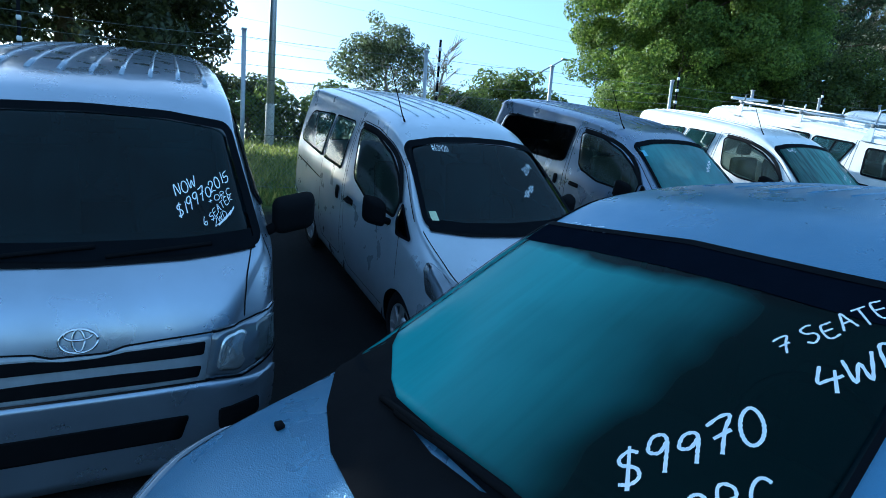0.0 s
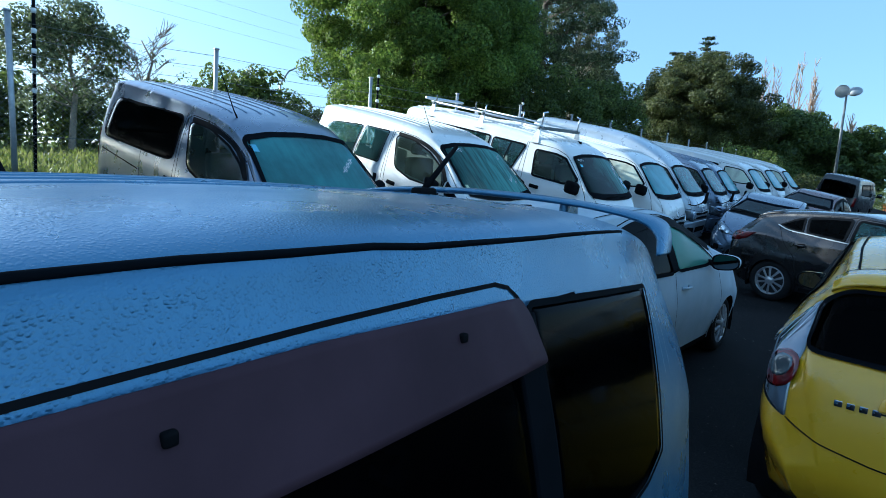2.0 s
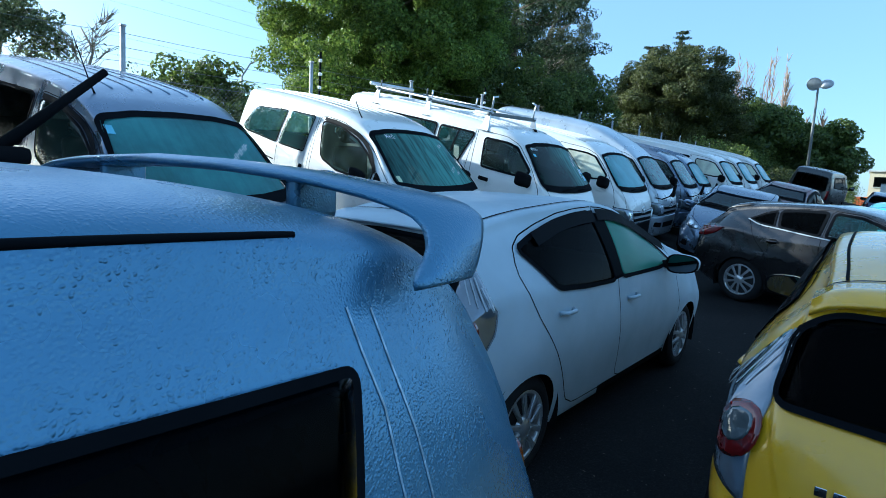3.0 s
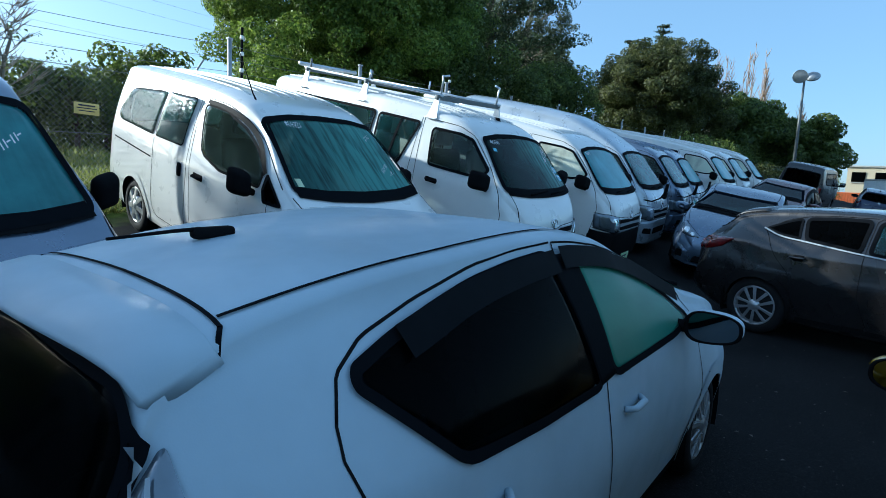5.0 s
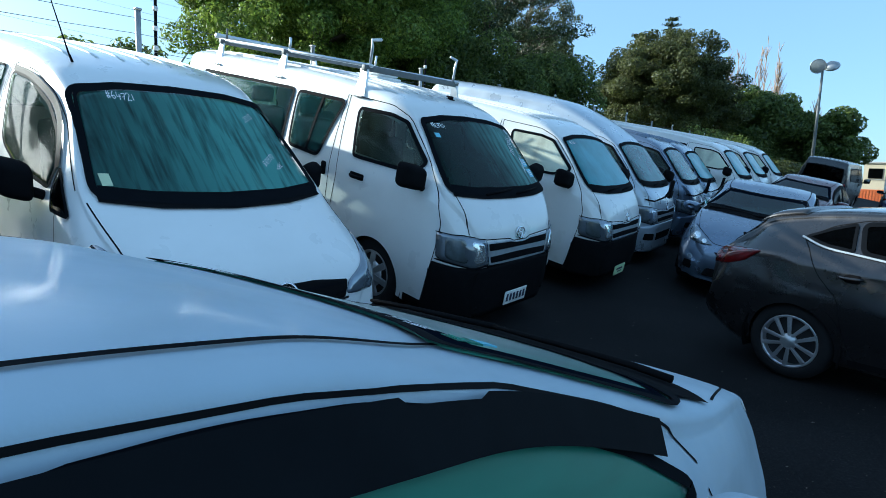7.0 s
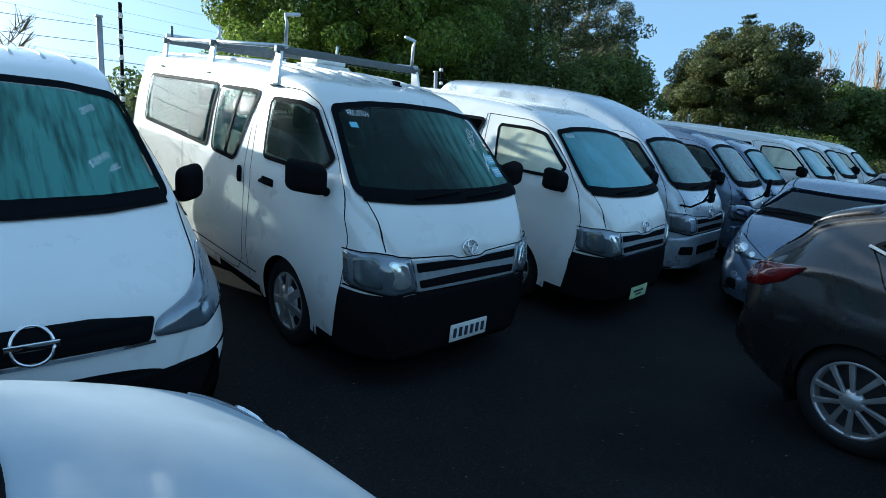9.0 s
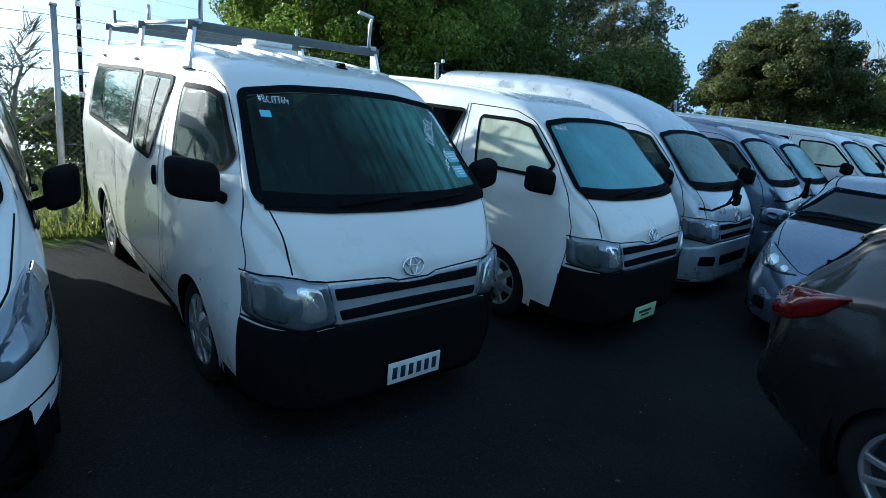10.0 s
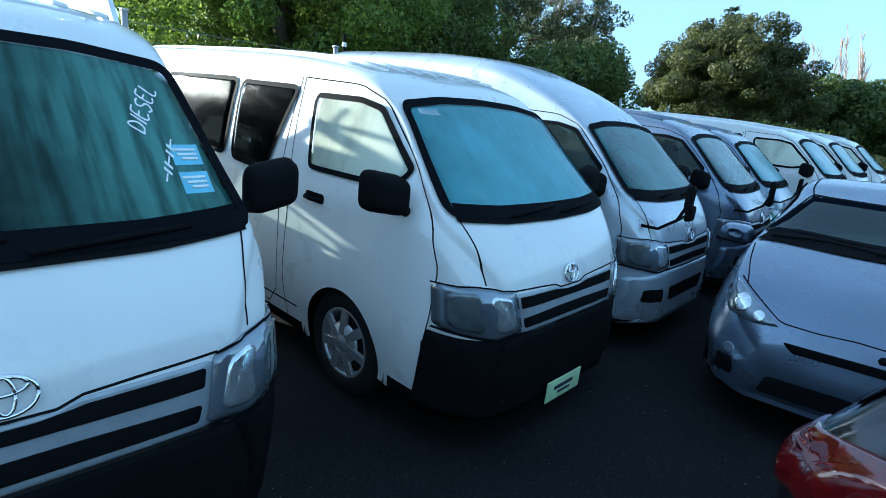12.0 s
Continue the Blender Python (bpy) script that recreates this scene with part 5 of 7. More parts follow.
def mpv(name):
    k = dict(
        wheel="five", screen_seal=.012, quarter_seal=.012,
        ditch=[(.640, 1.64, 1.49), (.646, 1.86, 1.55), (.646, 2.074, 1.577), (.640, 2.25, 1.60), (.638, 2.45, 1.613), (.641, 2.64, 1.620), (.653, 3.0, 1.616), (.662, 3.28, 1.609), (.659, 3.47, 1.604), (.651, 3.77, 1.597), (.644, 3.9, 1.591), (.630, 4.03, 1.582)],
        screen=[(-.69, 1.0), (-.4, 1.01), (0, 1.012), (.4, 1.01), (.69, 1.0), (.645, 1.455), (0, 1.477), (-.645, 1.455)],
        rear=[(-.60, 1.07), (.60, 1.07), (.50, 1.38), (-.50, 1.38)],
        front_win=[(1.20, 1.0), (1.55, .985), (2.45, 1.02), (2.45, 1.475), (2.0, 1.46), (1.62, 1.31)],
        rear_win=[(2.55, 1.025), (3.29, 1.06), (3.28, 1.495), (2.55, 1.50)],
        pillar=[[(2.44, 1.02), (2.56, 1.025), (2.56, 1.495), (2.44, 1.485)], [(3.27, 1.06), (3.35, 1.065), (3.35, 1.485), (3.27, 1.49)]], side_seal=.022,
        quarter=[(3.335, 1.01), (3.80, 1.015), (3.92, 1.05), (3.975, 1.30), (4.02, 1.440), (3.335, 1.500)],
        gaps=[[(1.22, .95), (1.14, .60), (1.22, .26), (2.40, .26), (2.48, .60), (2.48, 1.0), (2.485, 1.53), (2.22, 1.528), (1.98, 1.510), (1.78, 1.445), (1.60, 1.360), (1.38, 1.195), (1.18, 1.0)],
              [(2.50, .26), (2.98, .27), (3.10, .55), (3.30, .82), (3.355, 1.05), (3.355, 1.30), (3.345, 1.45), (3.338, 1.485), (3.322, 1.513), (3.297, 1.533), (3.26, 1.543), (3.1, 1.546), (2.9, 1.545), (2.485, 1.533)]],
        handles=[(2.36, .90), (3.0, .94)],
        lamp=[(.38, .62), (.60, .58), (.76, .74), (.70, .82)],
        tail=[(.60, .82), (.72, .80), (.70, 1.20), (.62, 1.14)], tail_mat=RED,
        mirror=(.93, 1.44, 1.04),
        dash=(1.42, 1.0), seats=(1.85, 2.75, 3.5))
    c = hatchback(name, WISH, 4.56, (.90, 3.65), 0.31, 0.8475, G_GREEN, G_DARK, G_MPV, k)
    c.seam("cowl", "top", [(-.76, .95), (-.6, .82), (-.4, .72), (-.2, .66), (0, .645), (.2, .66), (.4, .72), (.6, .82), (.76, .95)], 0.19, BLACK, 0.008)
    for view in ("left", "right"):
        v, f = c.s.ribbon(view, through_points([(1.25, 1.09), (1.45, 1.215), (1.65, 1.325), (1.87, 1.405), (2.13, 1.443), (2.47, 1.466)]), 0.105, 0.020)
        piece("wind_visor", mesh_of("wind_visor", v, f, VISOR), c.root, "smoked plastic wind visor")
        c.lay("wind_visor", view, [(2.502, 1.412), (2.9, 1.405), (3.350, 1.402), (3.320, 1.485), (3.295, 1.515), (2.9, 1.528), (2.495, 1.525)], VISOR, 0.020, 0.012, "smoked plastic wind visor", thick=0.014)
        for y in (2.28, 2.72, 3.12):      # fixing studs
            part("visor_stud", box_bm(.012, .013, .013, c.s.onto(view, (y, 1.487), 0.020)[0], .003), BLACK, c.root)
    for sgn in (-1, 1):
        c.seam("bonnet_gap", "top", [(sgn * .62, .22), (sgn * .70, .6), (sgn * .74, .84)])
        n = c.s.onto("top", (sgn * .47, .50), 0.0)[0]
        part("washer_jet", box_bm(.035, .025, .018, n + Vector((0, 0, .006)), .006), BLACK, c.root)
        a, b = c.s.onto("front", (sgn * .05 - .25, 1.0), 0.02)[0], c.s.onto("front", (sgn * .05 + .30, 1.02), 0.02)[0]
        part("wiper", tube_bm([a, a.lerp(b, .5) + Vector((0, -.01, .01)), b], 0.010, 6), BLACK, c.root)
    c.seam("shade_band", "front", [(-.63, 1.424), (-.3, 1.440), (0, 1.444), (.3, 1.440), (.63, 1.424)], 0.062, SHADE_BAND, 0.0075)
    for line in ([(4.041, 1.502), (4.047, 1.454), (4.060, 1.390), (4.058, 1.323), (4.062, 1.19)], [(4.083, 1.494), (4.091, 1.431), (4.105, 1.349), (4.112, 1.20)]):
        c.seam("water_run", "right", line, 0.0034, WATER_RUN, 0.0012)
    for x in (-.42, -.28, -.14, 0.0, .14):      # shallow beads pressed into the roof
        part("roof_rib", tube_bm([c.s.onto("top", (x, y), -0.003)[0] for y in np.linspace(2.3, 3.85, 12)], 0.0075, 8, 0.006), PAINT, c.root)
    # rear wing on two stays: a paddle whose ends curl down
    stations = (((0, 4.13, 1.662), (0, 4.315, 1.655)), ((.25, 4.137, 1.656), (.25, 4.317, 1.650)), ((.45, 4.150, 1.642), (.45, 4.318, 1.637)), ((.58, 4.165, 1.622), (.59, 4.318, 1.622)), ((.635, 4.178, 1.604), (.65, 4.318, 1.611)),
                ((.662, 4.182, 1.585), (.678, 4.315, 1.594)), ((.688, 4.158, 1.560), (.692, 4.292, 1.562)), ((.702, 4.112, 1.528), (.699, 4.268, 1.528)), ((.704, 4.115, 1.516), (.700, 4.255, 1.514)))
    rows = []
    for a, b in zip(stations, stations[1:]):
        for q in range(5):
            rows.append([Vector(a[w]).lerp(Vector(b[w]), q / 5) for w in (0, 1)])
    rows.append([Vector(stations[-1][w]) for w in (0, 1)])
    for _ in range(3):
        rows = [rows[0]] + [[(rows[i - 1][w] + rows[i][w] * 2 + rows[i + 1][w]) / 4 for w in (0, 1)] for i in range(1, len(rows) - 1)] + [rows[-1]]
    span = [[Vector((-p.x, p.y, p.z)) for p in r] for r in rows[:0:-1]] + rows
    v, f = [], []
    for i, (le, te) in enumerate(span):
        along = span[min(i + 1, len(span) - 1)][0] - span[max(i - 1, 0)][0]
        nor = along.cross(te - le).normalized()
        thick = 0.5 if i in (0, len(span) - 1) else 1.0
        for t, h in ((0.0, 0.0), (.08, .008), (.3, .013), (.6, .011), (.9, .006), (1.0, 0.0), (.9, -.006), (.5, -.011), (.1, -.008)):
            v.append(le.lerp(te, t) + nor * h * thick)
        if i:
            a = (i - 1) * 9
            f += [(a + q, a + 9 + q, a + 9 + (q + 1) % 9, a + (q + 1) % 9) for q in range(9)]
    f += [tuple(range(9)), tuple(range(len(v) - 9, len(v)))[::-1]]
    wing = piece("spoiler", mesh_of("spoiler", v, f, PAINT), c.root, "dew-covered rear wing")
    for x in (-.31, .36):
        part("stay", box_bm(.030, .10, .085, (x, 4.26, 1.612), .013, 3), PAINT, wing)
    b = c.s.onto("top", (0.0, 3.92), 0.0)[0]
    part("aerial", join_bm(box_bm(0.045, 0.09, 0.03, b + Vector((0, 0, .012)), 0.012), tube_bm([b + Vector((0, 0, .02)), b + Vector((0, .17, .17))], 0.011, 6, 0.007)), BLACK, c.root)
    c.finish()
    return c


def repaint(root, mat, swap=None):
    for o in (root, *root.children_recursive):
        for slot in o.material_slots:
            base = o.data.materials[slot.slot_index]
            if base is PAINT:
                slot.link = "OBJECT"
                slot.material = mat
            elif swap and (o.name.split(".")[0], base.name) in swap:
                slot.link = "OBJECT"
                slot.material = swap[(o.name.split(".")[0], base.name)]


def park(car, x, y, yaw, mat, label, category, group="", swap=None, k=1.0):
    m = stand(x, y, yaw, [(a * k, b * k) for a, b in car.wheels]) @ Matrix.Scale(k, 4)
    if not car.root.get("used"):
        car.root["used"] = 1
        ob = car.root
        ob.matrix_basis = m
    else:
        ob = copy_thing(car.root, m)
    repaint(ob, mat, swap)
    tagged(ob, label, category, group)
    return ob


# ---- the ground: one sheet ----
def graded(lo, hi, fine_lo, fine_hi, fine, grow=1.35):
    mid = list(np.arange(fine_lo, fine_hi + 1e-6, fine))
    up, s = [], fine
    while (up[-1] if up else fine_hi) < hi:
        s *= grow
        up.append((up[-1] if up else fine_hi) + s)
    down, s = [], fine
    while (down[-1] if down else fine_lo) > lo:
        s *= grow
        down.append((down[-1] if down else fine_lo) - s)
    return down[::-1] + mid + up


gx, gy = graded(-900, 900, -8, 36, 0.4), graded(-900, 900, -6, 16, 0.4)
verts = [(x, y, ground_z(x, y)) for y in gy for x in gx]
faces = [(j * len(gx) + i, j * len(gx) + i + 1, (j + 1) * len(gx) + i + 1, (j + 1) * len(gx) + i) for j in range(len(gy) - 1) for i in range(len(gx) - 1)]
GROUND, nt, p, out = material("asphalt_and_grass")
v = coords(nt)
asp = ramp(nt, noise_of(nt, v, 70, 6, 0.7), [(0.3, (0.007, 0.007, 0.008)), (0.58, (0.017, 0.017, 0.018)), (0.74, (0.066, 0.063, 0.060))])
stain = ramp(nt, noise_of(nt, v, 0.6, 5), [(0.35, (0.6, 0.6, 0.6)), (0.65, (1.15, 1.12, 1.1))])
mixa = nt.nodes.new("ShaderNodeMix")
mixa.data_type, mixa.blend_type = "RGBA", "MULTIPLY"
mixa.inputs[0].default_value = 1.0
nt.links.new(asp, mixa.inputs[6])
nt.links.new(stain, mixa.inputs[7])
grass_c = ramp(nt, noise_of(nt, v, 6, 6, 0.7), [(0.3, (0.05, 0.08, 0.015)), (0.55, (0.11, 0.15, 0.025)), (0.75, (0.18, 0.17, 0.06))])
sep = nt.nodes.new("ShaderNodeSeparateXYZ")
nt.links.new(v, sep.inputs[0])
edge = nt.nodes.new("ShaderNodeMath")
edge.operation = "MULTIPLY_ADD"
edge.inputs[1].default_value, edge.inputs[2].default_value = 1.6, -0.8
nt.links.new(noise_of(nt, v, 1.4, 5), edge.inputs[0])
line = nt.nodes.new("ShaderNodeMath")
nt.links.new(sep.outputs[1], line.inputs[0])
nt.links.new(edge.outputs[0], line.inputs[1])
mask = nt.nodes.new("ShaderNodeMapRange")
mask.inputs[1].default_value, mask.inputs[2].default_value = 7.9, 8.3
nt.links.new(line.outputs[0], mask.inputs[0])
mixg = nt.nodes.new("ShaderNodeMix")
mixg.data_type = "RGBA"
nt.links.new(mask.outputs[0], mixg.inputs[0])
nt.links.new(mixa.outputs[2], mixg.inputs[6])
nt.links.new(grass_c, mixg.inputs[7])
nt.links.new(mixg.outputs[2], p.inputs["Base Color"])
p.inputs["Roughness"].default_value = 0.85
p.inputs["Specular IOR Level"].default_value = 0.10
nt.links.new(bump(nt, noise_of(nt, v, 90, 5, 0.7), 0.5, 0.006), p.inputs["Normal"])
tagged(new("ground", mesh_of("ground", verts, faces, GROUND)), "dark damp asphalt lot rising to rough grass", "ground", "", "structure")


# ---- trees ----
BARK = plain("bark", (0.10, 0.075, 0.055), 0.9, grain=0.6, vary=0.4)
BARK_PALE = plain("pale_bark", (0.30, 0.25, 0.20), 0.9, grain=0.4, vary=0.3)


def leaf_mat(name, dark, light, trans=0.35):
    m, nt, p, out = material(name)
    geo = nt.nodes.new("ShaderNodeNewGeometry")
    c = ramp(nt, geo.outputs["Random Per Island"], [(0.0, dark), (1.0, light)])
    nt.links.new(c, p.inputs["Base Color"])
    p.inputs["Roughness"].default_value = 0.5
    tr = node(nt, "ShaderNodeBsdfTranslucent")
    nt.links.new(c, tr.inputs[0])
    mx = nt.nodes.new("ShaderNodeMixShader")
    mx.inputs[0].default_value = trans
    nt.links.new(p.outputs[0], mx.inputs[1])
    nt.links.new(tr.outputs[0], mx.inputs[2])
    nt.links.new(mx.outputs[0], out.inputs["Surface"])
    return m


LEAF_BRIGHT = leaf_mat("bright_leaves", (0.065, 0.12, 0.016), (0.28, 0.36, 0.06), 0.5)
LEAF_DARK = leaf_mat("dark_leaves", (0.046, 0.078, 0.018), (0.20, 0.25, 0.055), 0.5)
# a darker leaf copy: the shade inside a backlit crown is in its colours
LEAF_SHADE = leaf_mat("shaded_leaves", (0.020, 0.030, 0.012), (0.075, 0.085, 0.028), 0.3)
LEAF_OLIVE = leaf_mat("olive_leaves", (0.034, 0.048, 0.014), (0.145, 0.155, 0.045), 0.45)
LEAF_PINE = leaf_mat("pine_needles", (0.020, 0.038, 0.016), (0.085, 0.115, 0.045), 0.45)
LEAF_GUM = leaf_mat("gum_leaves", (0.045, 0.062, 0.028), (0.18, 0.20, 0.10), 0.5)
LEAF_GREY = leaf_mat("grey_green_leaves", (0.06, 0.08, 0.035), (0.20, 0.23, 0.11), 0.55)


def limbs(rng, base, height, spread, n, r, mat, root, lift=0.35, twigs=2, lean=(0, 0)):
    bms = []
    top = Vector((base[0] + lean[0], base[1] + lean[1], base[2] + height))
    b = Vector(base) - Vector((0, 0, 0.3))
    path = [b.lerp(top, t) + Vector((rng.normal(0, .03 * height * t), rng.normal(0, .03 * height * t), 0)) for t in np.linspace(0, 1, 7)]
    bms.append(tube_bm(path, r, 9, r * 0.2))
    for k in range(n):
        t = lift + (0.95 - lift) * (k + rng.random()) / n
        s = b.lerp(top, t)
        a = rng.random() * 2 * math.pi
        reach = spread * (1.05 - 0.55 * t) * (0.7 + 0.5 * rng.random())
        e = s + Vector((math.cos(a) * reach, math.sin(a) * reach, reach * (0.35 + 0.6 * rng.random())))
        mid = s.lerp(e, 0.5) + Vector((0, 0, -0.06 * reach))
        bms.append(tube_bm([s, mid, e], r * 0.38 * (1.1 - t), 6, r * 0.06))
        for q in range(twigs):
            s2 = s.lerp(e, 0.35 + 0.5 * rng.random())
            a2 = a + rng.normal(0, 0.9)
            e2 = s2 + Vector((math.cos(a2), math.sin(a2), 0.5 + rng.random() * 0.7)) * reach * 0.45
            bms.append(tube_bm([s2, s2.lerp(e2, .5), e2], r * 0.13, 5, r * 0.03))
    part("trunk", join_bm(*bms), mat, root)


def leaves(rng, blobs, count, size, aspect=0.55):
    """Small bent leaves and sprays round many clumps: returns verts, faces."""
    c = np.array([b[:3] for b in blobs])
    r = np.array([b[3:6] for b in blobs])
    w = (r[:, 0] * r[:, 1] * r[:, 2]) ** (2 / 3)
    pick = rng.choice(len(blobs), count, p=w / w.sum())
    d = rng.normal(size=(count, 3))
    d /= np.linalg.norm(d, axis=1)[:, None]
    rad = 1 - 0.45 * rng.random(count) ** 2.2
    pos = c[pick] + d * r[pick] * rad[:, None]
    nrm = d + rng.normal(0, 0.55, (count, 3)) + np.array([0, 0, 0.25])
    nrm /= np.linalg.norm(nrm, axis=1)[:, None]
    ref = rng.normal(size=(count, 3))
    a = np.cross(nrm, ref)
    a /= np.linalg.norm(a, axis=1)[:, None]
    b = np.cross(nrm, a)
    s = size * (0.6 + 0.8 * rng.random(count))[:, None]
    p0, p2 = pos - a * s, pos + a * s
    p1, p3 = pos + b * s * aspect + nrm * s * 0.25, pos - b * s * aspect + nrm * s * 0.25
    verts = np.stack([p0, p1, p2, p3], 1).reshape(-1, 3)
    i = np.arange(count) * 4
    faces = np.concatenate([np.stack([i, i + 1, i + 2], 1), np.stack([i, i + 2, i + 3], 1)])
    return verts, faces


def fast_mesh(name, verts, faces, mat):
    me = bpy.data.meshes.new(name)
    me.vertices.add(len(verts))
    me.vertices.foreach_set("co", np.asarray(verts, float).ravel())
    me.loops.add(faces.size)
    me.loops.foreach_set("vertex_index", faces.ravel().astype(int))
    me.polygons.add(len(faces))
    k = faces.shape[1]
    me.polygons.foreach_set("loop_start", np.arange(0, faces.size, k))
    me.materials.append(mat)
    me.update()
    me.validate()
    return me


def crown_blobs(rng, at, rx, ry, rz, n, small):
    """Clumps on the outside of a large uneven crown."""
    out = []
    for k in range(n):
        d = rng.normal(size=3)
        d /= np.linalg.norm(d)
        if d[2] < -0.8:
            d[2] *= -0.6
        q = 0.55 + 0.45 * rng.random()
        wob = 1 + 0.16 * noise.noise(Vector(tuple(d * 1.7 + np.array(at) * .1)))
        s = small * (0.6 + 0.8 * rng.random())
        out.append((at[0] + d[0] * rx * q * wob, at[1] + d[1] * ry * q * wob, at[2] + d[2] * rz * q * wob, s, s, s * 0.75))
    return out


def tree(name, x, y, trunk_h, crown, mat, seed, label, n=60, small=1.0, count=14000, leaf=0.12, bark=None, lean=(0, 0), limb_n=9, twigs=2):
    """crown: (rx, ry, rz, height of its middle above the ground)."""
    rng = np.random.default_rng(seed)
    z = ground_z(x, y)
    root = new(name)
    limbs(rng, (x, y, z), trunk_h, crown[0] * 0.8, limb_n, max(0.12, trunk_h * 0.028), bark or BARK, root, lean=lean, twigs=twigs)
    blobs = crown_blobs(rng, (x + lean[0] * .6, y + lean[1] * .6, z + crown[3]), crown[0], crown[1], crown[2], n, small)
    v, f = leaves(rng, blobs, count, leaf)
    piece("crown", fast_mesh("crown", v, f, mat), root)
    return tagged(root, label, "tree")


# ---- the vehicles in their places ----
NV = nv200("compact_van")
NVD = nv200("compact_van", True)
HI = hiace("van", glazed=False)
HG = hiace("van")
HS = hiace("van", facelift=False, glazed=False)
HH = hiace("van", high=True, facelift=False, glazed=False, stalk_mirrors=True)
HP = hiace("van", facelift=False, glazed=False, stalk_mirrors=True)
AQ = aqua("hatchback")
MZ = mazda("hatchback")
MP = mpv("minivan")
VANS = "parked vans"


def screens(front, side=None, aqua_side=None):
    out = {("windscreen", G_FOG.name): front}
    if side:
        out[("front_door_window", G_SIDE.name)] = side
    if aqua_side:
        out[("front_door_window", G_GREEN.name)] = aqua_side
    return out


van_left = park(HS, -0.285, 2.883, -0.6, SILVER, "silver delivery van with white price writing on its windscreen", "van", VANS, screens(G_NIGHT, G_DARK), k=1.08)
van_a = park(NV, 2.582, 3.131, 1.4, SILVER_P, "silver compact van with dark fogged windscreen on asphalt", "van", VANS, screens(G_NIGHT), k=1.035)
van_b = park(NVD, 5.944, 3.888, 2.7, SILVER_B, "blue-silver compact van with dark rear windows", "van", VANS, k=1.03)
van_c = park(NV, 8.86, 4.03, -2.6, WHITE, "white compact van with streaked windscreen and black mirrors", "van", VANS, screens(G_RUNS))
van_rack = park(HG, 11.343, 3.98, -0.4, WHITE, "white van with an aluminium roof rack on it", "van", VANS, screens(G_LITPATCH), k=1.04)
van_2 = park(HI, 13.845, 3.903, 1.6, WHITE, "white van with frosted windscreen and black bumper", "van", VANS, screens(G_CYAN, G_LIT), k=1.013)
park(HH, 15.977, 4.048, 2.4, SILVER_P, "silver high-roof van with painted bumper", "van", VANS, k=0.99)
park(HP, 18.187, 4.07, 4.0, SILVER_B, "silver van with fogged windscreen, in the row", "van", VANS, k=0.97)
park(HP, 20.005, 4.187, 2.8, SILVER_B, "blue-silver van with corner mirror, in the row", "van", VANS, screens(G_CYAN), k=0.97)
park(HI, 22.5, 3.9, 0, WHITE, "white van in the row, dew on the roof", "van", VANS)
park(HI, 24.9, 3.9, 0, WHITE, "white van in the row, dew on the roof", "van", VANS)
park(HI, 28.0, 3.9, 0, WHITE, "white van in the row, dew on the roof", "van", VANS)
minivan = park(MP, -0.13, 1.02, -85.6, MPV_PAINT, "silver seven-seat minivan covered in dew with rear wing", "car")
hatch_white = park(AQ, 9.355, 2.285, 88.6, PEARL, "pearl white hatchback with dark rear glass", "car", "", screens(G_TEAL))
hatch_yellow = park(AQ, 9.33, -0.25, 89.3, YELLOW, "bright yellow hatchback with dark tailgate glass", "car")
hatch_silver = park(AQ, 14.772, 2.686, -84.6, SILVER_B, "blue-silver hatchback facing the lane", "car", "", screens(G_NIGHT, None, G_DARK))
hatch_grey = park(MZ, 12.151, -1.943, -16.0, GREY, "dark grey hatchback with alloy wheels", "car")
FAR = "cars farther down the lot"
park(HI, 37.5, 2.9, 85, BLACKPAINT, "black van parked far down the lot", "van", FAR, screens(G_NIGHT))
park(AQ, 22.3, 3.2, -95, MAROON, "dark maroon hatchback with dark glass", "car", FAR, screens(G_NIGHT, None, G_DARK))
park(HI, 31.5, -0.8, 90, NAVY, "navy van parked far down the lot", "van", FAR, screens(G_NIGHT))
park(AQ, 20.5, -0.6, 80, CYAN, "pale cyan hatchback in the lot", "car", FAR, screens(G_NIGHT, None, G_DARK))
park(MZ, 25.5, -1.6, 85, MAROON, "dark red hatchback in the lot", "car", FAR)
park(MZ, 34.0, -3.0, 85, GREY, "dark grey hatchback far off", "car", FAR)
park(AQ, 38.5, 0.5, 90, NAVY, "navy hatchback far off by the wall", "car", FAR, screens(G_NIGHT, None, G_DARK))


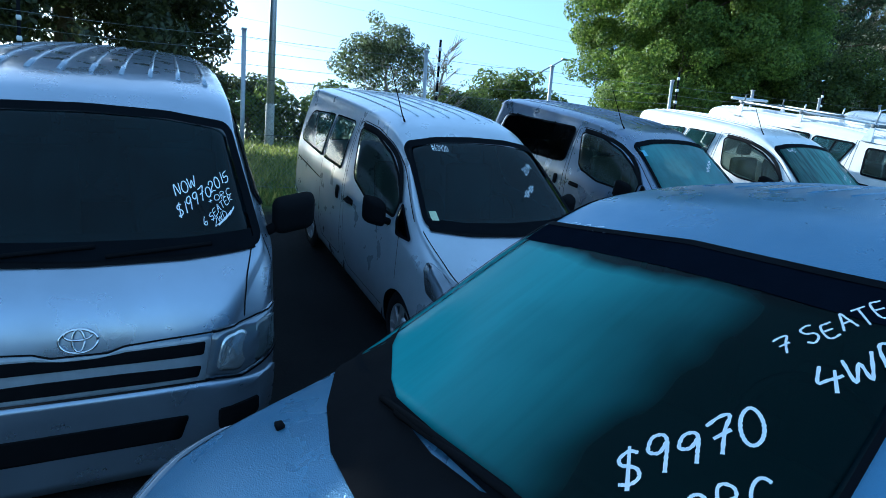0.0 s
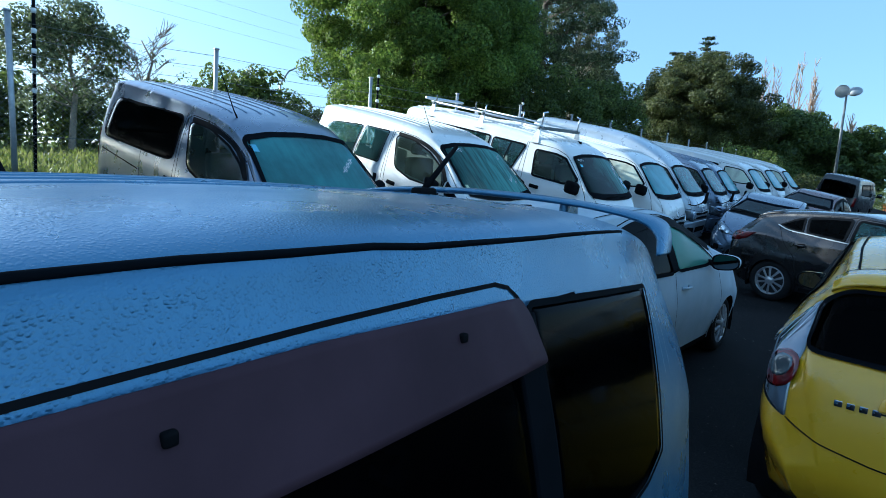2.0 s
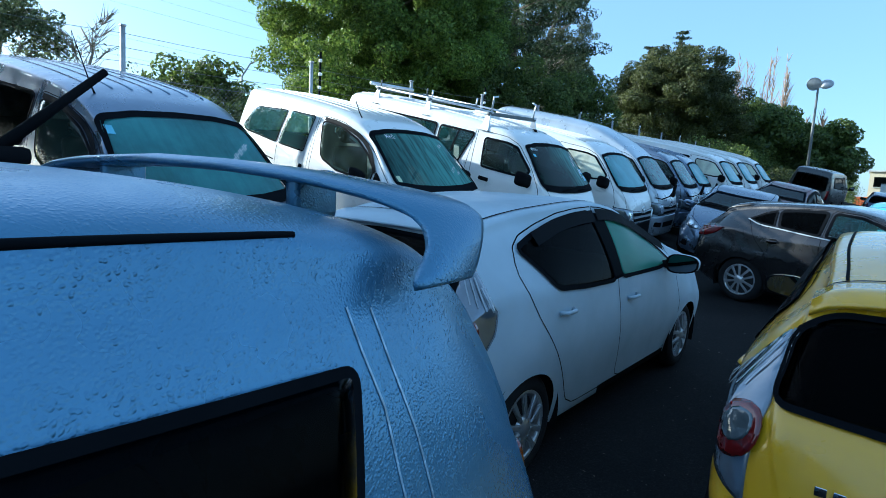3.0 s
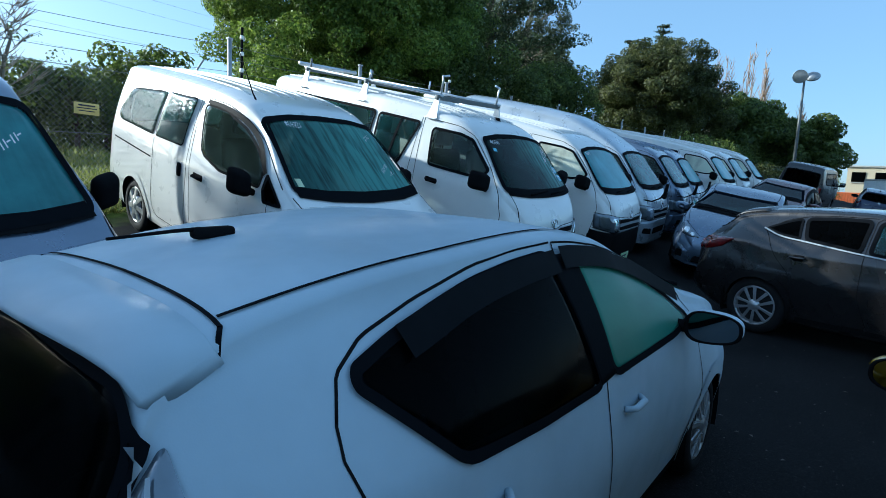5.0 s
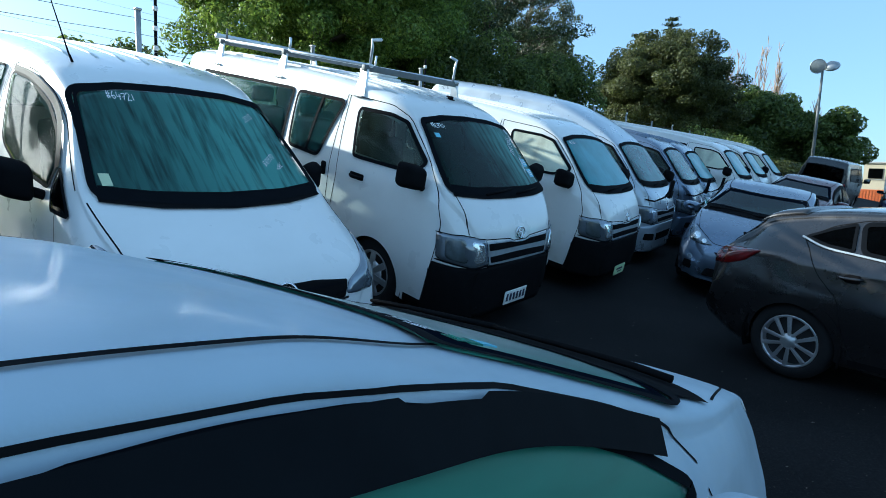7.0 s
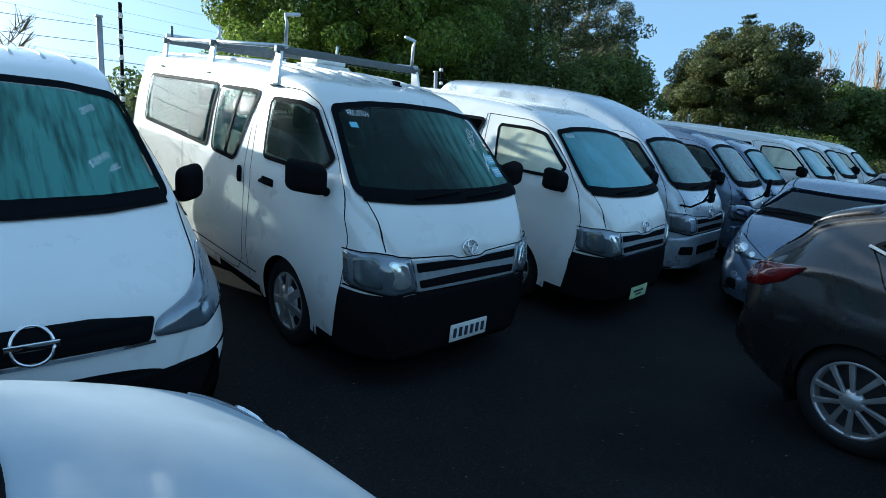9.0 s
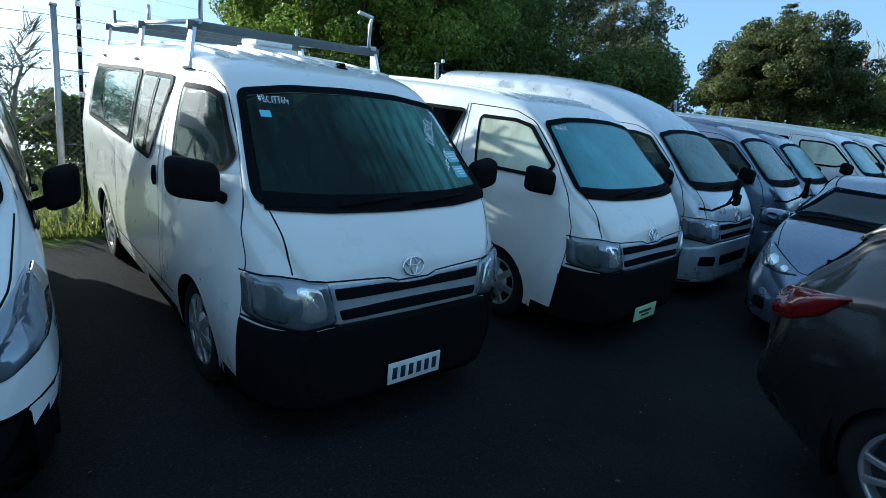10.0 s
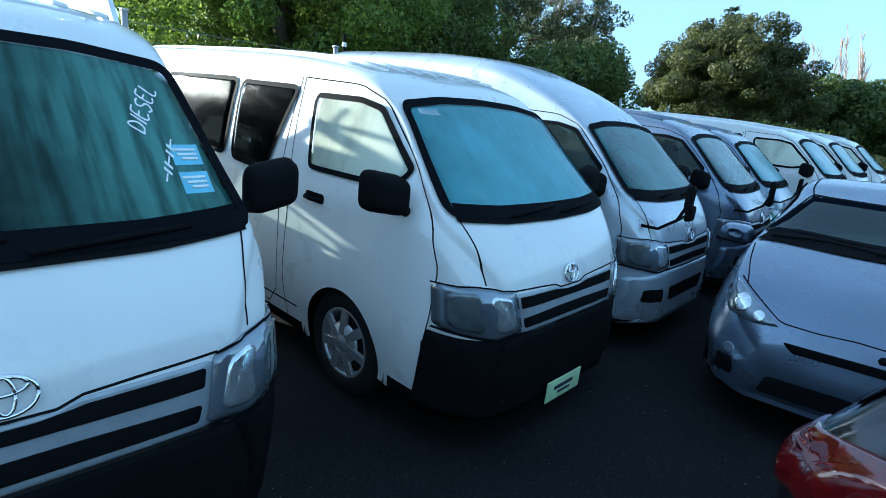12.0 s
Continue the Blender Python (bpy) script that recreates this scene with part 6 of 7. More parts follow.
# ---- roof rack ----
def roof_rack(m):
    root = new("roof_rack")
    root.matrix_basis = m
    for y in (1.55, 2.75, 3.95):
        z = 2.06 + 0.02 * min(1, y - 1.5)
        bar = part("crossbar", box_bm(1.36, .05, .055, (0, y, z), .010), GALV_DARK, root)
        for sx in (-1, 1):
            foot = [(sx * .70, y - .075, z - .245), (sx * .70, y + .075, z - .245), (sx * .655, y + .03, z - .01), (sx * .655, y - .03, z - .01)]
            bm = bmesh.new()
            low = [bm.verts.new(p) for p in foot]
            low2 = [bm.verts.new((p[0] - sx * .022, p[1], p[2])) for p in foot]
            bm.faces.new(low)
            bm.faces.new(low2[::-1])
            for q in range(4):
                bm.faces.new((low[q], low2[q], low2[(q + 1) % 4], low[(q + 1) % 4]))
            bmesh.ops.recalc_face_normals(bm, faces=bm.faces)
            part("leg", join_bm(bm, box_bm(.07, .16, .016, (sx * .695, y, z - .243), .005)), ALU, bar, smooth=False)
            tall = .24 if y < 2 else .15
            part("load_stop", tube_bm([(sx * .60, y, z + .02), (sx * .60, y, z + tall * .8), (sx * .615, y, z + tall), (sx * (.60 - .10), y, z + tall + .02)] if y < 2 else [(sx * .60, y, z + .02), (sx * .60, y, z + tall)], .013, 8), ALU if y < 3 else GALV_DARK, bar)
    for sx in (-1, 1):
        part("side_rail", tube_bm([(sx * .62, 1.50, 2.085), (sx * .62, 2.75, 2.10), (sx * .62, 4.05, 2.10)], .016, 8), ALU, root)
    part("roller", tube_bm([(-.55, 4.28, 2.14), (.55, 4.28, 2.14)], .03, 10), ALU, root)
    return tagged(root, "aluminium ladder rack with load stops on a van roof", "roof rack")


rack = roof_rack(van_rack.matrix_basis @ Matrix.Translation((0, 0, -0.012)))
marker = new("roof_marker")
marker.matrix_basis = van_rack.matrix_basis @ Matrix.Translation((0.18, 1.22, 1.895))
part("marker_base", box_bm(.06, .09, .02, (0, 0, .0), .006), BLACK, marker)
part("marker_lens", box_bm(.045, .07, .035, (0, 0, .02), .012), BLACK, marker)
tagged(marker, "small black marker lamp on a van roof", "marker lamp")
vent = new("roof_vent")
vent.matrix_basis = van_rack.matrix_basis @ Matrix.Translation((0.05, 2.1, 1.955))
part("vent_base", box_bm(.34, .34, .05, (0, 0, .02), .015), PLATE_W, vent)
part("vent_cowl", box_bm(.28, .30, .05, (0, 0, .07), .02), PLATE_W, vent)
tagged(vent, "white plastic roof vent on a van roof", "roof vent")


# ---- plates, stickers and writing ----
def ring_of(cx, cy, rx, ry, a0=0.0, a1=2 * math.pi, n=12):
    return [(cx + rx * math.cos(t), cy + ry * math.sin(t)) for t in np.linspace(a0, a1, n)]


S_STROKE = [(.48, .90), (.30, 1.0), (.06, .86), (.12, .62), (.42, .44), (.46, .16), (.24, 0), (.02, .12)]
GLYPHS = {      # pen strokes in a box one high
    "0": [ring_of(.26, .5, .24, .5, 1.9, 8.2)], "O": [ring_of(.28, .5, .27, .5, 1.8, 8.1)],
    "1": [[(.24, 1.0), (.18, .02)]], "I": [[(.16, 1.0), (.12, .0)]],
    "2": [[(.04, .78), (.18, .98), (.42, .94), (.46, .68), (.24, .34), (.02, .02), (.30, .06), (.56, .0)]],
    "3": [[(.04, .92), (.32, 1.0), (.46, .80), (.20, .55), (.46, .36), (.40, .06), (.02, .06)]],
    "4": [[(.16, 1.0), (.02, .42), (.30, .40), (.58, .46)], [(.44, .74), (.34, -.12)]],
    "5": [[(.14, .98), (.08, .58), (.36, .58), (.48, .30), (.30, .02), (.02, .06)], [(.14, .98), (.52, 1.02)]],
    "6": [[(.40, 1.0), (.14, .66), (.03, .28), (.22, .0), (.46, .16), (.38, .42), (.08, .32)]],
    "7": [[(.0, .90), (.52, 1.0), (.36, .55), (.22, -.04)], [(.10, .46), (.50, .56)]],
    "9": [[(.46, .78), (.26, .50), (.04, .66), (.14, .96), (.40, .96), (.46, .74), (.40, .35), (.34, -.02)]],
    "$": [S_STROKE, [(.30, 1.16), (.20, -.16)]],
    "#": [[(.20, .98), (.10, .02)], [(.42, .98), (.32, .02)], [(.0, .66), (.54, .70)], [(-.02, .32), (.52, .36)]],
    "+": [[(.22, .78), (.20, .22)], [(.0, .50), (.44, .52)]],
    "A": [[(.0, .0), (.14, .5), (.28, 1.0), (.40, .5), (.52, .0)], [(.08, .38), (.48, .44)]],
    "B": [[(.06, .0), (.08, 1.0), (.38, .92), (.36, .62), (.08, .54), (.44, .42), (.42, .08), (.06, .0)]],
    "C": [ring_of(.32, .5, .28, .5, .8, 5.4)], "D": [[(.06, .0), (.08, .98), (.36, .92), (.54, .60), (.44, .16), (.04, .0)]],
    "E": [[(.48, 1.0), (.08, .94), (.06, .04), (.50, .02)], [(.07, .52), (.40, .54)]],
    "K": [[(.08, 1.0), (.06, .0)], [(.48, .96), (.08, .48), (.50, .0)]], "L": [[(.10, 1.0), (.06, .04), (.48, .02)]],
    "N": [[(.02, .0), (.08, .98), (.44, .04), (.50, 1.0)]],
    "R": [[(.04, .0), (.08, 1.0), (.40, .92), (.40, .62), (.08, .50), (.50, .0)]], "S": [S_STROKE],
    "T": [[(.0, .98), (.54, 1.0)], [(.27, 1.0), (.23, .0)]],
    "W": [[(.0, .98), (.12, .04), (.32, .66), (.46, .04), (.66, 1.0)]],
    "v": [[(.0, .40), (.14, .12), (.60, .52)]], " ": []}


def write_along(car, view, text, start, end, up, parent, pen=0.10):
    """Marker-pen writing from start to end on the drawing plane of a view, its capitals as high as up."""
    rng = np.random.default_rng(sum(ord(ch) for ch in text))
    a, b, h = Vector(start), Vector(end), Vector(up)
    off = 0.0076 if car in (MP, AQ) else 0.0116
    wide = [.78 if ch == "W" else .34 if ch in " 1I" else .66 for ch in text]
    total, x0 = sum(wide), 0.0
    for ch, w in zip(text, wide):
        verts, faces = [], []
        jig, tall = rng.normal(0, .05), 1 + rng.normal(0, .07)
        for stroke in GLYPHS[ch]:
            pts = through_points(stroke, 5) if len(stroke) > 2 else [Vector(p) for p in stroke]
            flat = [a + (b - a) * ((x0 + p[0]) / total) + h * (p[1] * tall + jig + .03 * math.sin(9 * (x0 + p[0]))) for p in pts]
            half = h.length * pen * .5
            for i, p in enumerate(flat):
                d = (flat[min(i + 1, len(flat) - 1)] - flat[max(i - 1, 0)]).normalized()
                n = Vector((-d.y, d.x)) * half * (.8 + .4 * math.sin(i * 1.3 + x0 * 5) ** 2)
                verts += [car.s.onto(view, p + n, off)[0], car.s.onto(view, p - n, off)[0]]
                if i:
                    k = len(verts)
                    faces.append((k - 4, k - 3, k - 1, k - 2))
        x0 += w
        if verts:
            piece("letter", mesh_of("letter", verts, faces, MARK, False), parent, "white paint-marker letter")


def write_on(car, view, text, u, v, size, turn, parent):
    """The same, from a starting point, a letter size and a slope in degrees."""
    c, d = math.cos(radians(turn)), math.sin(radians(turn))
    long = size * .50 * len(text)
    write_along(car, view, text, (u, v), (u + long * c, v + long * d), (-d * size * .72, c * size * .72), parent)


def on_car(car, root, view, poly, mat, name, off=0.013, label=""):
    v, f = car.s.patch(view, [Vector(p) for p in poly], off, 0.004, 0.05, 3)
    return piece(name, mesh_of(name, v, f, mat, False), root, label)


def rect(u, v, w, h):
    return [(u - w / 2, v - h / 2), (u + w / 2, v - h / 2), (u + w / 2, v + h / 2), (u - w / 2, v + h / 2)]


def scrawl(car, root, u, v, w, h, turn, n):
    """Pen marks too faint to read, as plain bars."""
    c, s = math.cos(radians(turn)), math.sin(radians(turn))
    for k in range(n):
        a = (k + .5) / n * w
        quad = [(a - .004, 0), (a + .003, 0), (a + .012, h), (a + .005, h)] if k % 3 else [(a - .010, h * .45), (a + .014, h * .45), (a + .014, h * .62), (a - .010, h * .62)]
        on_car(car, root, "front", [(u + x * c - y * s, v + x * s + y * c) for x, y in quad], MARK, "scribble", 0.012)


# silver van
write_along(HI, "front", "NOW", (0.380, 1.410), (0.480, 1.448), (-.012, .042), van_left)
write_along(HI, "front", "$19970", (0.390, 1.330), (0.545, 1.415), (-.012, .044), van_left)
write_along(HI, "front", "2015", (0.535, 1.418), (0.630, 1.475), (-.014, .042), van_left)
write_along(HI, "front", "+ORC", (0.525, 1.375), (0.635, 1.417), (-.008, .026), van_left)
write_along(HI, "front", "6 SEATER", (0.500, 1.295), (0.635, 1.395), (-.012, .026), van_left)
write_along(HI, "front", "2WD", (0.545, 1.292), (0.605, 1.332), (-.010, .024), van_left)
for k in range(4):
    on_car(HI, van_left, "front", [(.56 + .018 * k, 1.295 + .012 * k), (.60 + .012 * k, 1.322 + .012 * k), (.598 + .012 * k, 1.330 + .012 * k), (.558 + .018 * k, 1.303 + .012 * k)], MARK, "scribble", 0.012)
# minivan
write_along(MP, "top", "7 SEATER", (.455, 1.328), (.592, 1.575), (-.040, .030), minivan)
write_along(MP, "top", "4WD", (.560, 1.280), (.655, 1.430), (-.045, .050), minivan)
write_along(MP, "top", "$9970", (.400, .915), (.548, 1.160), (-.050, .050), minivan, 0.105)
write_along(MP, "top", "+ORC", (.505, .890), (.630, 1.060), (-.045, .045), minivan)
write_along(MP, "top", "#64015 v", (-.560, 1.612), (-.290, 1.600), (.004, .034), minivan, 0.08)
# compact vans
write_on(NV, "front", "#63920", -.42, 1.60, .05, 0, van_a)
write_on(NV, "front", "2014", .40, 1.45, .06, 30, van_a)
scrawl(NV, van_a, .28, 1.30, .16, .036, 25, 7)
on_car(NV, van_a, "front", rect(-.62, 1.215, .055, .05), STICKER_Y, "sticker")
scrawl(NVD, van_b, .30, 1.38, .24, .036, 25, 10)
on_car(NVD, van_b, "front", rect(-.58, 1.56, .05, .05), STICKER, "sticker")
write_on(NV, "front", "#64721", -.44, 1.60, .05, 0, van_c)
write_on(NV, "front", "$10970", .38, 1.29, .038, 25, van_c)
write_on(NV, "front", "+ORC", .46, 1.265, .032, 25, van_c)
write_on(NV, "front", "2013", .40, 1.53, .04, 20, van_c)
on_car(NV, van_c, "front", rect(-.62, 1.225, .05, .05), STICKER_Y, "sticker")
# rack van
write_on(HG, "front", "#BC17764", -.56, 1.665, .042, 0, van_rack)
write_along(HG, "front", "DIESEL", (.490, 1.480), (.575, 1.630), (-.045, .030), van_rack)
scrawl(HG, van_rack, .515, 1.345, .13, .026, 62, 7)
for z in (1.425, 1.345):
    lab = on_car(HG, van_rack, "front", rect(.600, z, .10, .06), STICKER, "sticker", 0.011, "pale blue licence label")
    for k in range(3):
        on_car(HG, lab, "front", rect(.595 + .006 * k, z + .013 - .013 * k, .08 - .012 * k, .006), PLATE_W, "print_line", 0.015)
on_car(HG, van_rack, "front", rect(-.55, 1.61, .055, .03), STICKER, "sticker")
write_on(HI, "front", "#64311K", -.57, 1.665, .042, 0, van_2)
write_along(AQ, "top", "#64657", (-.40, 1.585), (.06, 1.50), (.010, .06), hatch_white)
LABEL_GREEN = plain("green_label", (0.03, 0.16, 0.11), 0.6)
lab = on_car(AQ, hatch_white, "top", rect(-.45, 1.585, .040, .075), LABEL_GREEN, "sticker", 0.009, "small green label behind the glass")
on_car(AQ, lab, "top", rect(-.448, 1.600, .022, .022), G_TEAL, "print_bar", 0.0115)
on_car(AQ, hatch_white, "top", rect(-.448, 1.515, .028, .05), STICKER, "sticker", 0.009)


def plate(car, root, view, u, v, mat, w=.36, h=.125, bars=6, ink=None):
    p, n = car.s.onto(view, (u, v), 0.03)
    sgn = -1 if view == "front" else 1
    ob = part("number_plate", box_bm(w, .008, h, (p.x, p.y, p.z), .003), mat, root)
    for k in range(bars):
        part("character_bar", box_bm(w * .085, .004, h * .55, (p.x - w * .38 + k * w * .76 / max(1, bars - 1), p.y + sgn * .005, p.z), .001, 1), ink or INK, ob)
    return ob


plate(HG, van_rack, "front", .02, .34, PLATE_W)
plate(HI, van_2, "front", .01, .25, PLATE_G, bars=0)
for k, w in enumerate((.20, .13)):
    on_car(HI, van_2, "front", rect(.0 + .01 * k, .262 - .035 * k, w, .022 - .008 * k), INK, "print_bar", 0.037)


# ---- fence behind the vans ----
def fence():
    root = new("chain_link_fence")
    y0 = 9.2
    xs = [-8.0, -4.9, -1.9, 1.1, 4.2, 6.9, 10.3, 13.1, 15.95, 19.0, 22.0, 25.0, 28.0, 31.0, 34.0, 37.0, 40.0]
    rng = np.random.default_rng(8)
    for i, x in enumerate(xs):
        z = ground_z(x, y0)
        lean = rng.normal(0, .03)
        post = part("post", tube_bm([(x, y0, z - .3), (x + lean * .5, y0, z + 1.2), (x + lean, y0, z + 2.45)], .035, 10), GALV, root)
        part("cap", box_bm(.08, .08, .03, (x + lean, y0, z + 2.46), .012), GALV, post)
        if i % 2 == 0:
            stay = tube_bm([(x + .22, y0 + .05, z + .0), (x + .22, y0 + .05, z + 2.7)], .022, 8)
            p2 = part("insulator_post", stay, BLACK, root)
            for k in range(5):
                part("insulator", box_bm(.06, .06, .07, (x + .22, y0 + .05, z + 1.5 + .26 * k), .02), PLATE_W, p2)
    zs = lambda x: ground_z(x, y0)
    for k, h in enumerate((.08, .9, 1.75, 1.95, 2.15, 2.35)):
        pts = []
        for a, b in zip(xs, xs[1:]):
            for t in (0, .25, .5, .75):
                x = a + (b - a) * t
                pts.append((x, y0, zs(x) + h - .03 * math.sin(math.pi * t)))
        pts.append((xs[-1], y0, zs(xs[-1]) + h))
        part("wire", tube_bm(pts, .0035 if k > 2 else .005, 4), GALV_DARK, root)
    # diamond mesh
    verts, faces = [], []
    pitch, r = .072, .0028
    top = 1.72
    for sgn in (1, -1):
        x = xs[0] - (0 if sgn > 0 else -top)
        while x < xs[-1]:
            a, b = Vector((x, y0 + .012 * sgn, .04)), Vector((x + sgn * top, y0 + .012 * sgn, .04 + top))
            n = len(verts)
            for p in (a, b):
                g = zs(p.x)
                for q in range(3):
                    t = 2 * math.pi * q / 3
                    verts.append((p.x + r * math.cos(t), p.y + r * math.sin(t), p.z + g))
            faces += [(n + q, n + (q + 1) % 3, n + 3 + (q + 1) % 3, n + 3 + q) for q in range(3)]
            x += pitch
    mesh = piece("wire_mesh", mesh_of("wire_mesh", verts, faces, GALV_DARK), root, "galvanised diamond mesh")
    mesh["kind"] = "stuff"
    return tagged(root, "galvanised chain-link fence with barbed wires above", "fence")


fence()
sign = new("warning_sign")
zc = 2.66
part("panel", box_bm(.30, .006, .15, (8.2, 9.15, zc), .004), plain("faded_yellow", (.55, .46, .16), .6), sign)
for k, (w, h) in enumerate(((.20, .02), (.24, .012), (.18, .012))):
    part("print_bar", box_bm(w, .004, h, (8.2, 9.146, zc + .04 - .035 * k), .001), INK, sign)
tagged(sign, "faded yellow warning sign hung on a mesh fence", "sign")

# ---- poles and lamps ----
pole = new("utility_pole")
pz = ground_z(3.55, 21.7)
part("shaft", tube_bm([(3.55, 21.7, pz - .4), (3.55, 21.7, pz + 5), (3.55, 21.7, pz + 11)], .15, 12, .10), GALV, pole)
part("butt", tube_bm([(3.55, 21.7, pz - .4), (3.55, 21.7, pz + 1.6)], .17, 12, .16), CONCRETE, pole)
tagged(pole, "tall grey steel utility pole in rough grass", "pole")
lamp = new("yard_light")
lx, ly = 43.8, 4.4
lz = ground_z(lx, ly)
part("shaft", tube_bm([(lx, ly, lz - .4), (lx, ly, lz + 4), (lx, ly, 9.2)], .10, 12, .055), GALV_DARK, lamp)
for dx, dy, turn in ((-.12, .22, 1.25), (.10, -.38, -0.9)):
    v, f = lathe([(.02, .16), (.16, .14), (.29, .02), (.31, -.02), (.28, -.01), (.14, .10), (.0, .12)], 24, "Z")
    h = piece("lamp_head", mesh_of("lamp_head", v, f, GALV), lamp, "", Matrix.Translation((lx + dx, ly + dy, 9.35)) @ Matrix.Rotation(turn, 4, "Y") @ Matrix.Scale(1.25, 4))
    v, f = lathe([(.0, -.03), (.20, -.025), (.285, -.005)], 24, "Z")
    piece("lens", mesh_of("lens", v, f, SATIN), h)
part("bracket", tube_bm([(lx, ly + .25, 9.25), (lx, ly - .4, 9.25)], .04, 8), GALV, lamp)
tagged(lamp, "tall yard light with two round floodlight heads", "street lamp")
sl = new("street_lamp")
sx_, sy_ = 20.5, 29.0
part("shaft", tube_bm([(sx_, sy_, ground_z(sx_, sy_) - .3), (sx_, sy_, 7.2), (sx_ + .5, sy_, 8.0), (sx_ + 2.0, sy_, 8.9)], .07, 8, .035), GALV, sl)
part("lamp_head", box_bm(.55, .2, .12, (sx_ + 2.2, sy_, 8.95), .04), GALV, sl)
tagged(sl, "grey street lamp with a curved arm", "street lamp")
lines = new("power_line")
for k, (z, y) in enumerate(((11.3, 35.0), (12.2, 35.4), (13.0, 35.2), (9.4, 34.6), (8.4, 34.8))):
    pts = [(x, y, z + .9 * ((x - 15) / 45) ** 2 - .4) for x in np.linspace(-30, 70, 21)]
    part("cable", tube_bm(pts, .006, 4), GALV, lines)
for x in (-30.0, 70.0):
    g = ground_z(x, 35.0)
    post = part("post", tube_bm([(x, 35.0, g - .5), (x, 35.0, 13.6)], .16, 10, .11), BARK_PALE, lines)
    part("crossarm", box_bm(.12, 1.6, .12, (x, 35.0, 12.6), .02), BARK_PALE, post)
tagged(lines, "sagging grey overhead power cables", "power line")

# ---- trees and far things ----
TREES = "trees beyond the fence"


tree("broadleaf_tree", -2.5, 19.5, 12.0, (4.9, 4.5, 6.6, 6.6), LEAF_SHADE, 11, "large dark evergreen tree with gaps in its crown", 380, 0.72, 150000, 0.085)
tree("broadleaf_tree", -14.0, 17.0, 8.5, (6.0, 5.0, 4.6, 6.6), LEAF_DARK, 12, "large dark evergreen tree beyond the grass", 90, 1.0, 40000, 0.11)
tree("slender_tree", 8.4, 22.6, 4.6, (2.1, 1.8, 2.5, 3.2), LEAF_GREY, 13, "slender grey-green tree with thin foliage", 90, 0.42, 13000, 0.06, BARK_PALE, limb_n=18, twigs=5)
tree("bare_tree", 10.6, 22.3, 4.2, (2.2, 1.0, 1.0, 3.0), LEAF_GREY, 14, "nearly leafless pale tree", 10, 0.3, 160, 0.06, BARK_PALE, limb_n=24, twigs=8)
tree("bush", 16.4, 24.8, 3.0, (2.6, 2.0, 1.9, 2.2), LEAF_DARK, 15, "dense dark green bush behind the fence", 34, 0.7, 9000, 0.10)
tree("bush", 13.0, 23.4, 2.2, (2.2, 1.8, 1.4, 1.5), LEAF_DARK, 16, "dense dark green bush behind the fence", 26, 0.6, 6000, 0.10)
tree("bush", 1.6, 29.5, 2.4, (1.5, 1.3, 1.5, 1.9), LEAF_OLIVE, 17, "round olive-green bush in a field", 24, 0.55, 5000, 0.10)
tree("bush", 3.9, 30.2, 2.2, (1.3, 1.3, 1.4, 1.7), LEAF_OLIVE, 18, "round olive-green bush in a field", 24, 0.55, 5000, 0.10)
tree("broadleaf_tree", 19.5, 16.8, 10.5, (4.7, 4.4, 6.6, 5.9), LEAF_BRIGHT, 3, "tall dense bright green broadleaf tree", 420, 0.66, 290000, 0.058)
tree("broadleaf_tree", 23.5, 18.5, 11.0, (4.6, 4.2, 6.6, 6.4), LEAF_DARK, 4, "tall dark broadleaf tree beside a brighter one", 300, 0.7, 230000, 0.052)
tree("broadleaf_tree", 27.0, 19.6, 10.0, (3.2, 3.4, 5.0, 5.6), LEAF_DARK, 19, "tall dark broadleaf tree in a dense group", 200, 0.62, 150000, 0.052)
tree("eucalyptus", 38.3, 19.8, 13.4, (3.1, 3.2, 5.0, 9.8), LEAF_GUM, 6, "tall open-crowned gum tree with hanging leaves", 120, 0.44, 42000, 0.055, BARK_PALE, limb_n=16, twigs=4)
tree("broadleaf_tree", 52.0, 15.2, 10.0, (6.0, 5.6, 5.6, 5.3), LEAF_OLIVE, 5, "broad olive-green tree with a domed crown", 520, 0.66, 190000, 0.085)
tree("broadleaf_tree", 60.0, 10.0, 6.0, (4.2, 3.6, 4.0, 3.6), LEAF_DARK, 7, "dark rounded tree far down the lot", 120, 0.9, 40000, 0.15)
tree("broadleaf_tree", 62.0, 5.8, 5.0, (3.6, 3.2, 3.3, 3.0), LEAF_DARK, 8, "dark rounded tree far down the lot", 100, 0.8, 30000, 0.15)
tree("broadleaf_tree", 47.5, 24.0, 8.0, (3.0, 3.0, 4.0, 7.0), LEAF_GREY, 9, "pale green tree with thin foliage", 40, 1.0, 9000, 0.17)


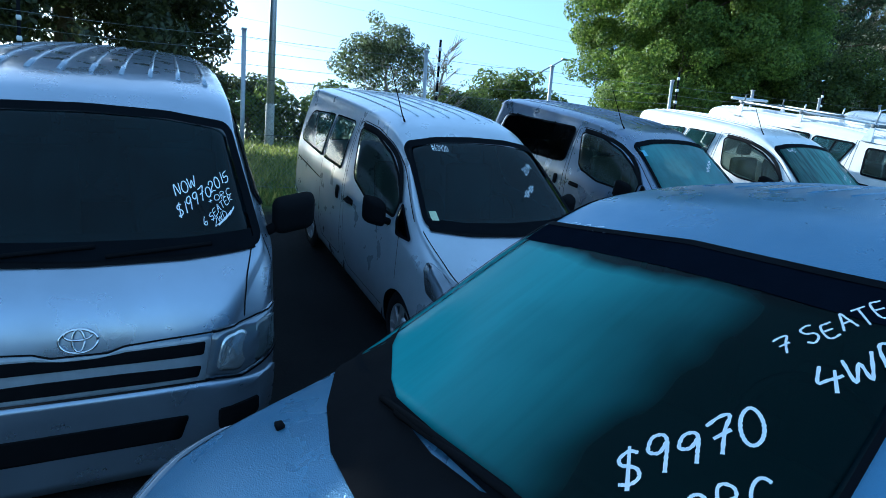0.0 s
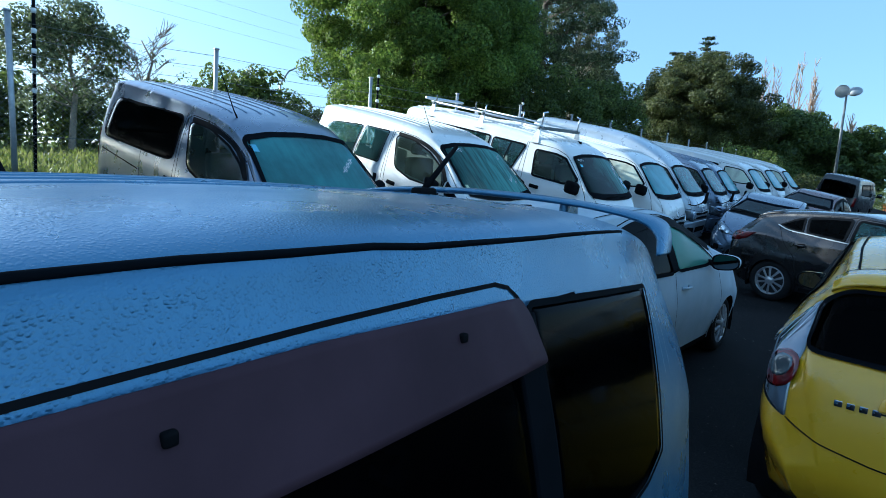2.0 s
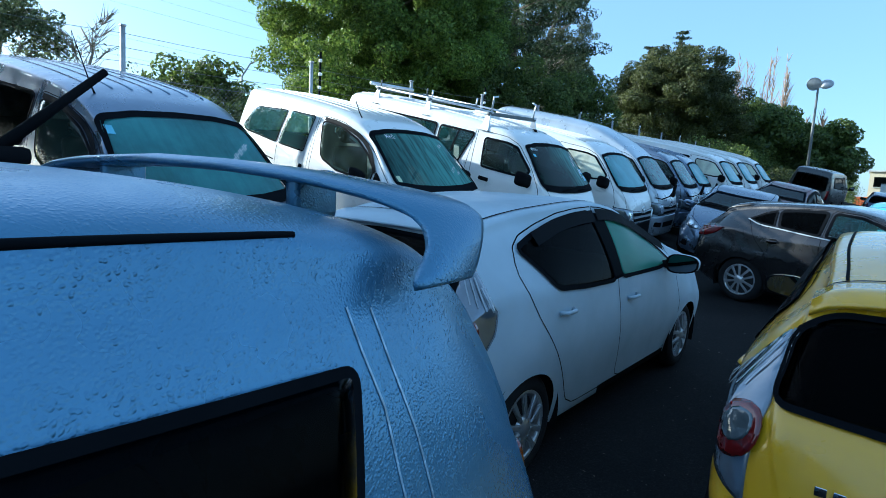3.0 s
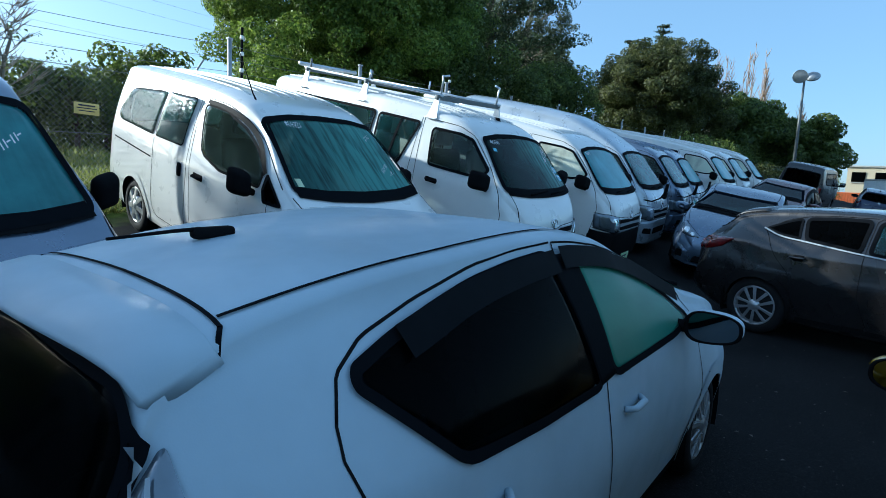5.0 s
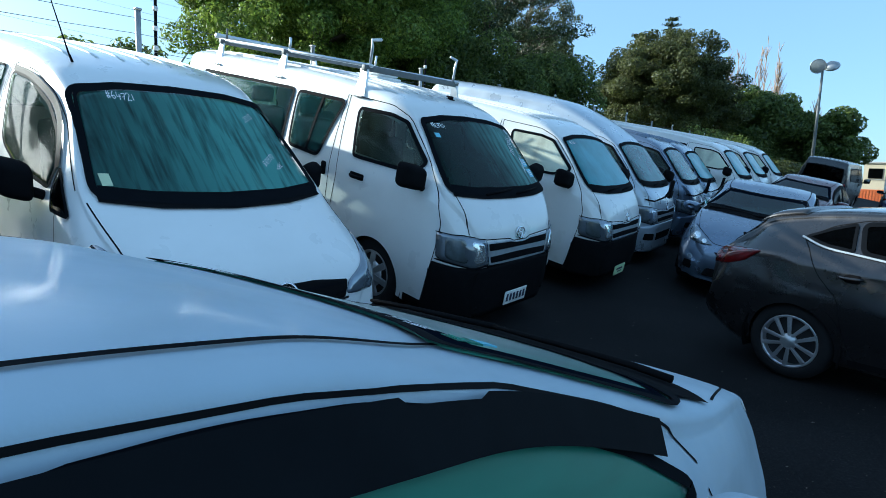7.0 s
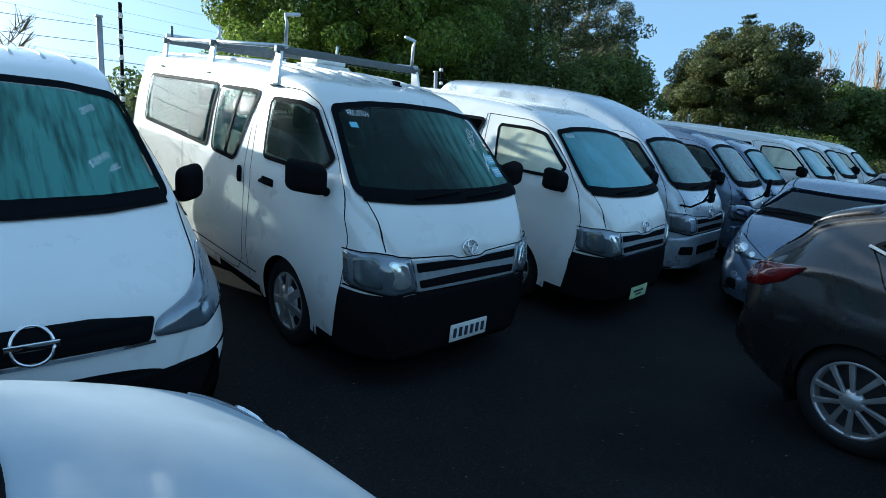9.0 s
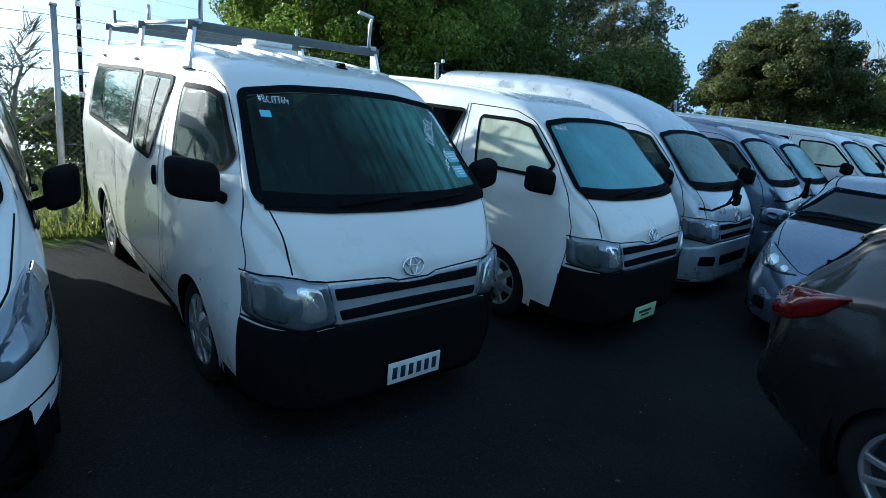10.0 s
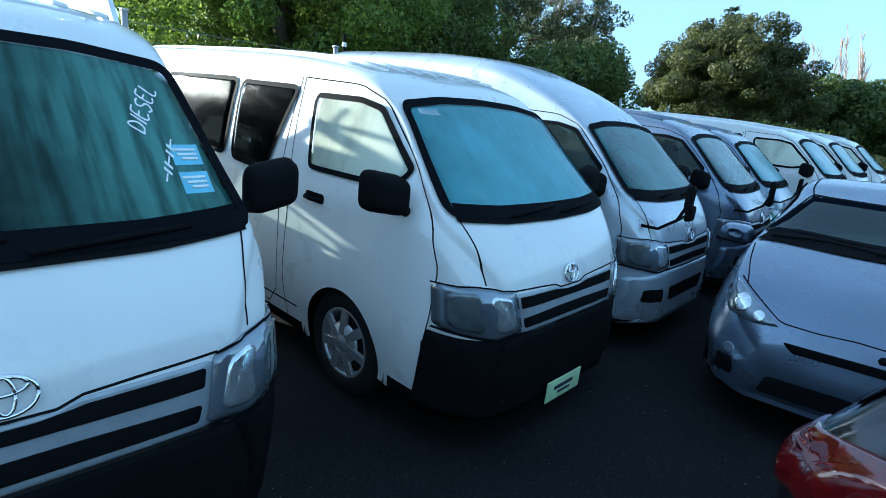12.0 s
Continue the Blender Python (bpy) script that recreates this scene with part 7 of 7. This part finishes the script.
def conifer(x, y, height, spread, seed, label, levels=14, bare=0.25, needles=220):
    """A conifer with whorls of nearly level limbs and flat sprays of needles."""
    rng = np.random.default_rng(seed)
    z = ground_z(x, y)
    root = new("conifer")
    bms = [tube_bm([(x, y, z - .3), (x + .1, y, z + height * .5), (x, y, z + height)], height * .022, 9, .03)]
    blobs = []
    for k in range(levels):
        t = bare + (1 - bare) * (k + .5) / levels
        reach = spread * (1.08 - t) ** .75 * (.75 + .4 * rng.random())
        for q in range(4):
            a = rng.random() * 6.28
            s = Vector((x, y, z + height * t))
            e = s + Vector((math.cos(a) * reach, math.sin(a) * reach, reach * (.06 + .16 * rng.random())))
            bms.append(tube_bm([s, s.lerp(e, .5) + Vector((0, 0, -.03 * reach)), e], .05 * (1.2 - t) + .02, 5, .012))
            for w in np.linspace(.3, 1.0, 5):
                p = s.lerp(e, w)
                blobs.append((p.x, p.y, p.z + .05, .22 * reach * .8 + .15, .22 * reach * .8 + .15, .10 + .04 * reach))
    part("trunk", join_bm(*bms), BARK, root)
    v, f = leaves(rng, blobs, needles * levels * 4, .13, .25)
    piece("crown", fast_mesh("crown", v, f, LEAF_PINE), root)
    return tagged(root, label, "tree")


conifer(32.6, 19.2, 17.5, 6.4, 21, "dark spreading conifer with level limbs", 13, .30, 420)
conifer(66.0, 19.5, 15.8, 3.4, 22, "slim conifer rising behind other trees", 22, .3, 150)
conifer(69.0, 19.0, 15.0, 2.8, 23, "slim conifer rising behind other trees", 20, .3, 130)
conifer(62.5, 21.5, 13.6, 2.8, 24, "slim conifer rising behind other trees", 20, .3, 130)


def hedge(name, pts, depth, height, mat, seed, label, count, leaf=0.12):
    rng = np.random.default_rng(seed)
    blobs = []
    for a, b in zip(pts, pts[1:]):
        n = int((Vector(b) - Vector(a)).length / .7)
        for k in range(n):
            p = Vector(a).lerp(Vector(b), (k + rng.random()) / n)
            h = height * (.86 + .2 * rng.random())
            g = ground_z(p.x, p.y)
            for q in np.arange(.4, h, .65):
                blobs.append((p.x + rng.normal(0, depth * .3), p.y + rng.normal(0, depth * .3), g + q, .75, .75, .6))
    root = new(name)
    v, f = leaves(rng, blobs, count, leaf)
    piece("foliage", fast_mesh("foliage", v, f, mat), root)
    for p in pts:
        part("stem", tube_bm([(p[0], p[1], ground_z(*p) - .2), (p[0], p[1], ground_z(*p) + height * .7)], .08, 6, .03), BARK, root)
    return tagged(root, label, "hedge")


hedge("hedge", [(20.5, 14.2), (25.5, 12.4), (30, 11.8)], 1.2, 4.6, LEAF_DARK, 31, "tall clipped hedge with bright green top", 70000, 0.065)
hedge("hedge", [(-9, 33), (-2, 34), (7, 34)], .8, 1.0, LEAF_DARK, 32, "low dark hedge across a field", 5000)
hedge("hedge", [(38, 9.6), (46, 9.2), (58, 8.6), (75, 7.0), (92, 4.0)], 1.0, 2.6, LEAF_DARK, 33, "dark scrub along the fence line", 30000, 0.085)
hedge("hedge", [(47, 6.5), (52, 5.5), (57, 5.0)], .9, 1.3, LEAF_OLIVE, 34, "low olive scrub near a yard light", 4000)


def bare_poplar(x, y, height, seed):
    rng = np.random.default_rng(seed)
    z = ground_z(x, y)
    root = new("poplar")
    bms = []
    for k in range(13):
        a = rng.random() * 6.28
        bx, by = x + 1.6 * math.cos(a), y + 4.2 * math.sin(a)
        h = height * (.75 + .25 * rng.random())
        bms.append(tube_bm([(x, y, z), (bx, by, z + h * .4), (bx * 1.0 + rng.normal(0, .5), by + rng.normal(0, .5), z + h)], .22, 5, .03))
        for q in range(46):
            t = .2 + .78 * rng.random()
            s = Vector((bx, by, z + h * t))
            a2 = rng.random() * 6.28
            l = 3.2 * (1.15 - t) * (.5 + rng.random())
            e = s + Vector((math.cos(a2) * l * .6, math.sin(a2) * l * .6, l * 1.5))
            bms.append(tube_bm([s, s.lerp(e, .5), e], .06, 4, .02))
    part("trunk", join_bm(*bms), plain("poplar_bark", (.36, .26, .19), .9), root)
    return tagged(root, "tall leafless poplar with pale upright twigs", "tree")


hedge("hedge", [(3.5, 27.5), (9, 26.0), (14, 23.5), (19, 20.0)], 1.1, 2.3, LEAF_DARK, 35, "dark unclipped hedge behind a mesh fence", 16000)

bare_poplar(118.0, 21.0, 26.5, 41)
bare_poplar(120.0, 15.0, 16.0, 42)


def building(name, x, y, w, d, h, mat, label, rows=2, cols=6, z=None):
    root = new(name)
    z = ground_z(x, y) - 1 if z is None else z
    part("wall", box_bm(d, w, h, (x, y, z + h / 2)), mat, root, smooth=False)
    part("roof", box_bm(d + .6, w + .6, .35, (x, y, z + h + .17), .05), CONCRETE, root, smooth=False)
    for r in range(rows):
        for c in range(cols):
            yy = y - w / 2 + w * (c + .5) / cols
            win = part("window", box_bm(.12, w / cols * .6, h / rows * .45, (x - d / 2 - .04, yy, z + h * (r + .55) / rows)), G_DARK, root, smooth=False)
            part("sill", box_bm(.2, w / cols * .66, .1, (x - d / 2 - .08, yy, z + h * (r + .55) / rows - h / rows * .26)), CONCRETE, win, smooth=False)
    return tagged(root, label, "building")


building("warehouse", 150, -9.0, 26, 16, 8.5, plain("ochre_wall", (.55, .47, .33), .9), "ochre flat-roofed commercial building far off", 2, 7, 1.5)
building("office", 195, -30.0, 30, 16, 15, plain("pale_wall", (.55, .55, .52), .9), "pale grey commercial building far off", 3, 8, 1.5)
wall = new("boundary_wall")
part("wall_face", box_bm(.25, 34, 2.4, (63, -16, ground_z(63, -16) + 1.2), .03), PLATE_W, wall, smooth=False)
part("coping", box_bm(.35, 34, .12, (63, -16, ground_z(63, -16) + 2.46), .02), CONCRETE, wall, smooth=False)
tagged(wall, "white painted boundary wall across the lot", "wall")
box = new("shipping_container")
cz = ground_z(98, 1) + .6
part("shell", box_bm(2.4, 6.0, 2.4, (99.2, 1.2, cz), .05), plain("orange_steel", (.50, .12, .03), .5), box, smooth=False)
RIB = plain("orange_rib", (.50, .12, .03), .5)
for k in range(18):
    part("rib", box_bm(.05, .12, 2.2, (97.98, -1.6 + k * .33, cz), .01), RIB, box, smooth=False)
tagged(box, "orange steel container beside a white wall", "container")


# ---- grass along the fence ----
def grass():
    rng = np.random.default_rng(51)
    n = 42000
    x = rng.uniform(-7, 13, n)
    y = 8.4 + 16 * rng.random(n) ** 1.7
    h = rng.uniform(.05, .16, n) * (1 + .8 * (rng.random(n) > .9))
    a = rng.uniform(0, 6.28, n)
    z = np.array([ground_z(p, q) for p, q in zip(x, y)])
    w = .012 + .004 * (y - 8)
    p0 = np.stack([x - np.cos(a) * w, y - np.sin(a) * w, z], 1)
    p1 = np.stack([x + np.cos(a) * w, y + np.sin(a) * w, z], 1)
    p2 = np.stack([x + rng.normal(0, .05, n), y + rng.normal(0, .05, n), z + h], 1)
    v = np.stack([p0, p1, p2], 1).reshape(-1, 3)
    f = np.arange(3 * n).reshape(-1, 3)
    return tagged(new("grass", fast_mesh("grass", v, f, leaf_mat("grass_blades", (.10, .135, .02), (.30, .30, .09), .5))), "sunlit rough grass beyond the fence", "grass", "", "stuff")


grass()


# ---- fallen leaves and grit on the asphalt ----
def litter():
    rng = np.random.default_rng(61)
    n = 2600
    x = rng.uniform(4, 19, n)
    y = rng.uniform(-3.2, 4.4, n)
    z = np.array([ground_z(p, q) for p, q in zip(x, y)]) + .006
    a = rng.uniform(0, 6.28, n)
    s = rng.uniform(.003, .010, n) * (1 + 1.0 * (rng.random(n) > .93))
    c, d = np.cos(a) * s, np.sin(a) * s
    p0 = np.stack([x - c, y - d, z], 1)
    p1 = np.stack([x + d * .5, y - c * .5, z + s * .3], 1)
    p2 = np.stack([x + c, y + d, z], 1)
    p3 = np.stack([x - d * .5, y + c * .5, z + s * .3], 1)
    v = np.stack([p0, p1, p2, p3], 1).reshape(-1, 3)
    f = np.arange(4 * n).reshape(-1, 4)
    return tagged(new("leaf_litter", fast_mesh("leaf_litter", v, f, leaf_mat("litter", (.02, .015, .01), (.10, .08, .05), .1))), "scattered dead leaves and grit on dark asphalt", "leaf litter", "", "stuff")


litter()
